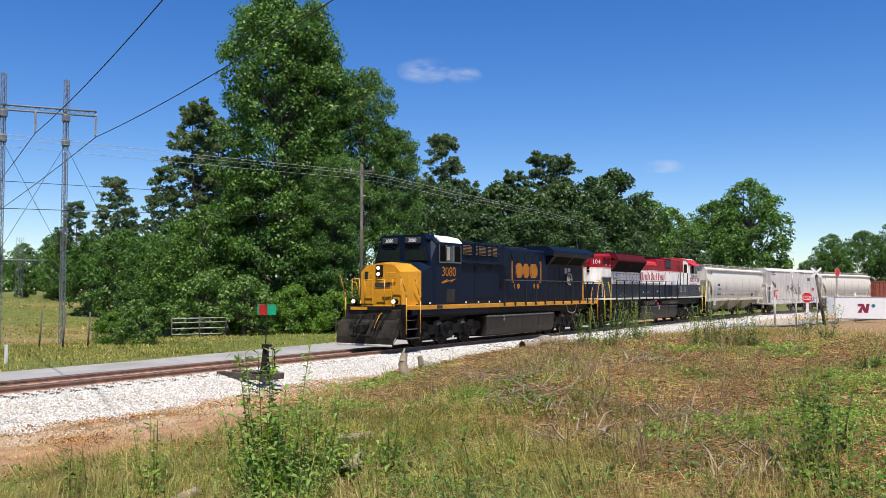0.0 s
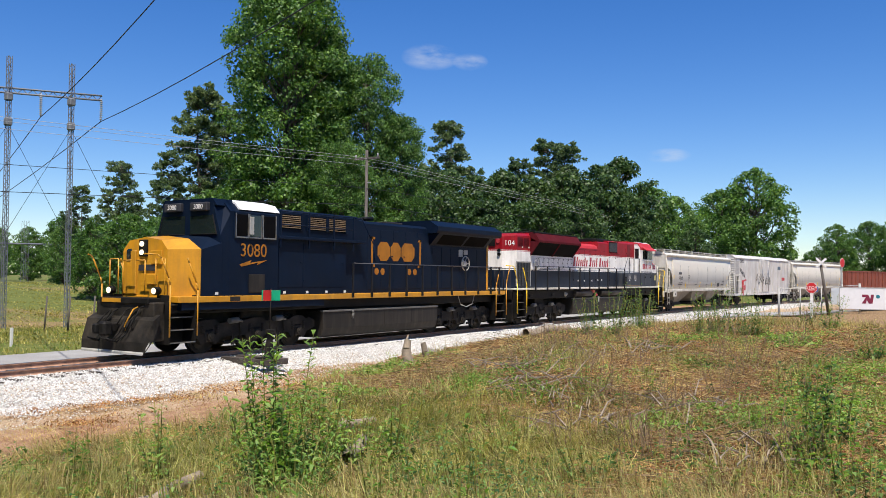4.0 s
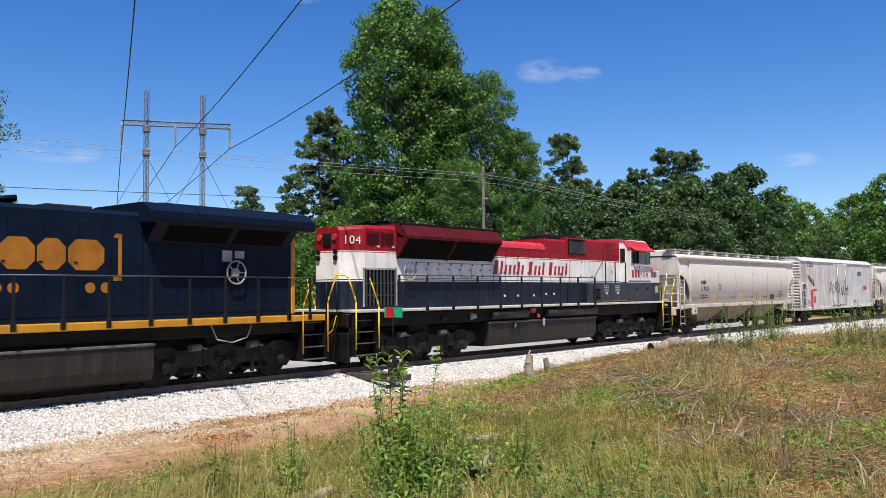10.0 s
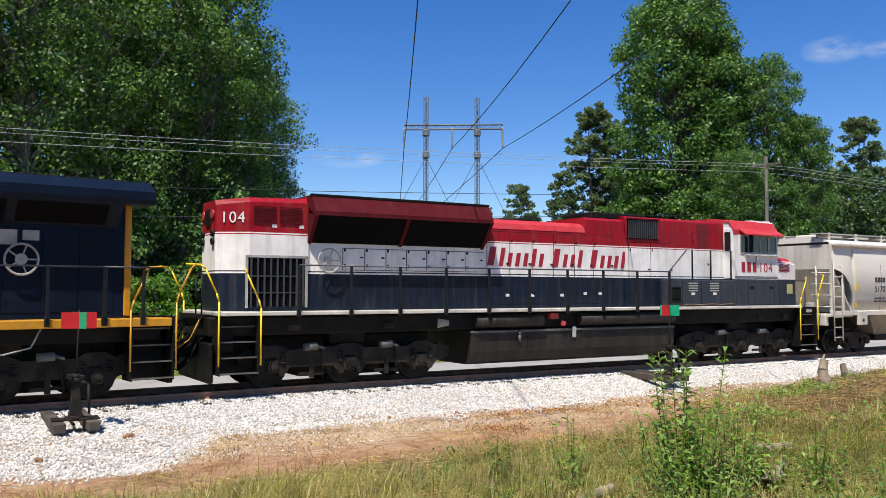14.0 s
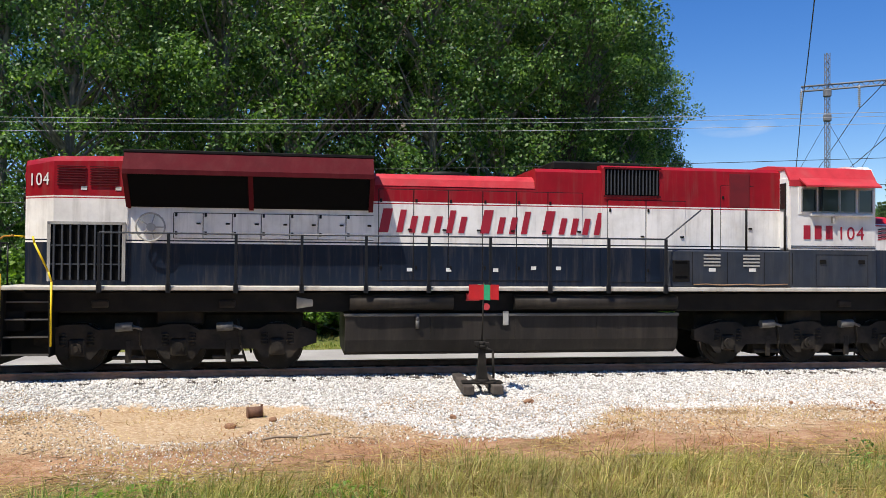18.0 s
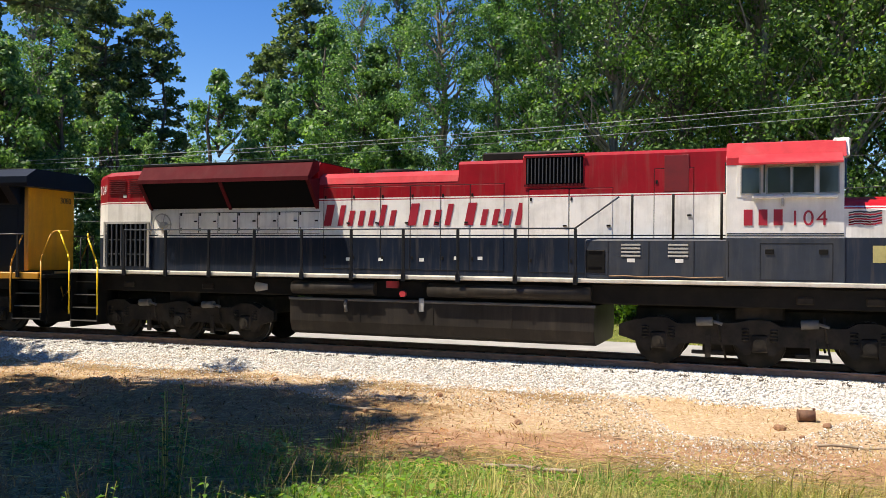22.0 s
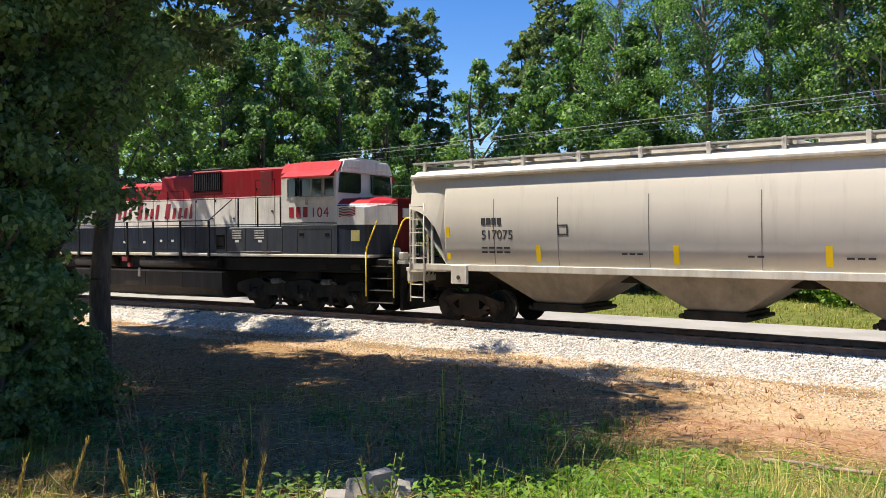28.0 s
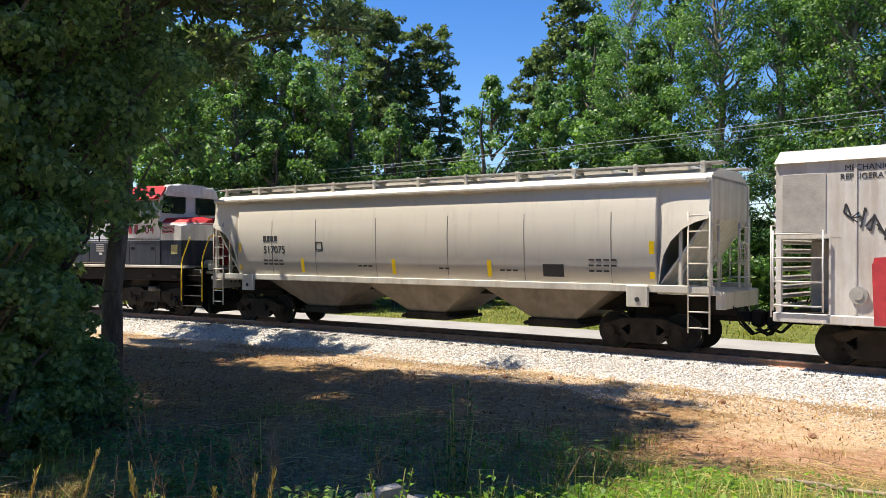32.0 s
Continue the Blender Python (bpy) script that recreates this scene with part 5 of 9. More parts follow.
        for z in (2.805, 2.85):
            part("pinstripe", N().box(-0.75, 1.478, *out(0, .007), z, z + .022), SLATE, v)
        for a, b, z0, z1 in ((-.72, -.705, 1.95, 2.7), (-.1, 1.28, 1.90, 1.912), (-.1, -.088, 1.9, 2.66), (1.268, 1.28, 1.9, 2.66), (-.1, 1.28, 2.65, 2.662)):
            part("panel_gap", N().box(a, b, *out(.002, .0075), z0, z1), SEAM, v)
        for u in (0.0, 1.02):
            part("panel_latch", N().box(u, u + .17, *out(0, .022), 2.44, 2.54, .008), BLACK, v)
        part("window_ledge", N().box(-0.25, 1.36, min(y2, y2 + side * .10), max(y2, y2 + side * .10), 3.58, 3.65, 0.015), WHITE, v)
        s = N()
        s.add([(-0.52, side * 1.47, 4.50), (1.44, side * 1.47, 4.50), (1.44, side * 1.80, 4.30), (-0.52, side * 1.80, 4.30), (-0.52, side * 1.47, 4.46), (1.44, side * 1.47, 4.46), (1.44, side * 1.80, 4.26), (-0.52, side * 1.80, 4.26)],
              [(0, 1, 2, 3), (4, 5, 6, 7), (0, 1, 5, 4), (1, 2, 6, 5), (2, 3, 7, 6), (3, 0, 4, 7)])
        part("sunshade", s, PALE_RED, v, "sun-bleached red awning over cab window")
        part("wind_deflector", N().box(-0.04, -0.01, min(y2, y2 + side * .2), max(y2, y2 + side * .2), 3.7, 4.3), GLASS, v)
        # writing
        for k in range(3):
            w = N()
            slanted(w, -0.42 + k * 0.29, 0.24, 3.03, 3.36, -1.500 if side < 0 else 1.512, 0.0, 2)
            part("mark", w, LETTER_RED, v, "plain red block")
        writing("number", "104", 0.44, pose(0.82 + o, side * 1.506, 3.03, 90, 0, 0 if side < 0 else 180), LETTER_RED, v, "red road number", 1.15)
        x = -10.55
        for k, ch in enumerate("Aaaaaaa Aaaa Aaaaa"):
            if ch == " ":
                x += 0.22
                continue
            big = ch == "A"
            w = N()
            slanted(w, x, 0.30 if big else 0.19, 3.08, 3.62 if big else 3.46 + 0.14 * (k in (1, 5, 11, 17)), -1.011 if side < 0 else 1.023, 0.2, 2 if k not in (1, 4) else 0)
            part("mark", w, LETTER_RED, v, "plain slanted red block")
            x += 0.40 if big else 0.285
        part("data_plate", N().box(2.0, 2.32, min(side * 1.45, side * 1.465), max(side * 1.45, side * 1.465), 2.28, 2.62), plain("yellowed plate", (0.45, 0.4, 0.16), 0.6), v)
        for k in range(6):
            z = 3.02 + k * .048
            e = N()
            for j in range(6):
                x0, x1 = 1.56 + j * .1, 1.66 + j * .1
                w0, w1 = .02 * math.sin(j * 1.1), .02 * math.sin((j + 1) * 1.1)
                ya, yb = sorted((side * (1.484 - (x0 - 1.48) * .0294), side * 1.44))
                e.prism([(x0, z + w0 + j * .008), (x1, z + w1 + j * .008), (x1, z + .03 + w1 + j * .008), (x0, z + .03 + w0 + j * .008)], ya, yb, "y")
            part("flag_stripe", e, LETTER_RED if k % 2 == 0 else SLATE if k > 2 else RED, v, "waving striped flag decal")
        writing("number", "104", 0.38, pose(-17.80 + o, side * 0.80, 4.0, 90, 0, -33 if side < 0 else 213) @ pose(0, 0, 0.02), WHITE, v, "white road number", 1.1)
        for u, z in ((-9.9, 2.2), (-9.0, 2.2), (-7.9, 2.2), (-7.0, 2.25), (-6.4, 2.25), (-16.9, 3.9), (-16.2, 3.9)):
            part("notice", N().box(u, u + 0.12, min(side * 1.0, side * (1.02 if u > -15 else 1.05)), max(side * 1.0, side * (1.02 if u > -15 else 1.05)), z, z + 0.08), WHITE, v)
        # air reservoirs and running gear covers
        for a, b in ((-11.2, -8.9), (-7.5, -3.6)):
            part("air_reservoir", N().rod((a, side * 1.36, 1.52), (b, side * 1.36, 1.52), 0.165, 16), TANK, v)
        part("fuel_cap", N().disc((-8.15, side * 1.42, 1.42), "y", 0.08, 0.1, 12), REDLAMP, v, "pink fuel filler cap")
        part("cut_off_box", N().box(-8.6, -8.3, min(side * 1.3, side * 1.42), max(side * 1.3, side * 1.42), 1.55, 1.72, .01), REDLAMP, v)
        part("gauge_plate", N().box(-7.75, -7.62, min(side * 1.36, side * 1.40), max(side * 1.36, side * 1.40), 1.0, 1.32, .01), GREYP, v)
        part("bell", N().rod((-12.35, side * 1.25, 1.5), (-12.0, side * 1.25, 1.5), .14, 12, .09), GREYP, v)
        for u, aw in ((-17.83, -1), (3.12, 1)):
            steps(v, u + o, side, SAFETY, aw)
        for u in (-16.6, -14.0, 0.6, 1.9):
            part("sandbox_bracket", N().box(u, u + .35, min(side * 1.2, side * 1.36), max(side * 1.2, side * 1.36), 1.40, 1.56, .03), GEAR, v)
    # cab and nose
    part("cab", N().loft([[(u, y, z) for y, z in ((-1.5, 1.87), (1.5, 1.87), (1.5, 4.42), (1.28, 4.74), (0.5, 4.86), (-0.5, 4.86), (-1.28, 4.74), (-1.5, 4.42))] for u in (-0.75, 1.30)]
         + [[(u, y, z) for u, y, z in ((1.48, -1.5, 1.87), (1.48, 1.5, 1.87), (1.48, 1.5, 4.40), (1.42, 1.26, 4.72), (1.42, 0.5, 4.84), (1.42, -0.5, 4.84), (1.42, -1.26, 4.72), (1.48, -1.5, 4.40))]]), plain("white cab paint", (0.76, 0.75, 0.72), 0.45, vary=0.12, dirt=(0.3, 0.25, 0.2), dirt_amount=0.3, streaks=True), v)
    part("cab_skirt", N().box(-0.76, 1.50, -1.503, 1.503, 1.87, 2.78, 0.01), SLATE, v)
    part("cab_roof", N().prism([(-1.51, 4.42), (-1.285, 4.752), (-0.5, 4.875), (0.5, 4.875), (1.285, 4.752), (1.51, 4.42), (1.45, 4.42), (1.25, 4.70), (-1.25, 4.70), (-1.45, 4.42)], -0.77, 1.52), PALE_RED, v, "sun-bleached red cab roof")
    for sg in (-1, 1):
        ab = lambda a, b: (min(sg * a, sg * b), max(sg * a, sg * b))
        door = part("cab_door", N().box(-0.78, -0.74, *ab(1.06, 1.40), 2.8, 4.5, .01), WHITE, v)
        part("door_window", N().box(-0.80, -0.775, *ab(1.10, 1.36), 3.72, 4.38, .02), GLASS, door)
        part("windscreen", N().box(1.47, 1.50, *ab(0.25, 1.32), 3.82, 4.42, 0.02), GLASS, v, "dark windscreen")
        part("windscreen_wiper", N().rod((1.52, sg * .8, 4.40), (1.52, sg * .55, 3.95), .012, 5), BLACK, v)
        part("number_board", N().box(1.30, 1.62, *ab(0.42, 1.12), 4.56, 4.84, 0.03), WHITE, v)
        part("nose_light", N().disc((3.2, sg * .8, 1.95), "x", .13, .2, 14), GREYP, v)
    for y in (-1.0, 1.0):
        s = N().loft([[(1.48, y * 1.48, 1.87), (1.48, y * 0.4, 1.87), (1.48, y * 0.4, 3.66), (1.48, y * 1.2, 3.60), (1.48, y * 1.48, 3.40)],
                      [(2.5, y * 1.45, 1.87), (2.5, y * 0.4, 1.87), (2.5, y * 0.4, 3.66), (2.5, y * 1.1, 3.52), (2.5, y * 1.45, 3.30)],
                      [(3.0, y * 0.75, 1.87), (3.0, y * 0.4, 1.87), (3.0, y * 0.4, 3.55), (3.0, y * 0.6, 3.53), (3.0, y * 0.75, 3.42)]])
        part("nose", s, livery("nose paint", ((2.78, (0.016, 0.024, 0.042)), (3.36, (0.76, 0.75, 0.72)), (3.39, (0.4, 0.01, 0.02)), (3.42, (0.76, 0.75, 0.72)), (9, (0.46, 0.01, 0.018)))), v)
    part("cab_brow", N().loft([[(1.36, y, z) for y, z in ((-1.36, 4.46), (1.36, 4.46), (1.2, 4.80), (.5, 4.92), (-.5, 4.92), (-1.2, 4.80))], [(1.58, y, z) for y, z in ((-1.40, 4.44), (1.40, 4.44), (1.22, 4.78), (.5, 4.90), (-.5, 4.90), (-1.22, 4.78))]]), WHITE, v, "white brow over the windscreens")
    for sg in (-1, 1):
        part("side_windscreen", N().add([(1.502, sg * 1.44, 3.78), (1.502, sg * .35, 3.78), (1.502, sg * .35, 4.40), (1.502, sg * 1.36, 4.40), (1.53, sg * 1.42, 3.80), (1.53, sg * .37, 3.80), (1.53, sg * .37, 4.38), (1.53, sg * 1.34, 4.38)], [(0, 1, 2, 3), (4, 5, 6, 7), (0, 1, 5, 4), (1, 2, 6, 5), (2, 3, 7, 6), (3, 0, 4, 7)]), GLASS, v, "dark windscreen")
    part("nose_door", N().box(1.48, 3.02, -0.41, 0.41, 1.87, 3.62, .03), RED, v)
    part("headlamp", N().box(3.02, 3.08, -0.2, 0.2, 3.0, 3.3, .02), LENS, v)
    tank(v, -11.3 + o, -3.55 + o, 1.36, 0.34, 1.24, TANK)
    part("tank_saddle", N().box(-10.8, -4.0, -1.1, 1.1, 1.24, 1.32), BLACK, v)
    loco_truck(v, -14.84 + o, 2.08, 0)
    loco_truck(v, -0.10 + o, 2.08, 0)
    for u, aw in ((-18.5, -1), (3.8, 1)):
        part("pilot", N().box(min(u, u - aw * 0.12), max(u, u - aw * .12), -1.35, 1.35, 0.22, 1.15, .03).box(min(u - aw * .1, u - aw * .6), max(u - aw * .1, u - aw * .6), -1.3, 1.3, 0.9, 1.75, .03), BLACK, v)
        coupler(v, u + aw * 0.35 + o, aw)
    part("end_platform", N().box(2.7, 3.85, -0.98, 0.98, 1.62, 1.74, .01), BLACK, v)
    part("end_platform", N().box(-18.6, -18.1, -0.98, 0.98, 1.70, 1.80, .01), BLACK, v)
    for u, z, sg in ((3.8, 1.74, -1), (3.8, 1.74, 1), (-18.55, 1.8, -1)):
        part("end_railing", N().pipe([(u, sg * 0.9, z), (u, sg * 0.9, 2.75), (u, sg * 0.4, 2.75), (u, sg * 0.4, z)], .02), STANCHION, v)
    for sg in (-1, 1):
        part("pilot_plate", N().disc((3.86, sg * .78, .74), "x", .42, .10, 22), BLACK, v, "dark rounded pilot plate")
        part("cut_lever", N().pipe([(3.98, sg * 1.3, 1.05), (4.02, sg * .7, 1.10), (4.02, sg * .2, 1.02)], .018), SAFETY, v)
    # the front end: plough plate, lamp boxes and hoses
    part("front_step", N().box(3.3, 3.9, -1.35, -.95, 1.60, 1.70, .01), GREYP, v, "grey step plate")
    for sg in (-1, 1):
        part("ditch_lamp", N().box(3.62, 3.82, min(sg * 1.02, sg * 1.3), max(sg * 1.02, sg * 1.3), 1.72, 1.95, .03), GREYP, v)
    for sg in (-1, 1):
        for z in (3.55, 3.75):
            part("class_lamp", N().disc((-18.17, sg * .42, z), "x", .085, .09, 14), BLACK, v)
        part("number_lamp", N().disc((-18.17, sg * .36, 4.22), "x", .11, .05, 16), REDLAMP, v)
    # jumper cables and hoses at the rear end
    for k in range(7):
        y = -1.05 + 0.12 * k
        part("jumper_cable", N().pipe([(-18.6, y, 1.75 - .06 * k), (-18.85, y - .1, 1.15 + .09 * k), (-19.1, y - .05 * (k % 3), .95 + .1 * (k % 4)), (-19.35, y + .1, 1.35), (-19.5, y + .12, 1.65)], .016, 6), YELLOW if k in (1, 4) else BLACK, v)
    part("rear_light", N().box(-18.20, -18.14, -0.2, 0.2, 3.95, 4.35, .02), BLACK, v)
    return v


red_locomotive()
SLAT = plain("tan intake slat", (0.22, 0.15, 0.085), 0.7)


def blue_locomotive():
    v = vehicle("diesel_locomotive", -29.6, 7.0, "dark blue diesel locomotive with a bright yellow nose", "locomotive")
    o = 29.6
    N = lambda: Shape(o)
    part("underframe", N().box(-39.3, -19.7, -1.3, 1.3, 1.25, 1.58, 0.03), BLACK, v)
    part("sill", N().box(-38.95, -19.55, -1.55, 1.55, 1.58, 1.76, 0.015), YELLOW, v, "yellow sill stripe")
    part("sill_skirt", N().box(-38.8, -32.6, -1.50, 1.50, 1.36, 1.58, 0.01), NAVY, v)
    part("engine_hood", N().prism(hood_outline(1.02, 1.76, 4.5, 0.1), -29.9, -25.4), NAVY, v)
    part("alternator_hood", N().prism(hood_outline(1.30, 1.76, 3.72, 0.06), -34.9, -31.2), NAVY, v)
    part("upper_hood", N().prism(hood_outline(1.10, 3.6, 4.62, 0.1), -34.9, -30.2), NAVY, v)
    part("narrow_hood", N().prism(hood_outline(1.08, 1.76, 4.58, 0.1), -31.2, -29.9), NAVY, v)
    part("rear_hood", N().prism(hood_outline(1.0, 1.76, 4.3, 0.05), -25.4, -20.45), NAVY, v)
    # radiator wing
    s = N()
    s.loft([[(u, -1.50, 4.24), (u, -1.55, 4.34), (u, -1.55, 4.52), (u, -1.15, 4.76), (u, 1.15, 4.76), (u, 1.55, 4.52), (u, 1.55, 4.34), (u, 1.50, 4.24)] for u in (-25.5, -19.95)])
    s.loft([[(u, -1.05, 3.75), (u, -1.5, 4.25), (u, 1.5, 4.25), (u, 1.05, 3.75)] for u in (-25.3, -20.6)])
    part("radiator_wing", s, NAVY, v, "wide navy radiator wing")
    for side in (-1, 1):
        for a, b in ((-24.9, -22.9), (-22.7, -20.9)):
            s = N()
            s.add([(a, side * 1.455, 4.19), (b, side * 1.455, 4.19), (b, side * 1.10, 3.79), (a, side * 1.10, 3.79), (a, side * 1.40, 4.2), (b, side * 1.40, 4.2), (b, side * 1.05, 3.8), (a, side * 1.05, 3.8)],
                  [(0, 1, 2, 3), (4, 5, 6, 7), (0, 1, 5, 4), (1, 2, 6, 5), (2, 3, 7, 6), (3, 0, 4, 7)])
            part("radiator_grille", s, GRILLE, v)
    part("rear_wall", N().box(-20.45, -20.30, -1.03, 1.03, 1.8, 4.26, 0.02), YELLOW, v, "yellow rear wall of the hood")
    writing("number", "3080", 0.26, pose(-20.295 + o, 0.62, 3.85, 90, 0, 90), INK, v, "dark road number")
    part("roof_hatch", N().box(-24.8, -20.4, -0.9, 0.9, 4.76, 4.81, 0.01), BLACK, v)
    part("exhaust_stack", N().box(-27.6, -26.4, -0.4, 0.4, 4.48, 4.62, 0.03), TANK, v)
    s = N().box(-28.9, -28.3, -0.1, 0.1, 4.5, 4.58, .01)
    for y in (-.16, 0, .16):
        s.rod((-28.75, y, 4.66), (-28.2, y, 4.70), 0.045, 10, 0.09)
    part("air_horn", s, BLACK, v)
    for side in (-1, 1):
        Y = side * 1.02
        doors(v, [(-29.6 + k * 0.84, -29.6 + (k + 1) * 0.84) for k in range(5)], 1.9, 4.2, -1.02, NAVY, o) if side < 0 else None
        doors(v, [(-25.1 + k * 0.74, -25.1 + (k + 1) * 0.74) for k in range(6)], 1.9, 3.65, -1.0, NAVY, o) if side < 0 else None
        doors(v, [(-34.7, -33.5), (-33.5, -31.3)], 2.0, 3.5, -1.3, NAVY, o) if side < 0 else None
        # upper intakes with tan slats
        for a in (-34.4, -33.1, -32.0):
            y = side * 1.10
            part("air_intake", N().box(a, a + 0.98, min(y, y + side * .02), max(y, y + side * .02), 3.98, 4.46, .01), GRILLE, v)
            for k in range(7):
                z = 4.0 + k * 0.064
                part("intake_slat", N().box(a + .02, a + .96, min(y, y + side * .05), max(y, y + side * .05), z, z + .03, .006), SLAT, v)
            for u in (a - .03, a + .98):
                part("intake_post", N().box(u, u + .05, min(y, y + side * .06), max(y, y + side * .06), 3.95, 4.5), NAVY, v)
        # upper walkway railing
        part("upper_walkway", N().box(-34.9, -30.2, min(side * 1.1, side * 1.45), max(side * 1.1, side * 1.45), 3.60, 3.70, .01), NAVY, v)
        for u in (-34.7, -33.3, -32.0, -30.9):
            part("stanchion", N().box(u - .025, u + .025, min(side * 1.38, side * 1.43), max(side * 1.38, side * 1.43), 3.3, 4.55, .004), NAVY, v)
        for z in (4.08, 4.52):
            part("top_rail", N().rod((-34.7, side * 1.4, z), (-30.9, side * 1.4, z), .02), NAVY, v)
        part("handrail", N().pipe([(-30.9, side * 1.4, 4.52), (-30.4, side * 1.4, 4.5), (-29.75, side * 1.45, 3.6), (-29.7, side * 1.5, 2.88)], .02), NAVY, v)
        railing(v, [-31.1 + k * 1.12 for k in range(10)], side, 1.76, 2.86, side * 1.575, RAILING, o)
        railing(v, [-21.0, -20.2], side, 1.76, 2.86, side * 1.575, RAILING, o)
        part("top_rail", N().rod((-21.05, side * 1.575, 2.86), (-20.0, side * 1.575, 2.86), .021), RAILING, v)
        # emblem: brackets, plain blocks, dots
        yb = -1.034 if side < 0 else 1.034
        t = .006
        y0, y1 = yb - t, yb + t
        s = N()
        s.box(-29.35, -29.25, y0, y1, 2.75, 3.92).box(-29.35, -29.12, y0, y1, 3.82, 3.92).box(-29.35, -29.12, y0, y1, 2.75, 2.85)
        part("emblem_bracket", s, ORANGE, v, "orange square bracket")
        s = N()
        s.box(-26.08, -25.98, y0, y1, 2.75, 3.92).box(-26.2, -25.98, y0, y1, 3.82, 3.92).box(-26.2, -25.98, y0, y1, 2.75, 2.85)
        part("emblem_bracket", s, ORANGE, v, "orange square bracket")
        for a, b in ((-28.95, -28.15), (-28.1, -27.42), (-27.36, -26.45)):
            s = N()
            c = 0.2
            s.prism([(a, 3.0 + c), (a + c, 3.0), (b - c, 3.0), (b, 3.0 + c), (b, 3.74 - c), (b - c, 3.74), (a + c, 3.74), (a, 3.74 - c)], y0, y1, "y")
            part("emblem_block", s, ORANGE, v, "plain orange block with cut corners")
        for u in (-29.0, -28.62, -26.8, -26.4):
            part("emblem_dot", N().rod((u, y0, 2.58), (u, y1, 2.58), .13, 18), ORANGE, v)
        # cab side
        y2 = side * 1.5
        part("window_frame", N().box(-36.85, -35.0, min(y2, y2 + side * .03), max(y2, y2 + side * .03), 3.52, 4.36, .015), NAVY, v)
        for a, b, g in ((-36.78, -36.3, GRILLE), (-36.22, -35.72, GLASS), (-35.62, -35.08, GRILLE)):
            part("cab_window", N().box(a, b, min(y2, y2 + side * .045), max(y2, y2 + side * .045), 3.6, 4.28, .01), g, v)
            part("window_trim", N().box(a - .03, a, min(y2, y2 + side * .055), max(y2, y2 + side * .055), 3.57, 4.31).box(b, b + .03, min(y2, y2 + side * .055), max(y2, y2 + side * .055), 3.57, 4.31).box(a - .03, b + .03, min(y2, y2 + side * .055), max(y2, y2 + side * .055), 3.55, 3.59), STEEL, v)
        part("mirror", N().box(-36.3, -36.12, min(y2 + side * .1, y2 + side * .14), max(y2 + side * .1, y2 + side * .14), 3.66, 4.22, .01), GREYP, v)
        writing("number", "3080", 0.58, pose(-36.0 + o, side * 1.508, 2.98, 90, 0, 0 if side < 0 else 180), ORANGE, v, "orange road number")
        s = N()
        s.prism([(-36.6, 2.72), (-36.1, 2.86), (-36.15, 2.78), (-35.4, 2.88), (-35.85, 2.72), (-35.8, 2.80), (-36.5, 2.66)], min(side * 1.503, side * 1.51), max(side * 1.503, side * 1.51), "y")
        part("flash_decal", s, ORANGE, v, "orange lightning flash")
        part("vent_panel", N().box(-36.2, -35.5, min(y2, y2 + side * .015), max(y2, y2 + side * .015), 1.85, 2.42, .01), TANK, v)
        for u in (-34.7, -33.6, -32.6, -31.6, -37.6):
            part("notice", N().box(u, u + .12, min(side * 1.55, side * 1.56) if u < -31 else 0, max(side * 1.55, side * 1.56) if u < -31 else 0.01, 1.80, 1.88), WHITE, v)
        # hand brake
        s = N()
        ring(s, (-22.55, side * 1.14, 3.0), .32, .025)
        for k in range(5):
            a = k * 1.2566
            s.rod((-22.55, side * 1.08, 3.0), (-22.55 + math.cos(a) * .32, side * 1.14, 3.0 + math.sin(a) * .32), .018, 6)
        s.disc((-22.55, side * 1.08, 3.0), "y", .12, .1, 12)
        part("hand_brake_wheel", s, GREYP, v, "round pale hand brake wheel")
        for a, b, c in ((-22.95, -22.62, 3.3), (-22.52, -22.2, 3.4)):
            part("brake_notice", N().box(a, b, min(side * 1.01, side * 1.03), max(side * 1.01, side * 1.03), c, 3.61), GREYP, v)
        for u, aw in ((-38.75, -1), (-19.95, 1)):
            steps(v, u + o, side, YELLOW, aw)
        part("chain", N().pipe([(-23.6, side * 1.4, 1.6), (-23.4, side * 1.42, 1.18), (-22.9, side * 1.42, 1.08), (-22.4, side * 1.42, 1.2), (-22.2, side * 1.4, 1.6)], .018), GREYP, v)
        part("sill_lug", N().box(-37.0, -36.6, min(side * 1.55, side * 1.57), max(side * 1.55, side * 1.57), 1.6, 1.74), TANK, v)
    # cab and nose
    part("cab", N().loft([[(u, y, z) for y, z in ((-1.5, 1.76), (1.5, 1.76), (1.5, 4.36), (1.25, 4.60), (-1.25, 4.60), (-1.5, 4.36))] for u in (-37.0, -34.9)]), NAVY, v)
    s = N()
    s.loft([[(-36.98, y, z) for y, z in ((-1.5, 1.76), (1.5, 1.76), (1.5, 4.3), (1.2, 4.62), (-1.2, 4.62), (-1.5, 4.3))], [(-37.35, y, z) for y, z in ((-1.46, 1.76), (1.46, 1.76), (1.46, 3.6), (1.1, 4.66), (-1.1, 4.66), (-1.46, 3.6))]])
    part("cab_front", s, NAVY, v)
    part("cab_roof", N().prism([(-1.50, 4.43), (-1.28, 4.66), (-0.75, 4.78), (0.75, 4.78), (1.28, 4.66), (1.50, 4.43), (1.4, 4.43), (1.2, 4.58), (-1.2, 4.58), (-1.4, 4.43)], -36.6, -34.85), plain("white roof paint", (0.8, 0.8, 0.78), 0.5, vary=0.1), v, "white cab roof")
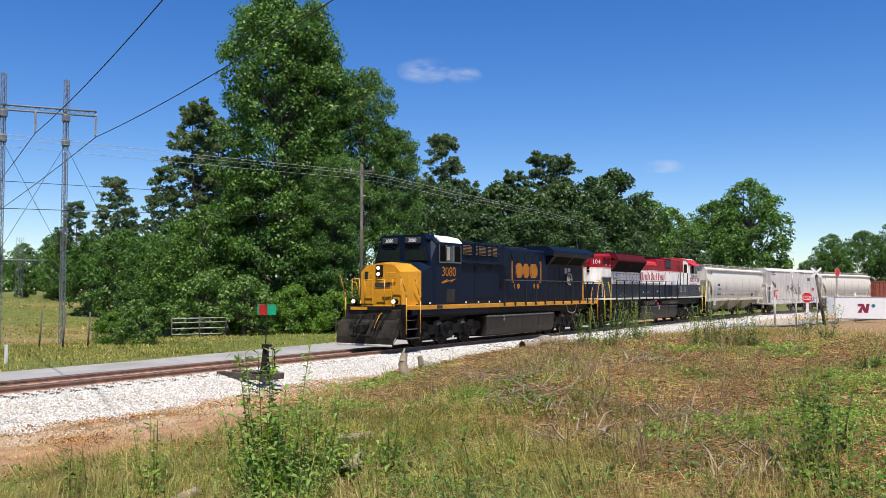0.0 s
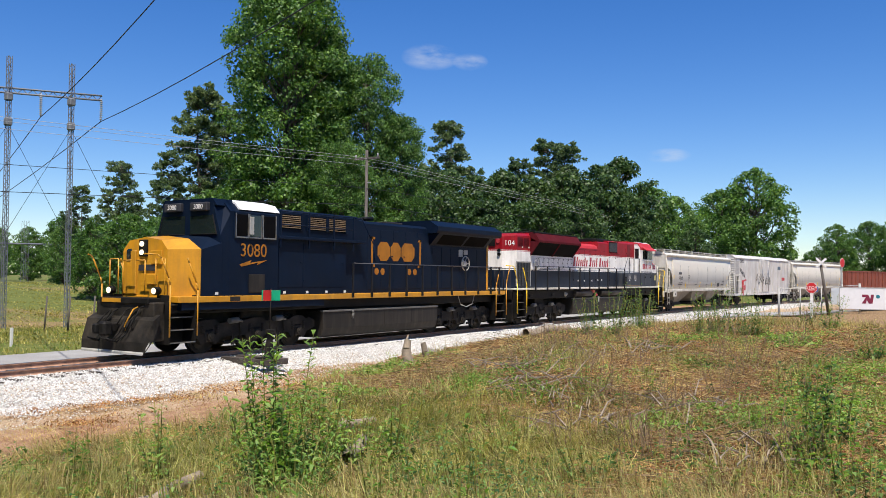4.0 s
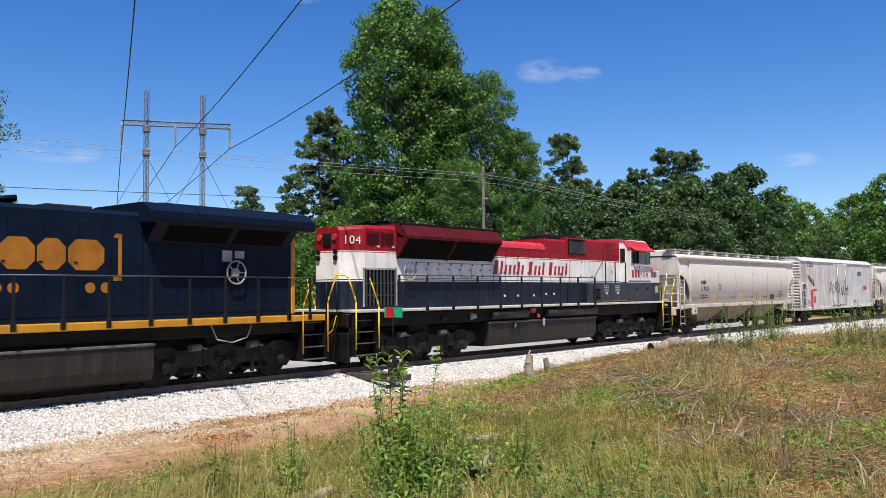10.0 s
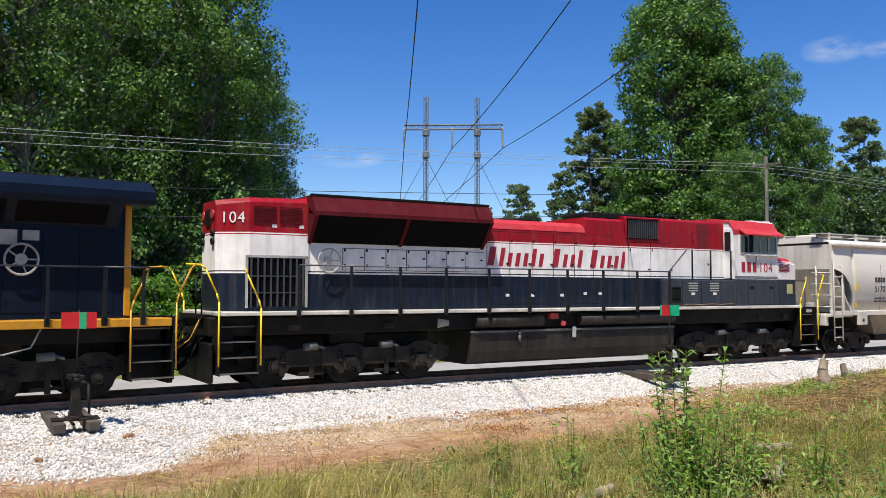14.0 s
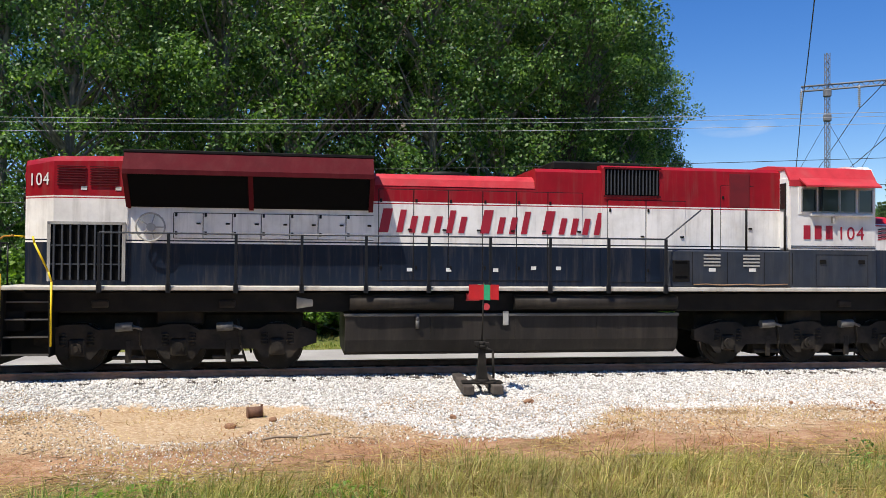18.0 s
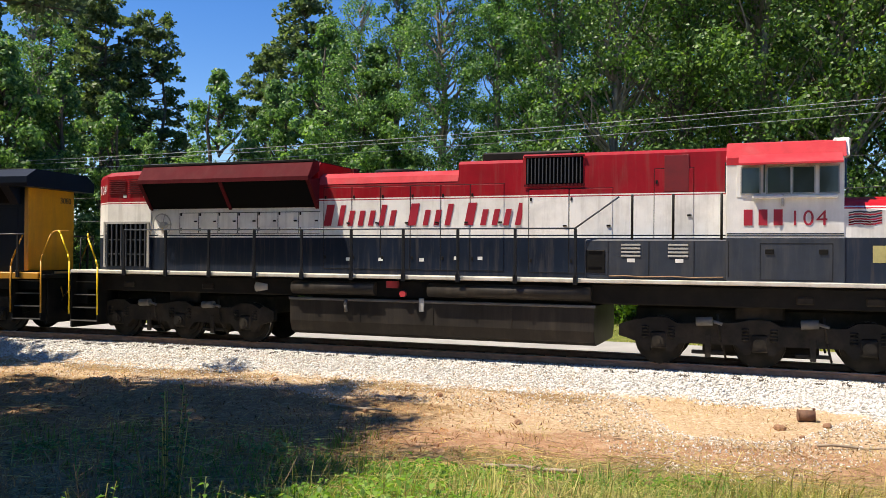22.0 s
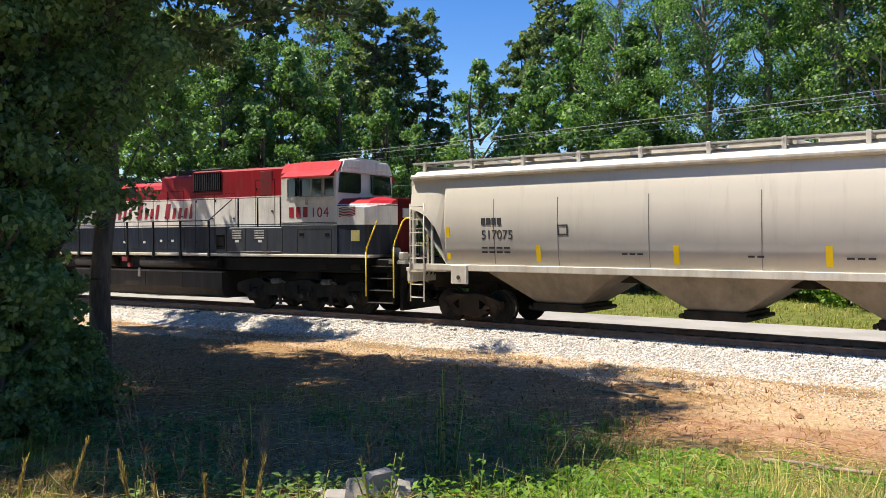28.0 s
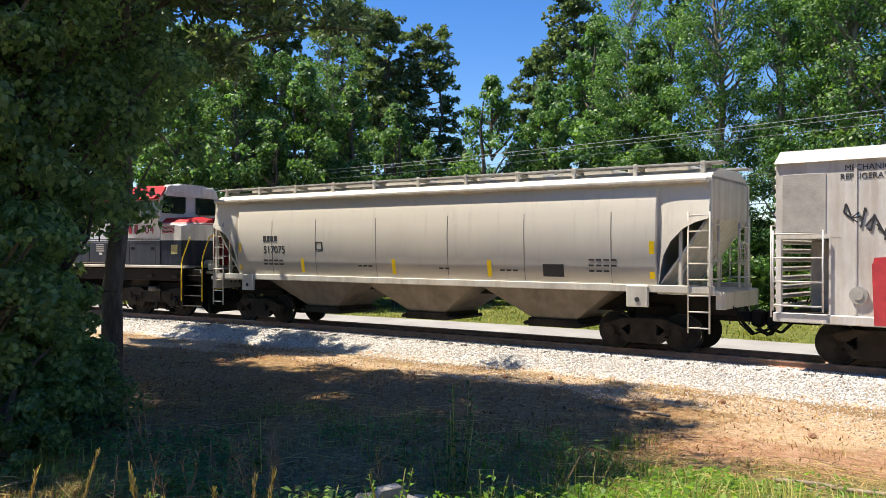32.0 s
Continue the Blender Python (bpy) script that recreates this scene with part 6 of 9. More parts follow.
    for y in (-1, 1):
        part("windscreen", N().add([(-37.37, y * 0.12, 3.66), (-37.37, y * 1.30, 3.66), (-37.37, y * 1.12, 4.22), (-37.37, y * 0.12, 4.22), (-37.30, y * 0.12, 3.66), (-37.30, y * 1.30, 3.66), (-37.30, y * 1.12, 4.22), (-37.30, y * 0.12, 4.22)],
             [(0, 1, 2, 3), (4, 5, 6, 7), (0, 1, 5, 4), (1, 2, 6, 5), (2, 3, 7, 6), (3, 0, 4, 7)]), GLASS, v, "dark windscreen")
        part("windscreen_frame", N().rod((-37.38, y * 0.1, 3.64), (-37.38, y * 1.32, 3.64), .02, 5).rod((-37.38, y * 1.32, 3.64), (-37.38, y * 1.14, 4.24), .02, 5), BLACK, v)
        part("number_board", N().box(-37.48, -37.3, min(y * .22, y * .98), max(y * .22, y * .98), 4.36, 4.62, .02), INK, v)
        writing("number", "3080", 0.21, pose(-37.487 + o, y * 0.6, 4.42, 90, 0, -90), WHITE, v, "white road number")
        s = N()
        # half nose: sloping top, angled front
        s.loft([[(-37.3, y * 1.5, 1.76), (-37.3, y * 0.0, 1.76), (-37.3, y * 0.0, 3.62), (-37.3, y * 1.0, 3.56), (-37.3, y * 1.5, 3.36)],
                [(-38.1, y * 1.49, 1.76), (-38.1, y * 0.0, 1.76), (-38.1, y * 0.0, 3.56), (-38.1, y * 0.95, 3.46), (-38.1, y * 1.49, 3.14)]])
        part("nose", s, NAVY, v)
        s = N()
        s.loft([[(-38.11, y * 1.492, 1.76), (-38.11, y * 0.0, 1.76), (-38.11, y * 0.0, 3.57), (-38.11, y * 0.95, 3.47), (-38.11, y * 1.492, 3.15)],
                [(-38.92, y * 1.0, 1.76), (-38.92, y * 0.0, 1.76), (-38.92, y * 0.0, 3.5), (-38.92, y * 0.72, 3.4), (-38.92, y * 1.0, 3.12)]])
        part("nose_front", s, YELLOW, v, "bright yellow nose")
        part("ditch_lamp", N().disc((-39.3, y * 1.02, 1.92), "x", .115, .18, 16), BLACK, v)
        part("ditch_lamp_lens", N().disc((-39.40, y * 1.02, 1.92), "x", .085, .04, 16), LAMP, v, "lit ditch lamp")
        part("nose_grab", N().pipe([(-39.2, y * 1.25, 1.8), (-39.2, y * 1.25, 2.85), (-39.2, y * .85, 2.85), (-39.2, y * .85, 1.8)], .02), YELLOW, v)
        part("nose_grab", N().pipe([(-39.3, y * .5, 1.8), (-39.3, y * .5, 2.8), (-39.3, y * .12, 2.8)], .02), YELLOW, v)
    part("headlamp_box", N().box(-39.0, -38.85, -0.14, 0.20, 2.92, 3.42, .02), BLACK, v)
    for z in (3.04, 3.29):
        part("headlamp", N().disc((-39.02, 0.03, z), "x", .075, .05, 16), LAMP, v, "lit headlamp")
    part("nose_door", N().box(-38.98, -38.9, 0.35, 0.95, 1.8, 3.1, .02), YELLOW, v)
    part("door_window", N().box(-39.0, -38.9, 0.55, 0.8, 2.75, 3.15, .05), GLASS, v)
    part("emblem_block", N().box(-38.95, -38.91, -0.5, 0.25, 2.5, 2.68), INK, v, "dark plain emblem bar")
    part("nose_panel", N().box(-38.98, -38.91, -0.8, -0.35, 2.7, 3.1, .01), YELLOW, v)
    part("nose_panel", N().box(-38.98, -38.91, -0.55, -0.15, 2.1, 2.4, .01), YELLOW, v)
    for k, y in enumerate((-.9, -.6, -.25, .3, .65)):
        part("jumper_cable", N().pipe([(-39.0, y, 1.7), (-39.75, y, 1.45 - .05 * k), (-39.95, y + .1, .95), (-39.8, y + .22, .7)], .02, 6), BLACK if k != 1 else YELLOW, v)
    part("cab_cap", N().loft([[(u, y, z) for y, z in ((-1.28, 4.52), (1.28, 4.52), (1.1, 4.74), (-1.1, 4.74))] for u in (-37.34, -36.58)]), NAVY, v)
    part("anticlimber", N().box(-39.65, -38.9, -1.1, 1.1, 1.55, 1.72, .02), BLACK, v)
    part("anticlimber_edge", N().box(-39.67, -39.65, 0.1, .95, 1.58, 1.70), YELLOW, v)
    s = N()
    s.loft([[(-39.5, y, z) for y, z in ((-1.45, 1.05), (1.45, 1.05), (1.45, 1.25), (-1.45, 1.25))], [(-39.75, y, z) for y, z in ((-1.5, .55), (1.5, .55), (1.5, 1.1), (-1.5, 1.1))], [(-40.0, y, z) for y, z in ((-1.4, .16), (1.4, .16), (1.4, .5), (-1.4, .5))]])
    s.box(-39.6, -39.2, -1.3, 1.3, 0.5, 1.6, .03)
    part("snow_plough", s, GEAR, v, "dusty black plough pilot")
    part("plough_edge", N().loft([[(-39.86, y, z) for y, z in ((-1.47, .44), (1.47, .44), (1.47, .5), (-1.47, .5))], [(-40.02, y, z) for y, z in ((-1.38, .15), (1.38, .15), (1.38, .2), (-1.38, .2))]]), GREYP, v)
    part("rear_platform", N().box(-20.3, -19.3, -1.5, 1.5, 1.6, 1.72, .01), BLACK, v)
    part("rear_pilot", N().box(-19.55, -19.42, -1.3, 1.3, .3, 1.6, .02), BLACK, v)
    tank(v, -32.55 + o, -25.3 + o, 1.42, 0.22, 1.16, TANK)
    part("tank_top", N().box(-32.0, -25.6, -1.2, 1.2, 1.16, 1.3), BLACK, v)
    loco_truck(v, -35.5 + o, 1.95, 0)
    loco_truck(v, -22.95 + o, 1.9, 0)
    coupler(v, -40.1 + o, -1)
    coupler(v, -19.35 + o, 1)
    return v


def car_truck(parent, c, gap=0.86, label=""):
    """A two-axle freight truck with cast side frames and springs."""
    for j in (-1, 1):
        wheelset(parent, c + j * gap, 0.46)
    for side in (-1, 1):
        y0, y1 = (-1.16, -0.98) if side < 0 else (0.98, 1.16)
        s = Shape()
        g = gap
        s.prism([(c - g - .2, .42), (c - g - .2, .62), (c - g * .55, .80), (c + g * .55, .80), (c + g + .2, .62), (c + g + .2, .42), (c + g - .12, .42), (c + g * .42, .66), (c + .34, .66), (c + .34, .40), (c + .62, .34), (c + .42, .20), (c - .42, .20), (c - .62, .34), (c - .34, .40), (c - .34, .66), (c - g * .42, .66), (c - g + .12, .42)], y0, y1, "y")
        s.add([(c + a, y, z) for y in (y0, y1) for a, z in ((-g + .1, .5), (-g * .5, .3), (-.42, .24), (-.42, .36), (-g * .5, .42), (-g + .16, .62))], [(0, 1, 2, 3, 4, 5), (6, 7, 8, 9, 10, 11)] + [(k, (k + 1) % 6, 6 + (k + 1) % 6, 6 + k) for k in range(6)])
        s.add([(c - a, y, z) for y in (y0, y1) for a, z in ((-g + .1, .5), (-g * .5, .3), (-.42, .24), (-.42, .36), (-g * .5, .42), (-g + .16, .62))], [(0, 1, 2, 3, 4, 5), (6, 7, 8, 9, 10, 11)] + [(k, (k + 1) % 6, 6 + (k + 1) % 6, 6 + k) for k in range(6)])
        part("side_frame", s, CARGEAR, parent)
        for k in (-.2, 0, .2):
            q = Shape()
            for z in range(5):
                q.disc((c + k, side * 1.07, .24 + z * .055), "z", .085, .035, 10)
            part("spring", q, CARGEAR, parent)
        for j in (-1, 1):
            part("bearing_cap", Shape().disc((c + j * gap, side * 1.14, .46), "y", .12, .12, 12), CARGEAR, parent)
    part("bolster", Shape().box(c - .3, c + .3, -1.05, 1.05, .5, .85, .03).box(c - .5, c + .5, -.5, .5, .7, 1.1, .05), CARGEAR, parent)


def ladder(parent, u0, u1, y, z0, z1, n, material, thick=.018):
    part("ladder_rail", Shape().rod((u0, y, z0), (u0, y, z1), thick * 1.2), material, parent)
    part("ladder_rail", Shape().rod((u1, y, z0), (u1, y, z1), thick * 1.2), material, parent)
    for k in range(n):
        z = z0 + .12 + (z1 - z0 - .2) * k / max(1, n - 1)
        part("rung", Shape().rod((u0, y, z), (u1, y, z), thick), material, parent)


def decal(x0, x1, z0, z1, side, lift=.012):
    """A thin mark lying on the hopper's curved side."""
    w = lambda z: float(np.interp(z, [1.62, 2.1, 2.8, 3.4], [1.50, 1.58, 1.62, 1.60]))
    out = [(x, side * (w(z) + lift), z) for x, z in ((x0, z0), (x1, z0), (x1, z1), (x0, z1))]
    back = [(x, side * (w(z) - .01), z) for x, z in ((x0, z0), (x1, z0), (x1, z1), (x0, z1))]
    return Shape().add(out + back, [(0, 1, 2, 3), (4, 5, 6, 7), (0, 1, 5, 4), (1, 2, 6, 5), (2, 3, 7, 6), (3, 0, 4, 7)])


def hopper_car(u, first):
    v = vehicle("covered_hopper_car", u, 6.85, "dusty off-white covered hopper car with three bays", "hopper car")
    H, C = 8.6, 1.25
    # rounded body: one skin drawn along the car
    prof = [(-1.50, 1.62), (-1.58, 2.1), (-1.62, 2.8), (-1.60, 3.4), (-1.54, 3.85), (-1.46, 4.12), (-1.30, 4.26), (-0.75, 4.42), (0.75, 4.42), (1.30, 4.26), (1.46, 4.12), (1.54, 3.85), (1.60, 3.4), (1.62, 2.8), (1.58, 2.1), (1.50, 1.62)]
    s = Shape()
    s.loft([[(x, y, z) for y, z in prof] for x in (-H + C, -H + C + .03, H - C - .03, H - C)], True)
    part("body", s, HOPPER, v)
    for e in (-1, 1):
        # the end of the body: side sheets cut back by the slope sheet
        s = Shape()
        for side in (-1, 1):
            out = []
            x1 = e * (H - C)
            pts = [(0.0, 1.62), (0.05, 1.75), (0.09, 2.0), (0.18, 2.35), (0.36, 2.68), (0.66, 2.98), (0.95, 3.12), (C, 3.2), (C, 4.12), (0.0, 4.12)]
            wide = lambda z: np.interp(z, [1.62, 2.1, 2.8, 3.4, 3.85, 4.12], [1.50, 1.58, 1.62, 1.60, 1.54, 1.46])
            vo = [(x1 + e * a, side * wide(z), z) for a, z in pts]
            vi = [(x1 + e * a, side * (wide(z) - .05), z) for a, z in pts]
            n = len(pts)
            s.add(vo + vi, [tuple(range(n)), tuple(range(n, 2 * n))] + [(k, (k + 1) % n, n + (k + 1) % n, n + k) for k in range(n)])
        s.loft([[(x, y, z) for y, z in prof[5:11]] for x in (e * (H - C), e * H)])
        part("end_sheet", s, HOPPER, v)
        s = Shape()
        x1 = e * (H - C)
        s.add([(x1, -1.45, 1.62), (x1, 1.45, 1.62), (e * (H - .05), 1.5, 3.25), (e * (H - .05), -1.5, 3.25), (e * (H - .05), 1.4, 4.12), (e * (H - .05), -1.4, 4.12), (x1, -1.45, 1.55), (x1, 1.45, 1.55), (e * H, 1.5, 3.2), (e * H, -1.5, 3.2), (e * H, 1.4, 4.2), (e * H, -1.4, 4.2)],
              [(0, 1, 2, 3), (3, 2, 4, 5), (6, 7, 8, 9), (9, 8, 10, 11), (0, 3, 9, 6), (1, 2, 8, 7), (4, 5, 11, 10), (2, 4, 10, 8), (3, 5, 11, 9)])
        part("slope_sheet", s, CREAM, v, "sloping end sheet stained brown")
        part("end_sill", Shape().box(min(e * (H - C), e * (H + .25)), max(e * (H - C), e * (H + .25)), -1.5, 1.5, 1.42, 1.52, .01).box(min(e * (H + .1), e * (H + .3)), max(e * (H + .1), e * (H + .3)), -1.4, 1.4, 1.1, 1.5, .02), CREAM, v)
        part("centre_sill", Shape().box(min(e * 4, e * (H + .2)), max(e * 4, e * (H + .2)), -.3, .3, .9, 1.4, .02), GEAR, v)
        for side in (-1, 1):
            y = side * 1.5
            part("corner_post", Shape().box(min(e * (H - .06), e * (H + .04)), max(e * (H - .06), e * (H + .04)), min(y, y - side * .1), max(y, y - side * .1), 1.45, 4.15, .01), CREAM, v)
            part("brace", Shape().box(min(e * (H - .74), e * (H - .66)), max(e * (H - .74), e * (H - .66)), min(y, y - side * .08), max(y, y - side * .08), 1.45, 3.0, .01), CREAM, v)
            part("brace", Shape().rod((e * (H - .02), y * .55, 1.5), (e * (H - .02), y * .55, 3.3), .035), CREAM, v)
            part("brace", Shape().rod((e * (H - 1.1), y * .6, 1.5), (e * (H - .6), y * .6, 2.4), .035), CREAM, v)
            ladder(v, e * (H - .48), e * (H + .02), side * 1.58, .55, 3.35, 8, CREAM)
            for k in range(4):
                part("end_rung", Shape().rod((e * (H + .06), y * .45, 1.8 + k * .42), (e * (H + .06), y * .98, 1.8 + k * .42), .016), CREAM, v)
            part("jacking_pad", Shape().box(min(e * (H - 2.0), e * (H - 1.45)), max(e * (H - 2.0), e * (H - 1.45)), min(y, y + side * .1), max(y, y + side * .1), 1.1, 1.62, .02), CREAM, v)
            part("bolster_pad", Shape().disc((e * (H - 1.72), y + side * .11, 1.28), "y", .06, .02, 12), INK, v)
            part("reflector", decal(min(e * (H - 1.42), e * (H - 1.30)), max(e * (H - 1.42), e * (H - 1.30)), 1.78, 2.68, side), SAFETY, v, "yellow reflective strip")
        car_truck(v, e * (H - 1.75))
        coupler(v, e * (H + .55), e)
    # side sills
    for side in (-1, 1):
        y = side * 1.56
        part("side_sill", Shape().box(-H - .1, H + .1, min(y, y - side * .12), max(y, y - side * .12), 1.46, 1.64, .015), CREAM, v, "pale side sill")
        for k in (-5.7, -3.75, -1.3, 1.3, 3.75, 6.2):
            for z0, z1 in ((1.66, 2.1), (2.1, 2.8), (2.8, 3.4)):
                part("seam", decal(k - .008, k + .008, z0, z1, side, .006), SEAMGREY, v)
        for k in (-4.4, -.7, 2.6):
            part("reflector", decal(k, k + .13, 1.74, 2.18, side), SAFETY, v)
        part("roof_edge", Shape().box(-H, H, min(side * 1.36, side * 1.64), max(side * 1.36, side * 1.64), 4.02, 4.17, .05), CREAM, v)
        if first:
            for k in range(4):
                part("owner_mark", decal(-6.1 + k * .17, -5.97 + k * .17, 2.72, 2.90, side), INK, v, "dark plain block")
            writing("number", "517075", .34, pose(-5.6, side * 1.599, 2.34, 93.3, 0, 0 if side < 0 else 180), INK, v, "dark stencilled car number")
            for r in range(2):
                for q in range(4):
                    part("stencil_line", decal(-6.1 + q * .24, -5.92 + q * .24, 2.08 - r * .12, 2.13 - r * .12, side), INK, v)
            for a, b, z in ((3.0, 3.7, 1.9), (-2.0, -1.4, 1.95), (1.0, 1.5, 1.92), (5.6, 6.4, 2.2), (5.6, 6.4, 2.06), (5.6, 6.3, 1.92)):
                n = int((b - a) / .2)
                for q in range(n):
                    part("stencil_line", decal(a + q * .2, a + q * .2 + .14, z, z + .045, side), INK, v, "small dark stencilling")
            part("data_panel", decal(4.3, 4.9, 1.78, 2.1, side), INK, v)
            for k in (4.36, 4.64):
                part("data_panel", decal(k, k + .2, 1.84, 2.04, side, .01), WHITE, v)
            for e in ((-3.75, -3.72, 2.44, 2.70), (-3.49, -3.46, 2.44, 2.70), (-3.75, -3.46, 2.44, 2.47), (-3.75, -3.46, 2.67, 2.70)):
                part("square_mark", decal(*e, side), INK, v)
    # bays under the body
    for c in (-4.2, 0, 4.2):
        s = Shape()
        s.loft([[(c + a * 2.15, y * 1.46, 1.62) for a, y in ((-1, -1), (1, -1), (1, 1), (-1, 1))], [(c + a * .62, y * .75, .62) for a, y in ((-1, -1), (1, -1), (1, 1), (-1, 1))]])
        part("discharge_bay", s, BAY, v, "brown discharge hopper with shade in its colour")
        part("outlet_gate", Shape().box(c - .75, c + .75, -.85, .85, .42, .64, .02).rod((c - .8, -.9, .5), (c - .8, .9, .5), .06).rod((c + .8, -.9, .5), (c + .8, .9, .5), .06), GEAR, v)
    part("keel", Shape().box(-7, 7, -.25, .25, 1.2, 1.62, .02), GEAR, v)
    # roof walk
    for side in (-1, 1):
        part("roof_walk", Shape().box(-H - .2, H + .2, min(side * .72, side * 1.25), max(side * .72, side * 1.25), 4.50, 4.54, .004), GREYP, v, "grey grated roof walk")
        for k in range(11):
            x = -H + .25 + k * (2 * H - .5) / 10
            part("walk_bracket", Shape().box(x - .05, x + .05, min(side * 1.2, side * 1.28), max(side * 1.2, side * 1.28), 4.26, 4.56, .01).box(x - .03, x + .03, min(side * .7, side * 1.28), max(side * .7, side * 1.28), 4.42, 4.5), CREAM, v)
    for k in range(8):
        x = -7.0 + k * 2.0
        part("roof_hatch", Shape().box(x - .8, x + .8, -.62, .62, 4.40, 4.56, .04), CREAM, v)
    s = Shape()
    ring(s, (H + .2, .4, 2.4), .28, .02, "x")
    for k in range(4):
        a = k * math.pi / 2
        s.rod((H + .16, .4, 2.4), (H + .2, .4 + math.cos(a) * .28, 2.4 + math.sin(a) * .28), .014, 6)
    part("hand_brake_wheel", s, GREYP, v)
    return v


def reefer_car(u):
    v = vehicle("refrigerator_car", u, 6.4, "dingy white refrigerator boxcar with spray-paint scrawl", "boxcar")
    H = 8.75
    part("body", Shape().prism([(-1.55, 1.12), (1.55, 1.12), (1.55, 4.36), (1.2, 4.58), (-1.2, 4.58), (-1.55, 4.36)], -H + 1.35, H), REEFER, v)
    part("end_body", Shape().prism([(-1.55, 2.72), (1.55, 2.72), (1.55, 4.36), (1.2, 4.58), (-1.2, 4.58), (-1.55, 4.36)], -H, -H + 1.35), REEFER, v)
    part("side_sill", Shape().box(-H - .05, H + .05, -1.6, 1.6, .92, 1.12, .02), REEFER, v)
    part("floor", Shape().box(-H, -H + 1.35, -1.5, 1.5, 1.0, 1.14), GEAR, v)
    part("machinery", Shape().box(-H + .5, -H + 1.3, -.9, .9, 1.14, 2.7, .05), plain("dingy pale machinery", (.36, .34, .31), .7, vary=.35, dirt=(.1, .08, .06), dirt_amount=.5), v)
    part("roof", Shape().prism([(-1.62, 4.34), (-1.22, 4.64), (1.22, 4.64), (1.62, 4.34), (1.5, 4.34), (1.2, 4.56), (-1.2, 4.56), (-1.5, 4.34)], -H - .03, H + .03), REEFER, v)
    for e in (-1, 1):
        for k in range(16):
            z = 1.2 + k * .2
            part("end_corrugation", Shape().box(min(e * H, e * (H + .06)), max(e * H, e * (H + .06)), -1.5, 1.5, z, z + .11, .03), REEFER, v)
        car_truck(v, e * (H - 1.9))
        coupler(v, e * (H + .45), e)
    for side in (-1, 1):
        y = side * 1.55
        part("corner_post", Shape().box(-H, -H + .12, min(y, y - side * .1), max(y, y - side * .1), 1.1, 2.75, .01), REEFER, v)
        part("corner_post", Shape().box(-H + 1.1, -H + 1.36, min(y, y - side * .1), max(y, y - side * .1), 1.1, 2.75, .01), REEFER, v)
        for k in range(10):
            part("side_post", Shape().box(-H + 1.6 + k * 1.65, -H + 1.66 + k * 1.65, min(y, y + side * .02), max(y, y + side * .02), 1.15, 4.3, .005), REEFER, v)
        part("screen", Shape().box(-H + .14, -H + 1.05, min(y, y + side * .015), max(y, y + side * .015), 2.85, 4.1, .01), plain("grey mesh screen", (0.4, 0.38, 0.35), 0.7, bump=.5), v)
        part("side_door", Shape().box(-1.6, 1.6, min(y, y + side * .08), max(y, y + side * .08), 1.2, 4.28, .02), REEFER, v)
        for x in (-1.0, 1.0):
            part("door_bar", Shape().rod((x, y + side * .12, 1.25), (x, y + side * .12, 4.2), .03), STEEL, v)
        ladder(v, -H - .02, -H + 1.02, side * 1.66, 1.16, 2.9, 4, REEFER)
        ladder(v, H - .6, H - .1, side * 1.66, .8, 4.3, 10, REEFER)
        writing("stencil", "MECHANICAL", .17, pose(-H + 1.95, side * 1.556, 4.12, 90, 0, 0 if side < 0 else 180), INK, v, "small dark stencilled words")
        writing("stencil", "REFRIGERATION", .17, pose(-H + 1.95, side * 1.556, 3.94, 90, 0, 0 if side < 0 else 180), INK, v)
        # scrawl in black, broad strokes in red
        r = random.Random(9)
        s = Shape()
        for k in range(9):
            x, z = -H + 1.5 + k * .13, 3.25 - k * .06
            s.pipe([(x + r.uniform(-.1, .2), y + side * .004, z + r.uniform(-.25, .25)) for _ in range(4)], .024, 4)
        for k in range(14):
            x = -2.6 + k * .32
            s.pipe([(x + r.uniform(-.3, .3), y + side * .09, 2.4 + r.uniform(-.6, .6)) for _ in range(4)], .016, 4)
        part("scrawl", s, INK, v, "black spray-paint scrawl")
        t0, t1 = (y - .006, y) if side < 0 else (y, y + .006)
        for outline, out in (([(-H + 2.0, .95), (-H + 2.25, .95), (-H + 2.3, 2.3), (-H + 1.95, 2.2)], .055), ([(-H + 1.95, 2.15), (-H + 3.3, 2.3), (-H + 3.3, 2.42), (-H + 1.98, 2.32)], 0), ([(-H + 2.6, 1.4), (-H + 2.95, 1.4), (-H + 3.0, 1.9), (-H + 2.6, 1.85)], 0), ([(6.0, 2.3), (7.1, 2.3), (7.1, 2.62), (6.0, 2.62)], 0)):
            part("scrawl", Shape().prism(outline, t0 - (out if side < 0 else 0), t1 + (0 if side < 0 else out), "y"), GRAF_RED, v, "broad red spray-paint stroke")
        part("vent", Shape().disc((-H + 1.7, y + side * .03, 1.55), "y", .18, .06, 18).disc((-H + 1.7, y + side * .06, 1.55), "y", .1, .04, 14), GREYP, v)
        part("placard", Shape().box(4.6, 5.6, min(y, y + side * .01), max(y, y + side * .01), 3.4, 3.75), plain("blue-grey panel", (.08, .13, .18), .6), v)
    part("side_grab", Shape().pipe([(-H - .12, -1.5, 1.0), (-H - .12, -1.5, 3.0), (-H - .12, -1.1, 3.0)], .02), REEFER, v)
    return v


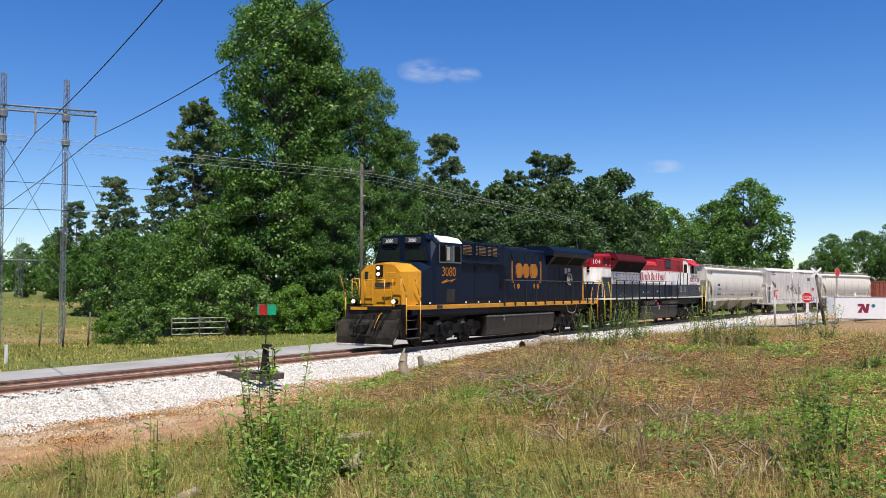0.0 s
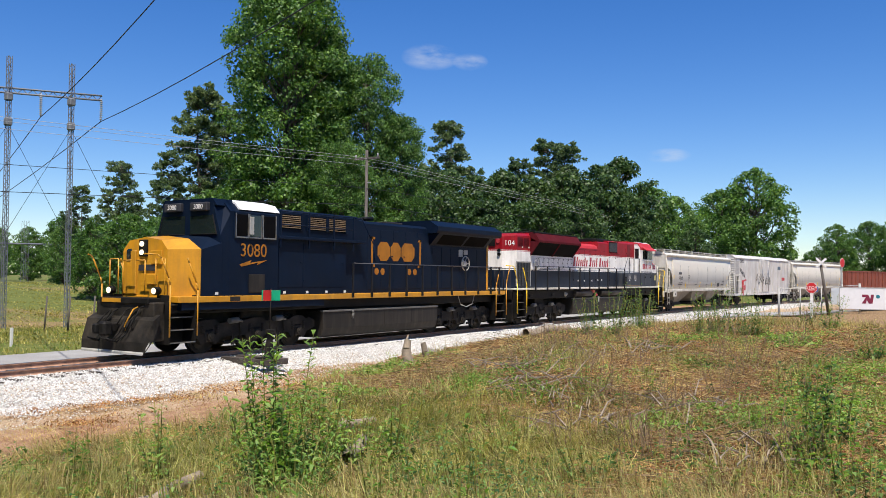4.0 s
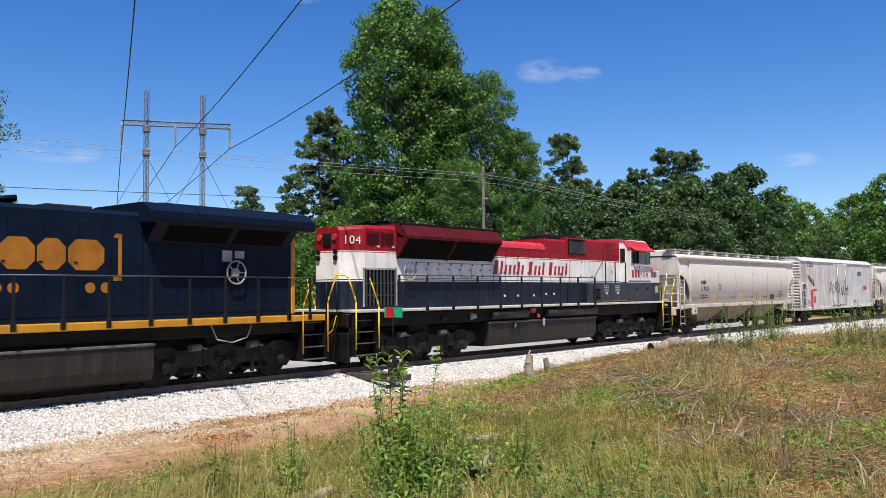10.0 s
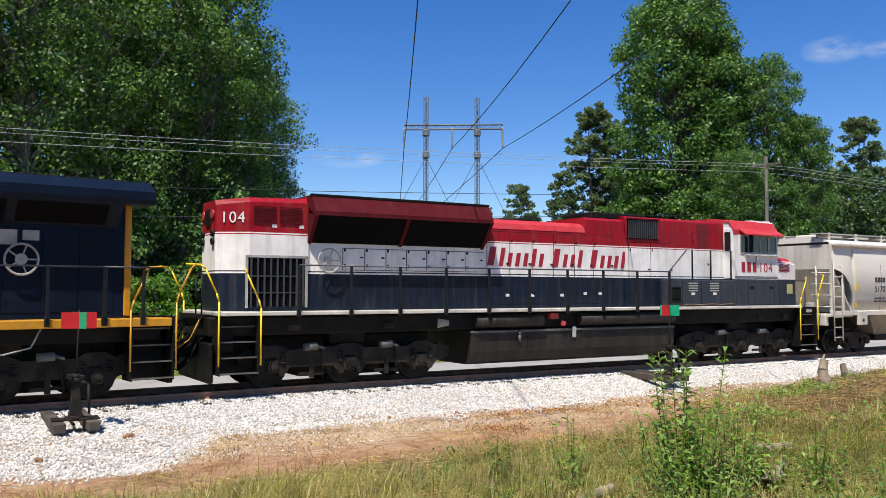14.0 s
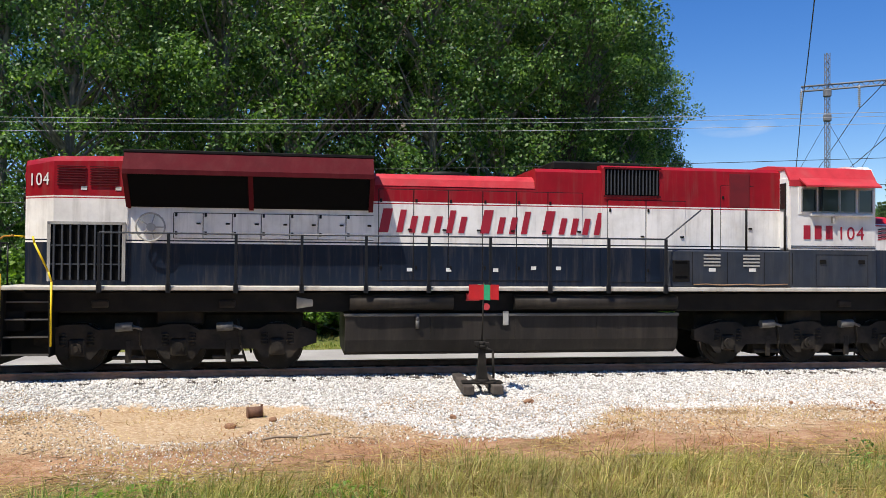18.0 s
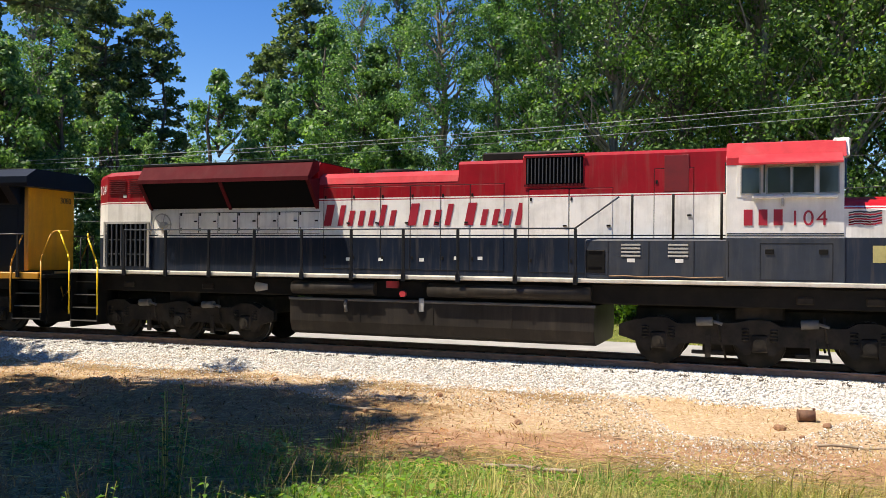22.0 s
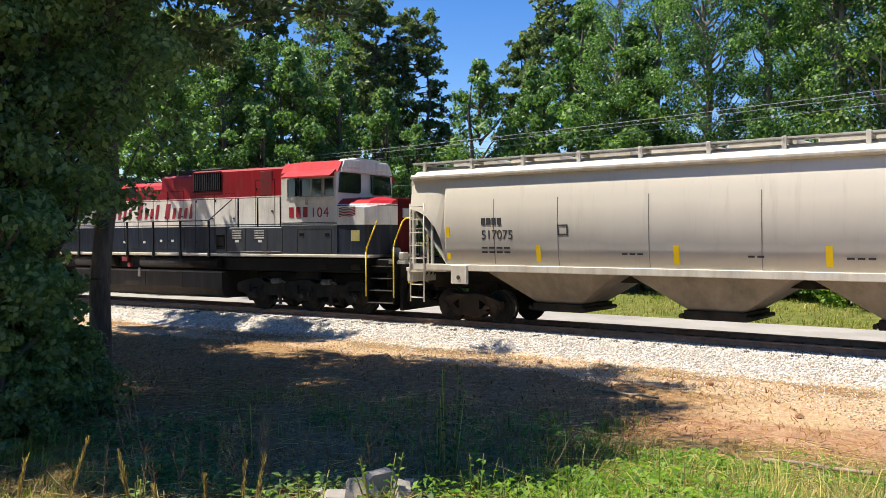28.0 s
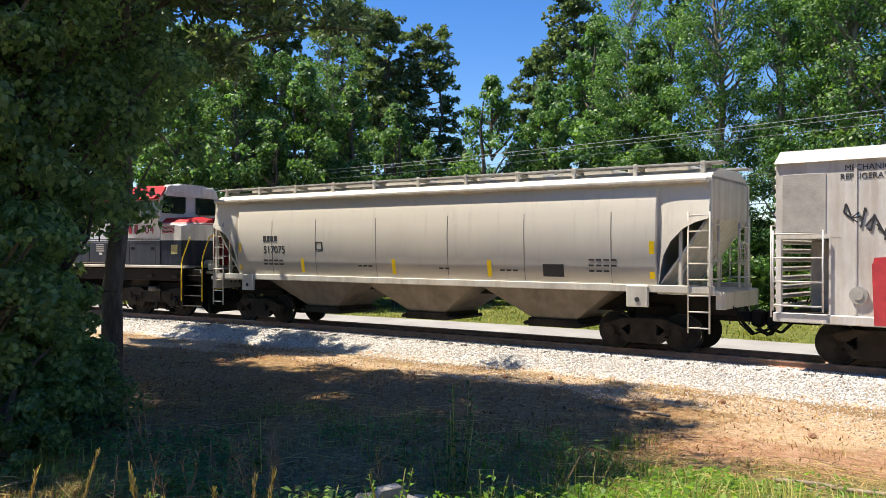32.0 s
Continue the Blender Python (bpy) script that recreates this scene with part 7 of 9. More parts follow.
def gondola_car(u):
    v = vehicle("gondola_car", u, 5.6, "oxide brown open gondola car", "gondola car")
    H = 8.4
    for side in (-1, 1):
        y = side * 1.55
        part("side", Shape().box(-H, H, min(y, y - side * .08), max(y, y - side * .08), 1.1, 3.5, .02), RUSTCAR, v)
        part("top_chord", Shape().box(-H, H, min(y - side * .1, y + side * .06), max(y - side * .1, y + side * .06), 3.46, 3.6, .02), RUSTCAR, v)
        for k in range(13):
            x = -H + .3 + k * (2 * H - .6) / 12
            part("side_post", Shape().box(x - .07, x + .07, min(y, y + side * .09), max(y, y + side * .09), 1.05, 3.5, .02), RUSTCAR, v)
    for e in (-1, 1):
        part("end", Shape().box(min(e * H, e * (H - .1)), max(e * H, e * (H - .1)), -1.5, 1.5, 1.1, 3.55, .02), RUSTCAR, v)
        car_truck(v, e * (H - 1.9))
        coupler(v, e * (H + .45), e)
    part("floor", Shape().box(-H, H, -1.5, 1.5, 1.0, 1.2), GEAR, v)
    return v


blue_locomotive()
hopper_car(13.15, True)
reefer_car(32.15)
hopper_car(51.0, False)
gondola_car(69.7)


# ---------------------------------------------------------------- the track
def railway():
    track = tagged(empty("railway_track"), "single track on white ballast with dark timber ties", "railway track", kind="structure")
    ss = [s for s in np.arange(-120, 150, 1.5)]
    for side in (-0.7525, 0.7525):
        for name, prof, mat in (("rail", [(-.07, -.17), (.07, -.17), (.07, -.155), (.012, -.135), (.009, -.05), (.034, -.035), (.034, -.006), (-.034, -.006), (-.034, -.035), (-.009, -.05), (-.012, -.135), (-.07, -.155)], RAIL_RUST),
                                ("rail_head", [(-.033, -.010), (.033, -.010), (.031, 0), (-.031, 0)], RAIL_TOP)):
            s = Shape()
            secs = []
            for q in ss:
                x, y, a = on_line(q, side)
                secs.append([(x - math.sin(a) * p, y + math.cos(a) * p, z) for p, z in prof])
            s.loft(secs)
            part(name, s, mat, track)
    return track


track = railway()


def motions():
    """Key the train along the line: each vehicle by its two bogies, each wheelset by the way it has rolled."""
    for v, u, base in MOVING:
        rows = []
        for k in range(0, 65):
            t = k / 2
            s = mark_at(t) + u
            xa, ya, _ = on_line(s - base)
            xb, yb, _ = on_line(s + base)
            rows.append((t, pose((xa + xb) / 2, (ya + yb) / 2, 0, 0, 0, math.degrees(math.atan2(yb - ya, xb - xa)))))
        walk(v, rows)
    for w, u, r in WHEELS:
        rows = [(t, pose(u, 0, r, 0, math.degrees((mark_at(t) - mark_at(0)) / r), 0)) for t in [k * 0.2 for k in range(161)]]
        walk(w, rows)
# ---------------------------------------------------------------- trees beside the eye
def spot(az, d):
    a = radians(az)
    return -math.sin(a) * d, math.cos(a) * d


def put(ob, x, y, turn=0.0, dz=0.0):
    ob.matrix_basis = Matrix.Translation((x, y, at_ground(x, y) + dz)) @ Matrix.Rotation(turn, 4, "Z")
    return ob


def near_trees():
    p = pine("pine_tree", 31, 15.0, 12.4, 6.2, 56000, 0.17, lumps=120, tuft=0.048, lean=(-.3, .5))
    tagged(put(p, -16.7, 6.9), "tall pine beside the track with low spreading limbs", "tree")
    # pines mostly out of view, added for the shade they cast
    for k, (x, y) in enumerate(((-23.5, 4.5), (-20.0, -2.0), (-28.0, 9.0), (-27.0, 0.0))):
        p = pine("pine_tree", 32 + k, 16.0, 10.0, 5.0, 12000, 0.34, lumps=60)
        tagged(put(p, x, y), "tall pine added beside the clearing to cast shade", "tree")
    # third and last two: crowns out of view, placed to shade the clearing
    for (x, y, tall, wide, low, seed, size, n) in ((*spot(78.0, 13.2), 10.0, 4.4, .6, 33, 0.088, 42000), (*spot(71.8, 14.8), 7.2, 5.6, 2.9, 34, 0.088, 24000), (-17.2, -3.0, 10.0, 6.4, .5, 35, 0.18, 10000), (*spot(75.0, 24), 10.0, 6.0, 1.0, 36, 0.15, 16000), (*spot(73.0, 15.0), 15.0, 9.0, 7.0, 45, 0.13, 24000), (-12.3, 3.0, 14.0, 5.8, 7.4, 38, 0.15, 30000)):
        t = broadleaf("sweetgum_tree", seed, tall, wide, low, n, size, woods_form, leaf=LEAF_SHADE, lumps=190, ragged=.4, tuft=.62)
        tagged(put(t, x, y), "shaded broadleaf tree with dark green lobed leaves", "tree")
    for k, (x, y, h) in enumerate(((*spot(74.6, 12.2), 3.2), (*spot(72.2, 13.4), 2.4), (*spot(70.8, 14.6), 1.6), (*spot(73.6, 11.6), 1.2), (-12.0, 3.3, 1.1), (-14.4, 5.2, 1.3), (-11.4, 3.6, .8), (-13.0, 4.9, 1.0))):
        b = broadleaf("undergrowth_bush", 40 + k, h, h * (1.6 if h < 1.7 else .95), 0.05, 6000 if h < 1.7 else 14000, 0.06 if h < 1.7 else .075, bush_form if h < 1.7 else woods_form, leaf=LEAF_SHADE, lumps=60 if h < 1.7 else 120, tuft=.7)
        tagged(put(b, x, y), "dark green undergrowth bush in shade", "bush")


near_trees()


# ---------------------------------------------------------------- pylons, poles and wires
def lattice_mast(parent, x, y, z0, z1, w, name="mast"):
    s = Shape()
    c = [(x - w / 2, y - w / 2), (x + w / 2, y - w / 2), (x + w / 2, y + w / 2), (x - w / 2, y + w / 2)]
    for a, b in c:
        s.rod((a, b, z0), (a, b, z1), 0.021, 4)
    n = int((z1 - z0) / (w * 1.15))
    for k in range(n):
        za, zb = z0 + (z1 - z0) * k / n, z0 + (z1 - z0) * (k + 1) / n
        for j in range(4):
            p, q = c[j], c[(j + 1) % 4]
            if (k + j) % 2:
                p, q = q, p
            s.rod((*p, za), (*q, zb), 0.011, 4)
    part(name, s, LATTICE, parent)


def pylon(d, z0, scale, label, offset=0.0):
    """A guyed two-mast pylon with a level arm and hanging insulators."""
    t = tagged(empty("transmission_pylon"), label, "pylon")
    H = lambda tan: 2.4 + 50 * tan
    m1, m2 = spot(-30.05, 50), spot(-33.5, 50)
    a1, a2 = spot(-28.57, 50.2), spot(-35.25, 50)
    for m, top in ((m1, 0.2270), (m2, 0.2258)):
        lattice_mast(t, m[0], m[1], at_ground(*m) - 0.2, H(top), 0.19)
        for zt in (0.1577, 0.184):
            part("mast_joint", Shape().box(m[0] - .17, m[0] + .17, m[1] - .17, m[1] + .17, H(zt) - .2, H(zt) + .2, .05), LATTICE, t)
    s = Shape()
    za = H(0.1905)
    for dz in (-0.1, 0.16):
        s.rod((*a1, za + dz), (*a2, za + dz), 0.05, 6)
    for k in range(24):
        f, g = k / 24, (k + 1) / 24
        p = Vector((*a1, za)).lerp(Vector((*a2, za)), f)
        q = Vector((*a1, za)).lerp(Vector((*a2, za)), g)
        s.rod((p.x, p.y, za - .1 if k % 2 else za + .16), (q.x, q.y, za + .16 if k % 2 else za - .1), 0.022, 4)
    part("cross_arm", s, LATTICE, t)
    ends = []
    for az in (-28.57, -31.8, -35.2):
        x, y = spot(az, 50)
        for k in range(10):
            part("insulator_disc", Shape().disc((x, y, za - .18 - k * .105), "z", .075, .05, 10), GREYP, t)
        part("insulator_rod", Shape().rod((x, y, za), (x, y, za - 1.25), .025, 6), GREYP, t)
        ends.append((x, y, za - 1.25))
    for m in (m1, m2):
        for dx, dy in ((5.5, -1.5), (-5.0, 2.5)):
            g = (m[0] + dx, m[1] + dy)
            part("guy_wire", Shape().rod((*m, H(0.155)), (*g, at_ground(*g)), 0.012, 5), WIRE, t)
    return ends


ends = pylon(50, 0, 1, "galvanised lattice pylon with two masts and insulators")


def cable(name, pts, r, material, label):
    c = Shape()
    ring = [(math.cos(k * math.pi / 3) * r, math.sin(k * math.pi / 3) * r) for k in range(6)]
    secs = []
    for k, p in enumerate(pts):
        d = (Vector(pts[min(k + 1, len(pts) - 1)]) - Vector(pts[max(k - 1, 0)])).normalized()
        side = d.cross(Vector((0, 0, 1))).normalized()
        up = side.cross(d)
        secs.append([tuple(Vector(p) + side * a + up * b) for a, b in ring])
    c.loft(secs)
    return tagged(part(name, c, material), label, "cable")


for k, (e, tops) in enumerate(zip(ends, ((-29.48, 0.3406), (-40.04, 0.3440), (-49.94, 0.3366)))):
    x1, y1 = spot(tops[0], 26.4)
    d = Vector((x1 - e[0], y1 - e[1]))
    z1 = 2.4 + 26.4 * tops[1]
    a = (z1 - e[2]) / d.length
    pts = [(e[0] + d.x * f, e[1] + d.y * f, e[2] + (z1 - e[2]) * f + 0.9 * f * (f - 1)) for f in np.linspace(0, 4.0, 25)]
    cable("transmission_cable", pts, 0.021, WIRE, "black high-voltage cable sagging from the pylon")
    back_pts = [(e[0] - d.x * f * 1.0, e[1] - d.y * f, e[2] - 2.3 * f + 0.35 * f * f) for f in np.linspace(0, 3.2, 12)]
    cable("transmission_cable", back_pts, 0.024, WIRE, "black high-voltage cable leading off over the field")
far = tagged(empty("transmission_pylon"), "distant lattice pylon above the field", "pylon")
fx, fy = spot(-31.0, 140)
lattice_mast(far, fx, fy, at_ground(fx, fy) - .5, 10.1, 0.7)
fx2, fy2 = spot(-29.5, 140)
lattice_mast(far, fx2, fy2, at_ground(fx2, fy2) - .5, 10.1, 0.7)
part("cross_arm", Shape().rod((*spot(-28.5, 140), 6.7), (*spot(-32.6, 140), 6.7), .12, 6), LATTICE, far)


def wire_height(s):
    q = s + 14
    return 7.36 + 0.04 * q + 0.00024 * q * q if s <= 26 else 9.35 - 0.03 * (s - 26) + 0.00035 * (s - 26) ** 2


for dz, dl, r, mat in ((0.0, 0.0, .010, WIRE_PALE), (-.14, .08, .008, WIRE_PALE), (-.42, .1, .009, WIRE_PALE), (-1.75, -.05, .012, WIRE), (-2.75, 0.1, .014, WIRE)):
    pts = []
    for s in np.arange(-100, 112, 4.0):
        x, y, _ = on_line(s if s < 50 else 50, 9.5 + dl)
        if s >= 50:
            x, y = 64 + (s - 50), 30.75 + dl + (s - 50) * 0.12
        pts.append((x, y, wire_height(s) + dz))
    cable("power_line", pts, r, mat, "overhead power line along the road")


def utility_pole(x, y, top, label):
    t = tagged(empty("utility_pole"), label, "pole")
    z0 = at_ground(x, y)
    part("shaft", Shape().rod((x, y, z0 - .4), (x, y, top), .115, 12, .085), POLEWOOD, t)
    part("cross_arm", Shape().box(x - .06, x + .06, y - .9, y + .9, top - .55, top - .43, .01), POLEWOOD, t)
    for k in (-.8, 0, .8):
        part("insulator", Shape().rod((x, y + k, top - .43), (x, y + k, top - .22), .06, 8, .04), GREYP, t)
    part("insulator_bracket", Shape().rod((x, y, top - 1.9), (x, y - .3, top - 1.9), .03, 6), GREYP, t)


utility_pole(39.4, 30.8, 9.75, "weathered grey wooden utility pole with a cross arm")
x, y, _ = on_line(-76, 9.6)
utility_pole(x, y, 6.4, "weathered grey wooden utility pole")
utility_pole(118, 38.4, 10.2, "weathered grey wooden utility pole")


# ---------------------------------------------------------------- beside the track
def switch_stand(x, y, turn, label, swing=16):
    t = tagged(put(empty("switch_stand"), x, y, turn), label, "switch stand")
    t.location.z = -0.2
    for k, dx in enumerate((-.32, .28)):
        part("headblock", Shape().box(dx - .11, dx + .11, -.45 + .05 * k, 1.6, -.05, .13, .015), TIE, t, "dark headblock timber")
    part("base_plate", Shape().box(-.42, .42, -.14, .16, .13, .17, .01), GEAR, t)
    s = Shape()
    s.loft([[(a * .12, b * .11, .17) for a, b in ((-1, -1), (1, -1), (1, 1), (-1, 1))], [(a * .08, b * .08, .5) for a, b in ((-1, -1), (1, -1), (1, 1), (-1, 1))], [(a * .06, b * .06, .84) for a, b in ((-1, -1), (1, -1), (1, 1), (-1, 1))]])
    part("pedestal", s, GEAR, t)
    part("foot_ring", Shape().disc((0, 0, .17), "z", .15, .1, 12), GEAR, t)
    part("housing", Shape().disc((0, 0, .88), "z", .11, .07, 14).disc((0, 0, .94), "z", .08, .1, 10), GEAR, t)
    part("lever", Shape().pipe([(.08, -.14, .86), (.2, -.16, .8), (.22, -.16, .25)], .025, 8), GEAR, t, "iron throw lever")
    part("lug", Shape().box(-.16, -.08, -.14, .02, .9, .99, .01), GEAR, t)
    part("lug", Shape().box(.05, .14, -.12, .0, .9, .97, .01), GEAR, t)
    part("mast", Shape().rod((0, 0, .9), (.03, 0, 2.2), .016, 8), GEAR, t)
    r = Shape()
    r.box(-.31, .31, -.004, .004, -.155, .155, .001)
    v = part("target", r, TARGET_R, t, "red enamel target")
    v.location, v.rotation_euler = (.03, -.012, 2.0), (0, 0, radians(-4))
    r = Shape()
    r.box(-.004, .004, -.31, .31, -.155, .155, .001)
    v = part("target", r, TARGET_G, t, "green enamel target")
    v.location, v.rotation_euler = (.03, -.002, 2.0), (0, 0, radians(swing))
    part("connecting_rod", Shape().rod((0, .1, .02), (0, 2.6, .02), .025, 6), GEAR, t)
    return t


switch_stand(18.86, 18.3, 0.0, "iron switch stand with red and green targets beside the track")
switch_stand(2.65, 17.75, 0.0, "iron switch stand with red and green targets beside the track", 16)


def rock(name, x, y, size, seed, material, label, flat=.6, dz=0.0):
    r = np.random.default_rng(seed)
    s = Shape()
    rings = []
    for j in range(5):
        e = -1.2 + j * .6
        rings.append([(math.cos(a) * math.cos(e) * size * (1 + r.normal() * .16), math.sin(a) * math.cos(e) * size * .75 * (1 + r.normal() * .16), math.sin(e) * size * flat * (1 + r.normal() * .1)) for a in np.linspace(0, 2 * math.pi, 9)[:-1]])
    s.loft(rings)
    ob = part(name, s, material)
    return tagged(put(ob, x, y, seed, dz + size * flat * .5), label, "rock")


STONE = plain("grey field stone", (.34, .31, .27), .9, vary=.35, scale=5, bump=.6)
CLOD = plain("reddish clay clod", (.30, .16, .09), .95, vary=.3, scale=6, bump=.6)
for k, (x, y, sz) in enumerate(((21.5, 14.3, .3), (26.5, 13.6, .42), (27.6, 13.4, .5), (11.0, 9.0, .12), (19.6, 13.8, .34), (-4.6, 3.2, .2), (-4.2, 3.5, .17), (-3.7, 3.4, .18), (-5.1, 4.6, .15))):
    rock("field_stone", x, y, sz, 50 + k, STONE if k != 4 else CLOD, "weathered grey stone lying in the weeds")
for k in range(16):
    r = random.Random(k)
    x, y, _ = on_line(r.uniform(-32, 2), r.uniform(-6.5, -3.3))
    rock("clay_clod", x, y, r.uniform(.05, .11), 80 + k, CLOD, "small reddish clod on the clay")
for k, (az, d, sz) in enumerate(((51.6, 7.7, .22), (50.2, 7.8, .26), (49.0, 7.6, .17), (52.9, 7.4, .19), (48.2, 7.9, .14), (53.9, 7.9, .12))):
    t = part("stone_slab", Shape().prism([(-sz, 0), (-sz * .55, sz * .75), (sz * .2, sz * .95), (sz * .9, sz * .4), (sz * .7, -sz * .2), (-sz * .3, -sz * .3)], -sz * .3, sz * .3, "y"), STONE)
    put(t, *spot(az, d), k * 1.3, .04)
    t.rotation_euler = (.35 * (k % 3 - 1), .2 * (k % 2), k * 1.3)
    tagged(t, "broken grey stone slab lying in the shade", "rock")
can = tagged(empty("rusty_can"), "rusty steel drum lying on the clay", "drum")
put(can, -1.79, 16.54, .3, .10)
can.scale = (.75, .75, .75)
CAN = plain("rusty drum steel", (.17, .085, .05), .8, vary=.4, scale=6, bump=.4)
part("shell", Shape().rod((-.19, 0, 0), (.17, .02, 0), .135, 16), CAN, can)
part("rim", Shape().disc((.17, .02, 0), "x", .145, .02, 16).box(.13, .19, -.02, .02, .13, .19, .01), CAN, can)
part("rim", Shape().disc((-.19, 0, 0), "x", .145, .02, 16), CAN, can)
stump = tagged(empty("tree_stump"), "jagged grey broken stump at the weeds' edge", "stump")
put(stump, 18.4, 13.0)
s = Shape()
limb(s, (0, 0, -.1), (.16, .05, .72), .17, .09, np.random.default_rng(3), .05, 9, 4)
limb(s, (.05, .1, .4), (.25, .1, .85), .08, .02, np.random.default_rng(4), .05, 7, 2)
part("trunk", s, DEADWOOD, stump)
s = Shape()
limb(s, (.1, 0, .05), (.7, .1, .1), .12, .06, np.random.default_rng(5), .1, 7, 3)
limb(s, (-.1, 0, .05), (-.4, -.3, .0), .09, .04, np.random.default_rng(6), .1, 7, 3)
part("roots", s, DEADWOOD, stump)
stump2 = tagged(empty("tree_stump"), "short grey root stump", "stump")
put(stump2, 19.9, 13.3)
s = Shape()
limb(s, (0, 0, -.1), (-.18, .05, .5), .13, .07, np.random.default_rng(7), .06, 8, 3)
part("trunk", s, DEADWOOD, stump2)


def log(x, y, length, r, turn, label, tilt=.04, dz=0.0, seed=1):
    s = Shape()
    limb(s, (-length / 2, 0, r * .8 + dz), (length / 2, 0, r * .8 + tilt * length + dz), r, r * .8, np.random.default_rng(seed), .03, 9, 5)
    ob = part("fallen_log", s, DEADWOOD)
    return tagged(put(ob, x, y, turn), label, "log")


log(6.6, 7.9, 1.6, .085, radians(20), "weathered grey log lying in the grass", seed=11, dz=.05)
log(9.1, 7.2, 1.1, .095, radians(28), "weathered grey log lying in the grass", seed=12, dz=.06)
log(10.6, 8.4, .7, .085, radians(-15), "weathered grey log lying in the grass", seed=13, dz=.05)
log(26.8, 13.0, 2.4, .16, radians(-12), "pale grey log beside the ballast", seed=14)
log(-4.3, 10.0, 1.2, .03, radians(8), "thin dead branch on the clay", seed=15)
log(-.9, 14.6, 1.1, .022, radians(12), "thin dead branch on the clay", seed=16)
log(-9.2, 13.5, 1.6, .025, radians(-10), "thin dead branch on the clay", seed=17)
log(4.4, 12.4, .8, .03, radians(-8), "thin dead branch on the clay", seed=18)
log(-5.4, 8.3, 1.2, .02, radians(-20), "thin dead branch on the clay", seed=19)
PALEBOARD = plain("bleached board", (.62, .58, .52), .85, vary=.25, scale=5, bump=.3)
for k in range(5):
    s = Shape()
    s.box(-.8, .8, -.07, .07, 0, .045, .006)
    b = part("plank", s, PALEBOARD)
    tagged(put(b, 33.0 + .1 * k, 15.9 + .12 * k, radians(35 + 14 * (k % 3))), "bleached scrap plank in a small heap", "plank", group="heap of planks")
    b.location.z += .05 + .07 * k
    b.rotation_euler.y = radians(-12 + 4 * k)


# ---------------------------------------------------------------- at the crossing
def chain_fence():
    f = tagged(empty("chain_link_fence"), "galvanised chain-link fence with pipe posts", "fence")
    pts = [(70.5, 14.2), (72.0, 12.9), (73.6, 11.6), (75.2, 10.3), (76.6, 9.2)]
    for k, (x, y) in enumerate(pts):
        z = at_ground(x, y)
        part("post", Shape().rod((x, y, z - .2), (x, y, z + 2.35), .05 if k not in (0, 4) else .09, 8), GREYP, f)
    for (x0, y0), (x1, y1) in zip(pts, pts[1:]):
        z0, z1 = at_ground(x0, y0), at_ground(x1, y1)
        for h in (.15, 2.2):
            part("rail", Shape().rod((x0, y0, z0 + h), (x1, y1, z1 + h), .03, 6), GREYP, f)
        s = Shape()
        n = 14
        for k in range(n):
            a, b = k / n, min(1, (k + 5) / n)
            for (p, q) in (((a, .15), (b, .15 + 2.05 * (b - a) * n / 5)), ((a, 2.2), (b, 2.2 - 2.05 * (b - a) * n / 5))):
                s.rod((x0 + (x1 - x0) * p[0], y0 + (y1 - y0) * p[0], z0 + p[1]), (x0 + (x1 - x0) * q[0], y0 + (y1 - y0) * q[0], z1 + q[1]), .007, 3, caps=False)
        part("mesh", s, GREYP, f, "woven steel mesh")
    return f


chain_fence()


def stop_sign(x, y, zc, r, turn, words=True, label="red octagonal stop sign on a white post"):
    t = tagged(empty("stop_sign"), label, "sign")
    t.matrix_basis = Matrix.Translation((x, y, 0)) @ Matrix.Rotation(turn, 4, "Z")
    z0 = at_ground(x, y)
    part("post", Shape().box(-.09, .09, -.05, .05, z0 - .2, zc - r * .8, .01), WHITE if words else GREYP, t)
    o = [(math.cos(a) * r, zc + math.sin(a) * r) for a in [math.pi / 8 + k * math.pi / 4 for k in range(8)]]
    part("border", Shape().prism(o, -.072, -.06, "y"), WHITE, t)
    o = [(math.cos(a) * r * .93, zc + math.sin(a) * r * .93) for a in [math.pi / 8 + k * math.pi / 4 for k in range(8)]]
    part("plate", Shape().prism(o, -.08, -.07, "y"), TARGET_R, t)
    if words:
        writing("word", "STOP", r * .72, pose(0, -.086, zc - .08, 90, 0, 0), WHITE, t)
        part("bar", Shape().box(-r * .6, r * .6, -.086, -.08, zc - r * .42, zc - r * .3), WHITE, t)
    return t


stop_sign(79.2 * .86, 13.3 * .86, 1.82, .42, radians(-76))
stop_sign(80, 11.0, 3.9, .42, radians(-20), False, "red stop sign seen edge-on on a tall pole")
lean = tagged(empty("leaning_post"), "grey timber post leaning by the fence", "post")
part("shaft", Shape().rod((73.2, 11.0, at_ground(73.2, 11.0) - .1), (72.8, 11.6, 4.2), .13, 10, .1), POLEWOOD, lean)
blue = tagged(empty("blue_sign"), "small blue sign on a post", "sign")
put(blue, 71.6, 11.9)
part("plate", Shape().box(-.35, .35, -.03, .03, 1.95, 2.35, .01), plain("blue enamel", (.03, .10, .36), .5), blue)
part("post", Shape().rod((0, .05, -.1), (0, .05, 2.0), .03, 8), GREYP, blue)
blue.rotation_euler.z = radians(-80)
board = tagged(empty("sign_board"), "white sign board with a dark red emblem", "sign")
put(board, 74.0, 8.0, radians(-84))
part("panel", Shape().box(-2.3, 2.3, -.03, .03, .3, 1.95, .01), plain("white board", (.8, .8, .8), .5, vary=.06), board)
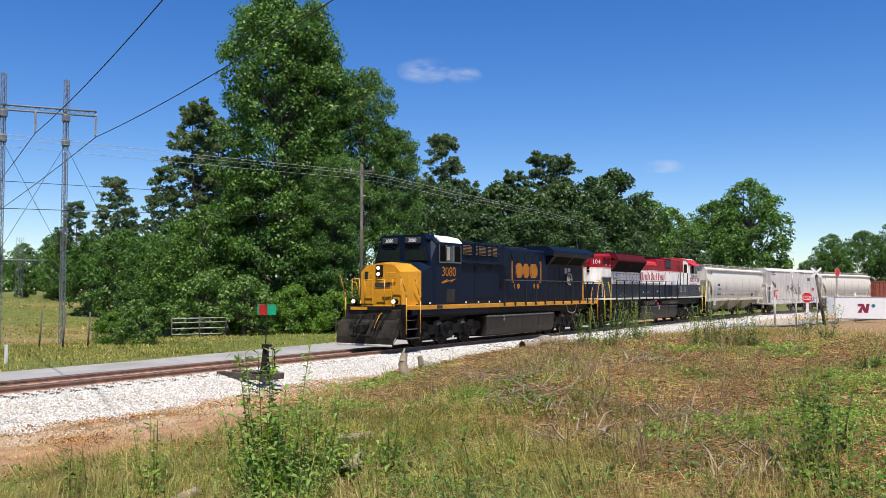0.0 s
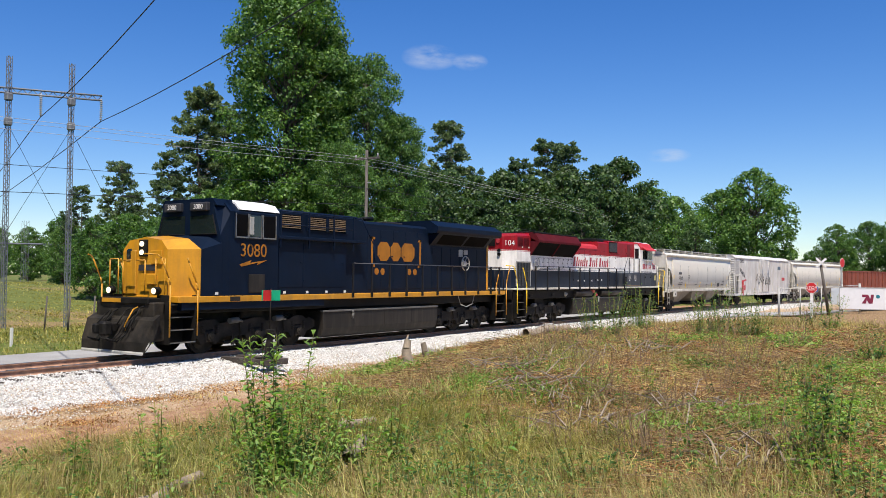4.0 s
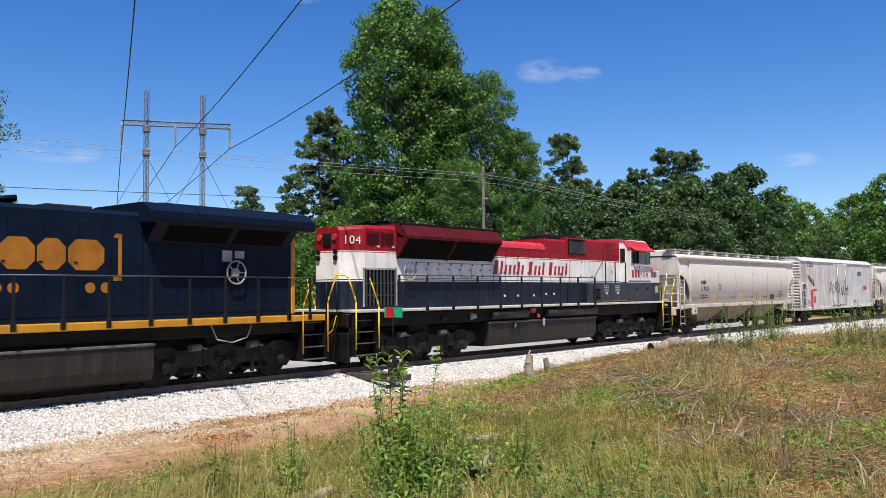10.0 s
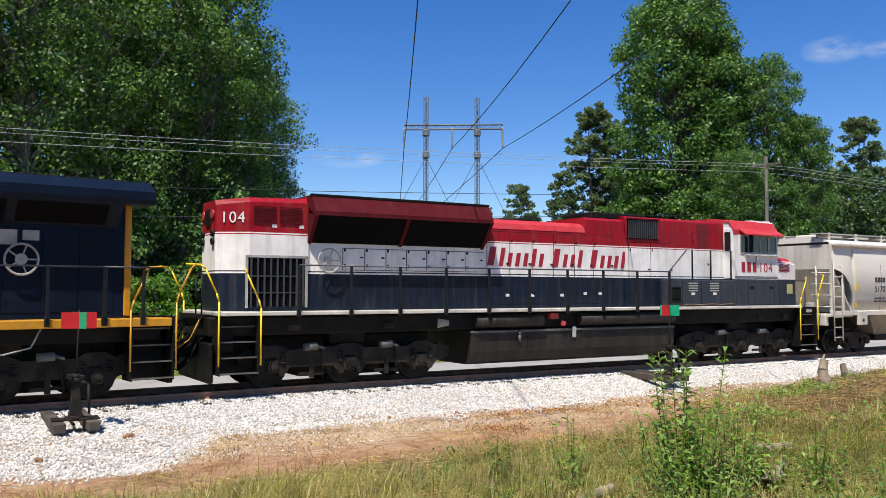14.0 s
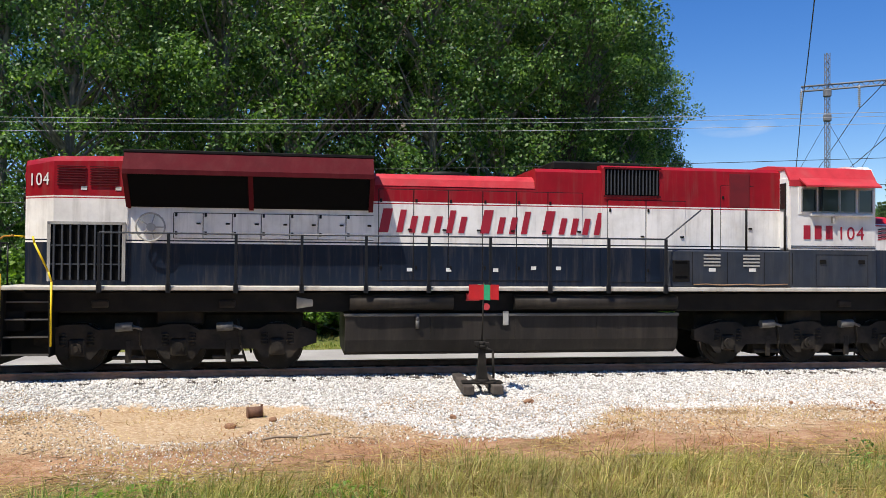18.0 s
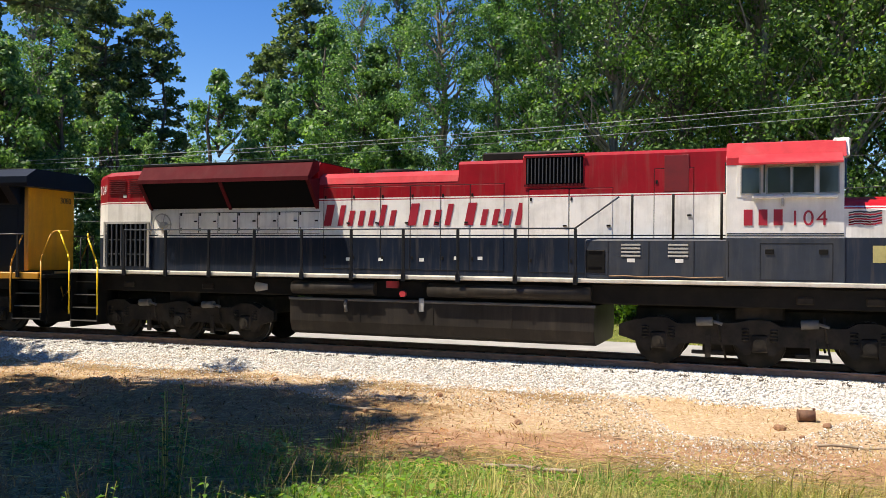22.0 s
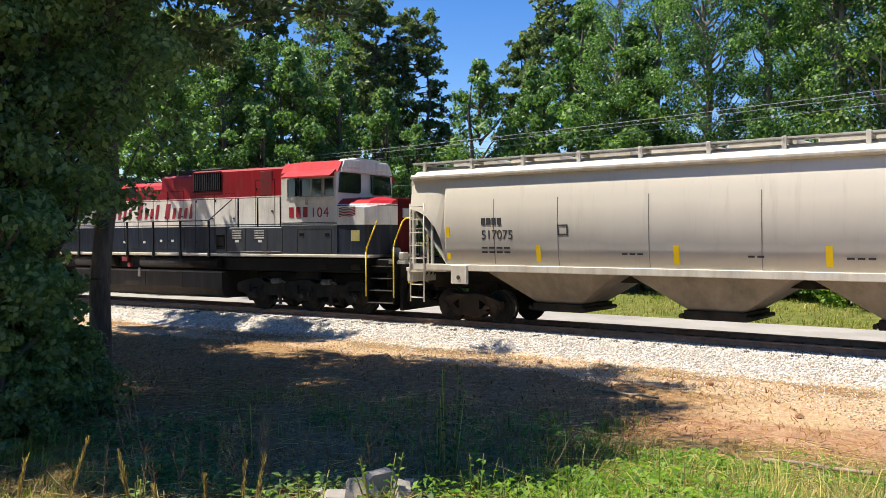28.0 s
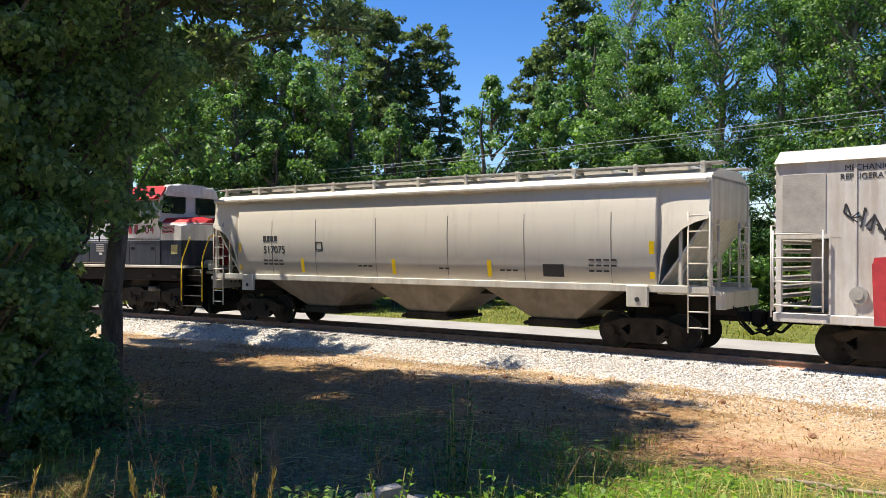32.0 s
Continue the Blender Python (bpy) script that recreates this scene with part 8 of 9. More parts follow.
part("frame", Shape().box(-2.36, -2.3, -.05, .05, -.1, 2.0, .01).box(2.3, 2.36, -.05, .05, -.1, 2.0, .01).box(-2.36, 2.36, -.05, .05, 1.95, 2.0, .01), GREYP, board)
part("emblem", Shape().prism([(-.75, .75), (-.45, .75), (-.4, 1.05), (-.25, .75), (0.0, .75), (.12, 1.45), (-.1, 1.45), (-.15, 1.1), (-.3, 1.45), (-.72, 1.45), (-.72, 1.25), (-.45, 1.25)], -.045, -.03, "y"), plain("maroon emblem", (.22, .02, .05), .5), board, "dark red plain emblem")
part("emblem_dot", Shape().disc((.38, -.036, 1.3), "y", .14, .012, 14), plain("teal emblem", (.02, .2, .25), .5), board)
cross = tagged(empty("crossbuck_sign"), "white crossed railway warning boards on the leaning post", "sign")
cross.matrix_basis = pose(72.78, 11.6, 3.75, 0, 0, -42)
for ang in (38, 142):
    k = part("board", Shape().box(-.58, .58, -.20, -.17, -.09, .09, .01), WHITE, cross)
    k.rotation_euler = (0, radians(ang), 0)
panel = tagged(empty("notice_panel"), "pale grey panel wired to the chain-link fence", "sign")
put(panel, 74.6, 10.55, radians(-80))
part("plate", Shape().box(-.5, .5, -.12, -.08, .75, 2.05, .01), plain("pale panel", (.55, .58, .6), .5, vary=.12), panel)
gate = tagged(empty("farm_gate"), "old tubular steel farm gate with timber posts", "gate")
ga, gb = spot(-39.9, 54), spot(-43.3, 54)
zg = at_ground(*ga)
for h in (.25, .6, .95, 1.2):
    part("tube", Shape().rod((*ga, zg + h), (*gb, zg + h + .05), .03, 6), GREYP, gate)
for f in (0, .5, 1):
    x, y = ga[0] + (gb[0] - ga[0]) * f, ga[1] + (gb[1] - ga[1]) * f
    part("gate_post", Shape().rod((x, y, zg - .3), (x, y, zg + 1.35), .11 if f == 1 else .04, 8), POLEWOOD, gate)
marker = tagged(empty("marker_post"), "short white plastic marker post by the road", "post")
mx, my = spot(-30.6, 37)
put(marker, mx, my)
part("shaft", Shape().box(-.06, .06, -.03, .03, -.1, .72, .01), WHITE, marker)
for k, az in enumerate((-32.3, -33.6, -35.0)):
    px, py = spot(az, 44)
    post = tagged(empty("fence_post"), "thin leaning wooden fence post in the field", "post", group="field fence")
    put(post, px, py)
    part("shaft", Shape().rod((0, 0, -.1), (.12, 0, 1.7), .04, 6), POLEWOOD, post)


# ---------------------------------------------------------------- weeds
def weed(x, y, tall, stems, leaf, seed, material, label, spread=.35, width=.5, name="tall_weed", density=1.0):
    """A clump of leafy stems."""
    r = np.random.default_rng(seed)
    t = tagged(put(empty(name), x, y), label, "weed")
    s = Shape()
    cs, vs = [], []
    for k in range(stems):
        a, d = r.uniform(0, 6.28), spread * math.sqrt(r.uniform(0, 1))
        h = tall * r.uniform(.55, 1.0)
        p = Vector((math.cos(a) * d * .5, math.sin(a) * d * .5, -.05))
        q = Vector((math.cos(a) * d * 1.2, math.sin(a) * d * 1.2, h))
        s.rod(p, q, .008, 4, .004, caps=False)
        n = int(h / .05 * density)
        for j in range(n):
            f = .1 + .9 * j / n
            c = p.lerp(q, f)
            ang = j * 2.4 + r.uniform(-.4, .4)
            out = Vector((math.cos(ang), math.sin(ang), r.uniform(.0, .9))).normalized()
            ln = leaf * r.uniform(.7, 1.25) * (1.15 - .55 * f) * (1 + .4 * (f > .9))
            side = out.cross(Vector((0, 0, 1))).normalized() * ln * width * .5
            tip = c + out * ln - Vector((0, 0, ln * r.uniform(.0, .5)))
            mid = c + out * ln * .5 + Vector((0, 0, ln * .08))
            vs += [tuple(c), tuple(mid - side), tuple(tip), tuple(mid + side)]
    tagged(part("stem", s, GRASS_M, t), kind="stuff")
    tagged(part("foliage", raw_mesh("foliage", vs, np.arange(len(vs)).reshape(-1, 4), material), material, t), kind="stuff")
    return t


LUSH = "bushy bright green weed with broad leaves"
gx, gy = spot(-46.6, 10.6)
weed(gx, gy, 1.85, 18, .17, 1, LEAF_WEED, LUSH, .5, .36, density=1.6)
weed(gx - .25, gy - .55, .85, 24, .14, 2, LEAF_WEED, LUSH, .6, .36, density=1.3)
gx, gy = spot(-49.4, 11.2)
weed(gx, gy, 1.2, 13, .15, 3, LEAF_WEED, LUSH, .34, .36, density=1.4)
weed(*spot(-47.9, 9.6), .7, 20, .13, 4, LEAF_WEED, LUSH, .55, .38, density=1.2)
weed(*spot(-53.9, 11.4), .85, 8, .13, 5, LEAF_WEED, LUSH, .3)
weed(*spot(-51.8, 11.0), .75, 7, .11, 6, LEAF_WEED, LUSH, .3)
weed(*spot(-39.6, 11.5), 1.0, 6, .12, 7, LEAF_WEED, LUSH, .3)
weed(*spot(-38.2, 10.8), .5, 8, .1, 8, LEAF_WEED, LUSH, .4)
weed(*spot(-28.4, 6.9), .62, 5, .09, 9, LEAF, "dark green weed in dry grass", .12)
weed(*spot(-61.5, 7.5), .4, 7, .1, 10, LEAF, "low dark green weed", .2)
weed(*spot(-79.5, 12.0), 1.55, 14, .13, 11, LEAF, "dark green bushy weed on the bank", .45)
weed(*spot(-81.5, 11.0), 1.0, 18, .12, 12, LEAF_LIGHT, LUSH, .7)
weed(*spot(-82.8, 9.6), .8, 14, .11, 13, LEAF, "dark green bushy weed on the bank", .5)
weed(*spot(-80.8, 13.0), 1.1, 14, .11, 14, LEAF, "dark green bushy weed on the bank", .5)
weed(*spot(-63.0, 15.5), .55, 22, .10, 15, LEAF_LIGHT, "low vivid green feathery weed", .6)
weed(*spot(-58.8, 16.5), .5, 20, .10, 16, LEAF_LIGHT, "low vivid green feathery weed", .5)
for k, (az, d, h) in enumerate(((-67.0, 27, 1.8), (-68.2, 26, 1.9), (-69.8, 31, 2.3), (-70.5, 30, 1.8), (-74.0, 27, 1.9), (-74.8, 28, 1.7), (-76.2, 27, 2.0), (-77.2, 27, 1.5), (-81.4, 30, 1.6), (-80.0, 33, 1.3), (-83.5, 22, 1.1))):
    weed(*spot(az, d), h * .78, 16, .15, 20 + k, LEAF, "tall grey-green weed among dead stalks", .5, .3)
rr = random.Random(3)
for k in range(46):
    az, d = rr.uniform(-90, -48), rr.uniform(8, 24)
    weed(*spot(az, d), rr.uniform(.22, .6), 9, .10, 40 + k, rr.choice((LEAF_LIGHT, LEAF_WEED, LEAF_WEED, GRASS_G)), "low green weed on the bank", .35)
for k, (az, d, h) in enumerate(((45.9, 9.4, 1.25), (46.6, 9.2, .8), (50.2, 7.5, .5), (55.0, 6.8, .45), (31.0, 9.8, .35), (36.0, 8.8, .3), (40.0, 8.0, .35), (27.0, 9.9, .3), (44, 7.5, .5), (58.3, 10.5, .6), (65, 7.2, .5), (70, 6.0, .4), (33, 8.4, .3), (62, 5.4, .4))):
    weed(*spot(az, d), h, 7, .10, 100 + k, LEAF_LIGHT if k not in (0, 1, 9, 10) else LEAF, "slender green weed at the clearing's edge", .22)


def stalks(az, d, tall, n, seed, label, fluffy=False):
    """Dead stalks with forked twigs or seed heads."""
    r = np.random.default_rng(seed)
    x, y = spot(az, d)
    t = tagged(put(empty("dead_stalks"), x, y), label, "weed")
    s = Shape()
    vs = []
    for k in range(n):
        a, q = r.uniform(0, 6.28), r.uniform(0, .35)
        h = tall * r.uniform(.5, 1)
        p0 = Vector((math.cos(a) * q, math.sin(a) * q, -.05))
        p1 = p0 + Vector((math.cos(a) * q * .8 + r.normal() * .1, math.sin(a) * q * .8 + r.normal() * .1, h))
        s.rod(p0, p1, .006, 4, .003, caps=False)
        if fluffy:
            for j in range(150):
                f = .4 + .6 * r.uniform(0, 1) ** .8
                c = p0.lerp(p1, f)
                o = (Vector((r.normal() * .35, r.normal() * .35, 1)).normalized() + (p1 - p0).normalized()) * .026
                w = Vector((r.normal(), r.normal(), 0)).normalized() * .0014
                vs += [tuple(c - w), tuple(c + w), tuple(c + o + w * 1.5), tuple(c + o - w * 1.5)]
        else:
            for j in range(6):
                f = r.uniform(.35, .95)
                c = p0.lerp(p1, f)
                s.rod(c, c + Vector((r.normal() * .5, r.normal() * .5, .8)).normalized() * h * r.uniform(.12, .3), .004, 3, .002, caps=False)
    tagged(part("stalk", s, TWIG, t), kind="stuff")
    if fluffy:
        tagged(part("seed_head", raw_mesh("seed_heads", vs, np.arange(len(vs)).reshape(-1, 4), GRASS_D), GRASS_D, t), kind="stuff")


for k in range(58):
    az, d = rr.uniform(-64, -30), rr.uniform(6.0, 13.0)
    x, y = spot(az, d)
    if track_lat(x, y) < -9.0:
        weed(x, y, rr.uniform(.28, .75), rr.choice((6, 9, 13)), rr.uniform(.08, .14), 240 + k, rr.choice((LEAF_LIGHT, LEAF_WEED, LEAF_WOOD, LEAF_WOOD)), "leafy green weed in straw grass", rr.uniform(.2, .45), rr.uniform(.35, .6), density=.8)
for k in range(34):
    az, d = rr.uniform(-89, -62), rr.uniform(9, 22)
    weed(*spot(az, d), rr.uniform(.25, .7), 12, .10, 140 + k, rr.choice((LEAF, LEAF_LIGHT, LEAF_WEED, GRASS_G, GRASS_M)), "green weed among rusty dead grass", .4)
for k in range(46):
    az, d = rr.uniform(-80, -62), rr.uniform(11, 27)
    stalks(az, d, rr.uniform(.4, 1.1), 9, k, "brittle grey-brown dead stalks on the bank")
for k, (az, d, h) in enumerate(((49.6, 8.2, .8), (52.5, 8.6, .75), (55.5, 8.8, .8), (57.0, 8.6, .85), (60.5, 8.8, .8), (63.0, 8.4, .75), (46.6, 8.8, .7), (53.8, 9.0, .7), (66.5, 8.2, .7), (42.5, 8.8, .6), (58.6, 8.9, .8))):
    stalks(az, d, h, 4, 60 + k, "thin pale dead stalks in the shade")
for k in range(24):
    stalks(rr.uniform(36, 68), rr.uniform(8.6, 11.5), rr.uniform(.5, .95), 3, 300 + k, "thin pale dead stalks in the shade")
stalks(59.6, 4.2, 1.0, 7, 90, "tawny dried grass plume", True)
stalks(73.2, 4.9, .9, 6, 91, "tawny dried grass plume", True)
stalks(60.6, 4.3, .8, 5, 92, "tawny dried grass plume", True)


def brush(az, d, wide, n, seed):
    """A mat of fallen dead branches."""
    r = np.random.default_rng(seed)
    x, y = spot(az, d)
    t = tagged(put(empty("dead_brush"), x, y), "tangled mat of pale dead branches on the bank", "brush")
    s = Shape()
    for k in range(n):
        p = Vector((r.normal() * wide * .4, r.normal() * wide * .3, r.uniform(.0, .25)))
        a = r.normal(.4, .7)
        ln = wide * r.uniform(.3, .9)
        q = p + Vector((math.cos(a) * ln, math.sin(a) * ln, r.normal() * .12))
        m = p.lerp(q, .5) + Vector((0, 0, r.uniform(.02, .14)))
        s.rod(p, m, .015, 4, .011, caps=False)
        s.rod(m, q, .011, 4, .004, caps=False)
    tagged(part("branch", s, DEADWOOD, t), kind="stuff")


for k, (az, d, w, n) in enumerate(((-63.5, 17, 1.6, 34), (-65.0, 15.5, 1.2, 26), (-60.5, 19, 1.3, 24), (-69, 13, 1.4, 26), (-73.0, 15, 1.4, 26), (-66.0, 20.5, 1.6, 30), (-76.5, 11.5, 1.2, 24), (-70.5, 22, 1.5, 26))):
    brush(az, d, w, n, 200 + k)


# ---------------------------------------------------------------- grass, in countless blades
def patch(x, y, k):
    return np.sin(x * .55 + 1.7 * np.sin(y * .4 + k)) * np.sin(y * .62 + 1.1 * np.sin(x * .5 - k)) + .45 * np.sin(x * 1.9 + k * 2 + y * 1.3)


def blades(name, count, seed, weight, hmin, hmax, width, material, label, rmin=2.6, rmax=42, az0=-98, az1=80, droop=.5, tuft=16, spread=.09):
    """Blades in tufts: those of a tuft are about as tall and lean outwards."""
    r = np.random.default_rng(seed)
    n = count // tuft * 8
    d = rmin + (rmax - rmin) * r.uniform(0, 1, n) ** 1.35
    a = np.radians(r.uniform(az0, az1, n))
    x, y = -np.sin(a) * d, np.cos(a) * d
    keep = r.uniform(0, 1, n) < np.clip(weight(x, y), 0, 1)
    x, y, d = x[keep][:count // tuft], y[keep][:count // tuft], d[keep][:count // tuft]
    th = r.uniform(hmin, hmax, len(x)) * (.6 + .8 * r.uniform(0, 1, len(x)) ** 2)
    x, y, d, th = (np.repeat(q, tuft) for q in (x, y, d, th))
    m = len(x)
    ox, oy = r.normal(0, spread, m), r.normal(0, spread, m)
    x, y = x + ox * (1 + d / 15), y + oy * (1 + d / 15)
    z = height(x, y) - .02
    h = th * r.uniform(.45, 1.1, m)
    w = width * r.uniform(.6, 1.3, m) * (1 + d / 22)
    flow = 2.4 * patch(x * .45, y * .45, 3) + 1.2
    t = np.where(r.uniform(0, 1, m) < .55, flow + r.normal(0, .5, m), np.arctan2(oy, ox) + r.normal(0, .9, m))
    lean = np.abs(r.normal(droop * .5, droop, m))
    dx, dy = np.cos(t), np.sin(t)
    face = r.uniform(0, 6.28, m)
    base = np.stack([x, y, z], 1)
    side = np.stack([np.cos(face) * w / 2, np.sin(face) * w / 2, 0 * w], 1)
    mid = base + np.stack([dx * lean * h * .25, dy * lean * h * .25, h * .58], 1)
    tip = base + np.stack([dx * lean * h * .85, dy * lean * h * .85, h * (1 - .35 * np.minimum(lean, 1.6))], 1)
    v = np.stack([base - side, base + side, mid + side * .8, mid - side * .8, tip + side * .15, tip - side * .15], 1).reshape(-1, 3)
    k = np.arange(m)[:, None] * 6
    f = np.concatenate([k + np.array([0, 1, 2, 3]), k + np.array([3, 2, 4, 5])], 1).reshape(-1, 4)
    ob = new(name, raw_mesh(name, v, f, material))
    return tagged(ob, label, "grass", kind="stuff")


def forbs(name, count, seed, weight, tall, leaf, material, label, rmin=7, rmax=30, az0=-98, az1=-28, leaves=18, spread=.16):
    """Low leafy plants: each a mound of small drooping leaves."""
    r = np.random.default_rng(seed)
    n = count * 10
    d = rmin + (rmax - rmin) * r.uniform(0, 1, n) ** 1.2
    a = np.radians(r.uniform(az0, az1, n))
    x, y = -np.sin(a) * d, np.cos(a) * d
    keep = r.uniform(0, 1, n) < np.clip(weight(x, y), 0, 1)
    x, y = x[keep][:count], y[keep][:count]
    h = tall * r.uniform(.4, 1.2, len(x))
    x, y, h = (np.repeat(q, leaves) for q in (x, y, h))
    m = len(x)
    t, q = r.uniform(0, 6.28, m), np.sqrt(r.uniform(0, 1, m))
    px, py = x + np.cos(t) * q * spread * (.5 + h / tall), y + np.sin(t) * q * spread * (.5 + h / tall)
    p = np.stack([px, py, height(px, py) + h * (1 - .75 * q ** 2) * r.uniform(.35, 1, m)], 1)
    out = np.stack([np.cos(t), np.sin(t), r.uniform(-.5, .7, m)], 1) + r.normal(0, .35, (m, 3))
    out /= np.linalg.norm(out, axis=1, keepdims=True)
    side = np.cross(out, np.array([0, 0, 1.0]))
    side /= np.linalg.norm(side, axis=1, keepdims=True) + 1e-6
    ln = leaf * r.uniform(.6, 1.4, m)[:, None]
    v = np.stack([p, p + out * ln * .55 + side * ln * .27 + [0, 0, .006], p + out * ln - np.array([0, 0, 1.0]) * ln * .3, p + out * ln * .55 - side * ln * .27 + [0, 0, .006]], 1)
    ob = new(name, raw_mesh(name, v.reshape(-1, 3), np.arange(m * 4).reshape(m, 4), material))
    return tagged(ob, label, "plants", kind="stuff")


def twigs(name, count, seed, weight, lmin, lmax, thick, material, label, rmin=7, rmax=30, az0=-98, az1=-28, rise=.12):
    """Fallen straws and twigs lying every way, each a thin three-sided bar."""
    r = np.random.default_rng(seed)
    n = count * 10
    d = rmin + (rmax - rmin) * r.uniform(0, 1, n) ** 1.2
    a = np.radians(r.uniform(az0, az1, n))
    x, y = -np.sin(a) * d, np.cos(a) * d
    keep = r.uniform(0, 1, n) < np.clip(weight(x, y), 0, 1)
    x, y, d = x[keep][:count], y[keep][:count], d[keep][:count]
    m = len(x)
    t, ln = r.uniform(0, 6.28, m), r.uniform(lmin, lmax, m)
    way = np.stack([np.cos(t), np.sin(t), r.normal(0, rise, m)], 1)
    p = np.stack([x, y, height(x, y) + r.uniform(.01, .12, m)], 1)
    q = p + way * ln[:, None]
    q[:, 2] = np.maximum(q[:, 2], height(q[:, 0], q[:, 1]) + .01)
    w = (thick * (1 + d / 25) * r.uniform(.6, 1.3, m))[:, None]
    side = np.stack([-np.sin(t), np.cos(t), 0 * t], 1) * w
    up = np.array([0, 0, 1.0]) * w
    v = np.stack([p - side, p + side, p + up * 1.5, q - side * .5, q + side * .5, q + up * .8], 1)
    f = np.array([(0, 3, 5, 2), (2, 5, 4, 1), (1, 4, 3, 0)])
    ob = new(name, raw_mesh(name, v.reshape(-1, 3), (np.arange(m)[:, None, None] * 6 + f[None]).reshape(-1, 4), material))
    return tagged(ob, label, "litter", kind="stuff")


def bank(x, y):
    """Where plants grow on the near side: 1 on the bank, 0 on the clay strip and the ballast."""
    lat = track_lat(x, y)
    edge = np.interp(x, (-9, -7, -2, 0, 3, 8, 12.7, 17, 21, 26), (-12.5, -11.4, -11.0, -9.2, -9.0, -9.4, -8.8, -7.7, -6.2, -5.2))
    return smooth_step(edge + .7, edge - .9, lat + 2.4 * (mottle(x, y, 1.5, 3) - .5))


def in_shade(x, y):
    return smooth_step(-3.5, -6.5, x + .25 * (y - 6)) * smooth_step(2.5, 5.0, y + .4 * x + 5)


def red_bank(x, y):
    """Where rusty dead growth covers the bank: its far slope, and all of it towards the crossing."""
    r, bearing = np.hypot(x, y), np.degrees(np.arctan2(x, y)) + 14 * (mottle(x, y, 2.5, 7) - .5)
    return np.maximum(smooth_step(13.5, 17, r + 4 * (mottle(x, y, 2.0, 17) - .5)) * smooth_step(44, 52, bearing), smooth_step(63, 71, bearing) * smooth_step(7, 10, r))


clump = lambda x, y, size, seed, low=.42: smooth_step(low, low + .16, mottle(x, y, size, seed))
sunny = lambda x, y: bank(x, y) * (1 - .94 * in_shade(x, y)) * (.35 + .65 * smooth_step(-3, -1, x))
blades("green_grass", 48000, 1, lambda x, y: sunny(x, y) * (.03 + .9 * clump(x, y, 1.7, 1, .5)) * (1 - .9 * red_bank(x, y)), .10, .36, .008, GRASS_G, "fresh green grass on the bank", rmin=5)
blades("dry_grass", 84000, 2, lambda x, y: sunny(x, y) * (.05 + .9 * clump(x, y, 1.4, 2, .48)) * (1 - .93 * red_bank(x, y)), .16, .50, .006, GRASS_D, "dry tan grass on the bank", rmin=5, droop=1.7)
blades("half_dry_grass", 96000, 3, lambda x, y: sunny(x, y) * (.05 + .9 * clump(x, y, 1.9, 4, .44)) * (1 - .93 * red_bank(x, y)), .18, .56, .0065, GRASS_M, "tall half-dry grass on the bank", rmin=5, droop=1.5)
blades("dead_litter", 110000, 10, lambda x, y: bank(x, y) * (red_bank(x, y) * (.25 + .75 * clump(x, y, 1.1, 11, .36)) + .04), .04, .22, .007, GRASS_R, "rusty brown dead grass and litter", rmin=6, az0=-98, az1=-30, droop=2.6, spread=.18)
blades("dead_tufts", 42000, 21, lambda x, y: bank(x, y) * red_bank(x, y) * clump(x, y, 1.3, 12, .52), .16, .55, .006, GRASS_D, "pale dead grass tufts on the bank", rmin=7, az0=-98, az1=-40, droop=1.0)
blades("bank_greens", 40000, 22, lambda x, y: bank(x, y) * red_bank(x, y) * clump(x, y, 1.5, 13, .56), .08, .26, .011, GRASS_G, "low green growth among dead grass", rmin=7, az0=-98, az1=-40, droop=1.6)
forbs("low_weeds", 1500, 31, lambda x, y: bank(x, y) * clump(x, y, 2.2, 31, .55) * (.08 + .92 * red_bank(x, y)), .26, .085, LEAF_WEED, "low bright green weeds on the bank")
forbs("dark_weeds", 900, 32, lambda x, y: bank(x, y) * clump(x, y, 1.8, 32, .52), .28, .075, LEAF, "low dark green weeds on the bank")
forbs("rusty_weeds", 4200, 33, lambda x, y: np.maximum(bank(x, y) * red_bank(x, y) * clump(x, y, 1.4, 33, .45), .5 * clump(x, y, 1.1, 34, .55) * (track_lat(x, y) < -bed_reach(x) - .1) * (track_lat(x, y) > -7.5)), .15, .05, GRASS_R, "withered rust-brown weeds", leaves=22, spread=.2)
twigs("bank_twigs", 3600, 35, lambda x, y: bank(x, y) * (.15 + .85 * red_bank(x, y)), .25, 1.0, .005, TWIG, "dead twigs fallen across the bank")
twigs("bank_straw", 26000, 36, lambda x, y: bank(x, y) * (.3 + .7 * red_bank(x, y)), .12, .45, .0035, GRASS_D, "pale straw lying on the bank", rise=.22)
twigs("bank_chaff", 30000, 37, lambda x, y: bank(x, y) * red_bank(x, y), .10, .36, .004, GRASS_R, "rust-brown chaff lying on the bank", rise=.18)
blades("toe_tufts", 30000, 4, lambda x, y: np.where(x < -1, .35, 1.0) * (track_lat(x, y) > -9.8) * (track_lat(x, y) < -bed_reach(x) - .2) * (.9 * clump(x, y, 1.3, 6, .45) + .03), .03, .13, .007, GRASS_R, "thin rusty tufts on the clay", rmin=8, rmax=27, az0=-62, az1=75, droop=2.6)
blades("clay_tufts", 20000, 24, lambda x, y: np.where(x < -1, .45, 1.0) * (track_lat(x, y) > -10.5) * (track_lat(x, y) < -bed_reach(x) - .5) * (.9 * clump(x, y, 1.1, 8, .48) + .03), .04, .17, .006, GRASS_D, "thin dry tufts on the clay", rmin=8, rmax=27, az0=-62, az1=75, droop=2.0)
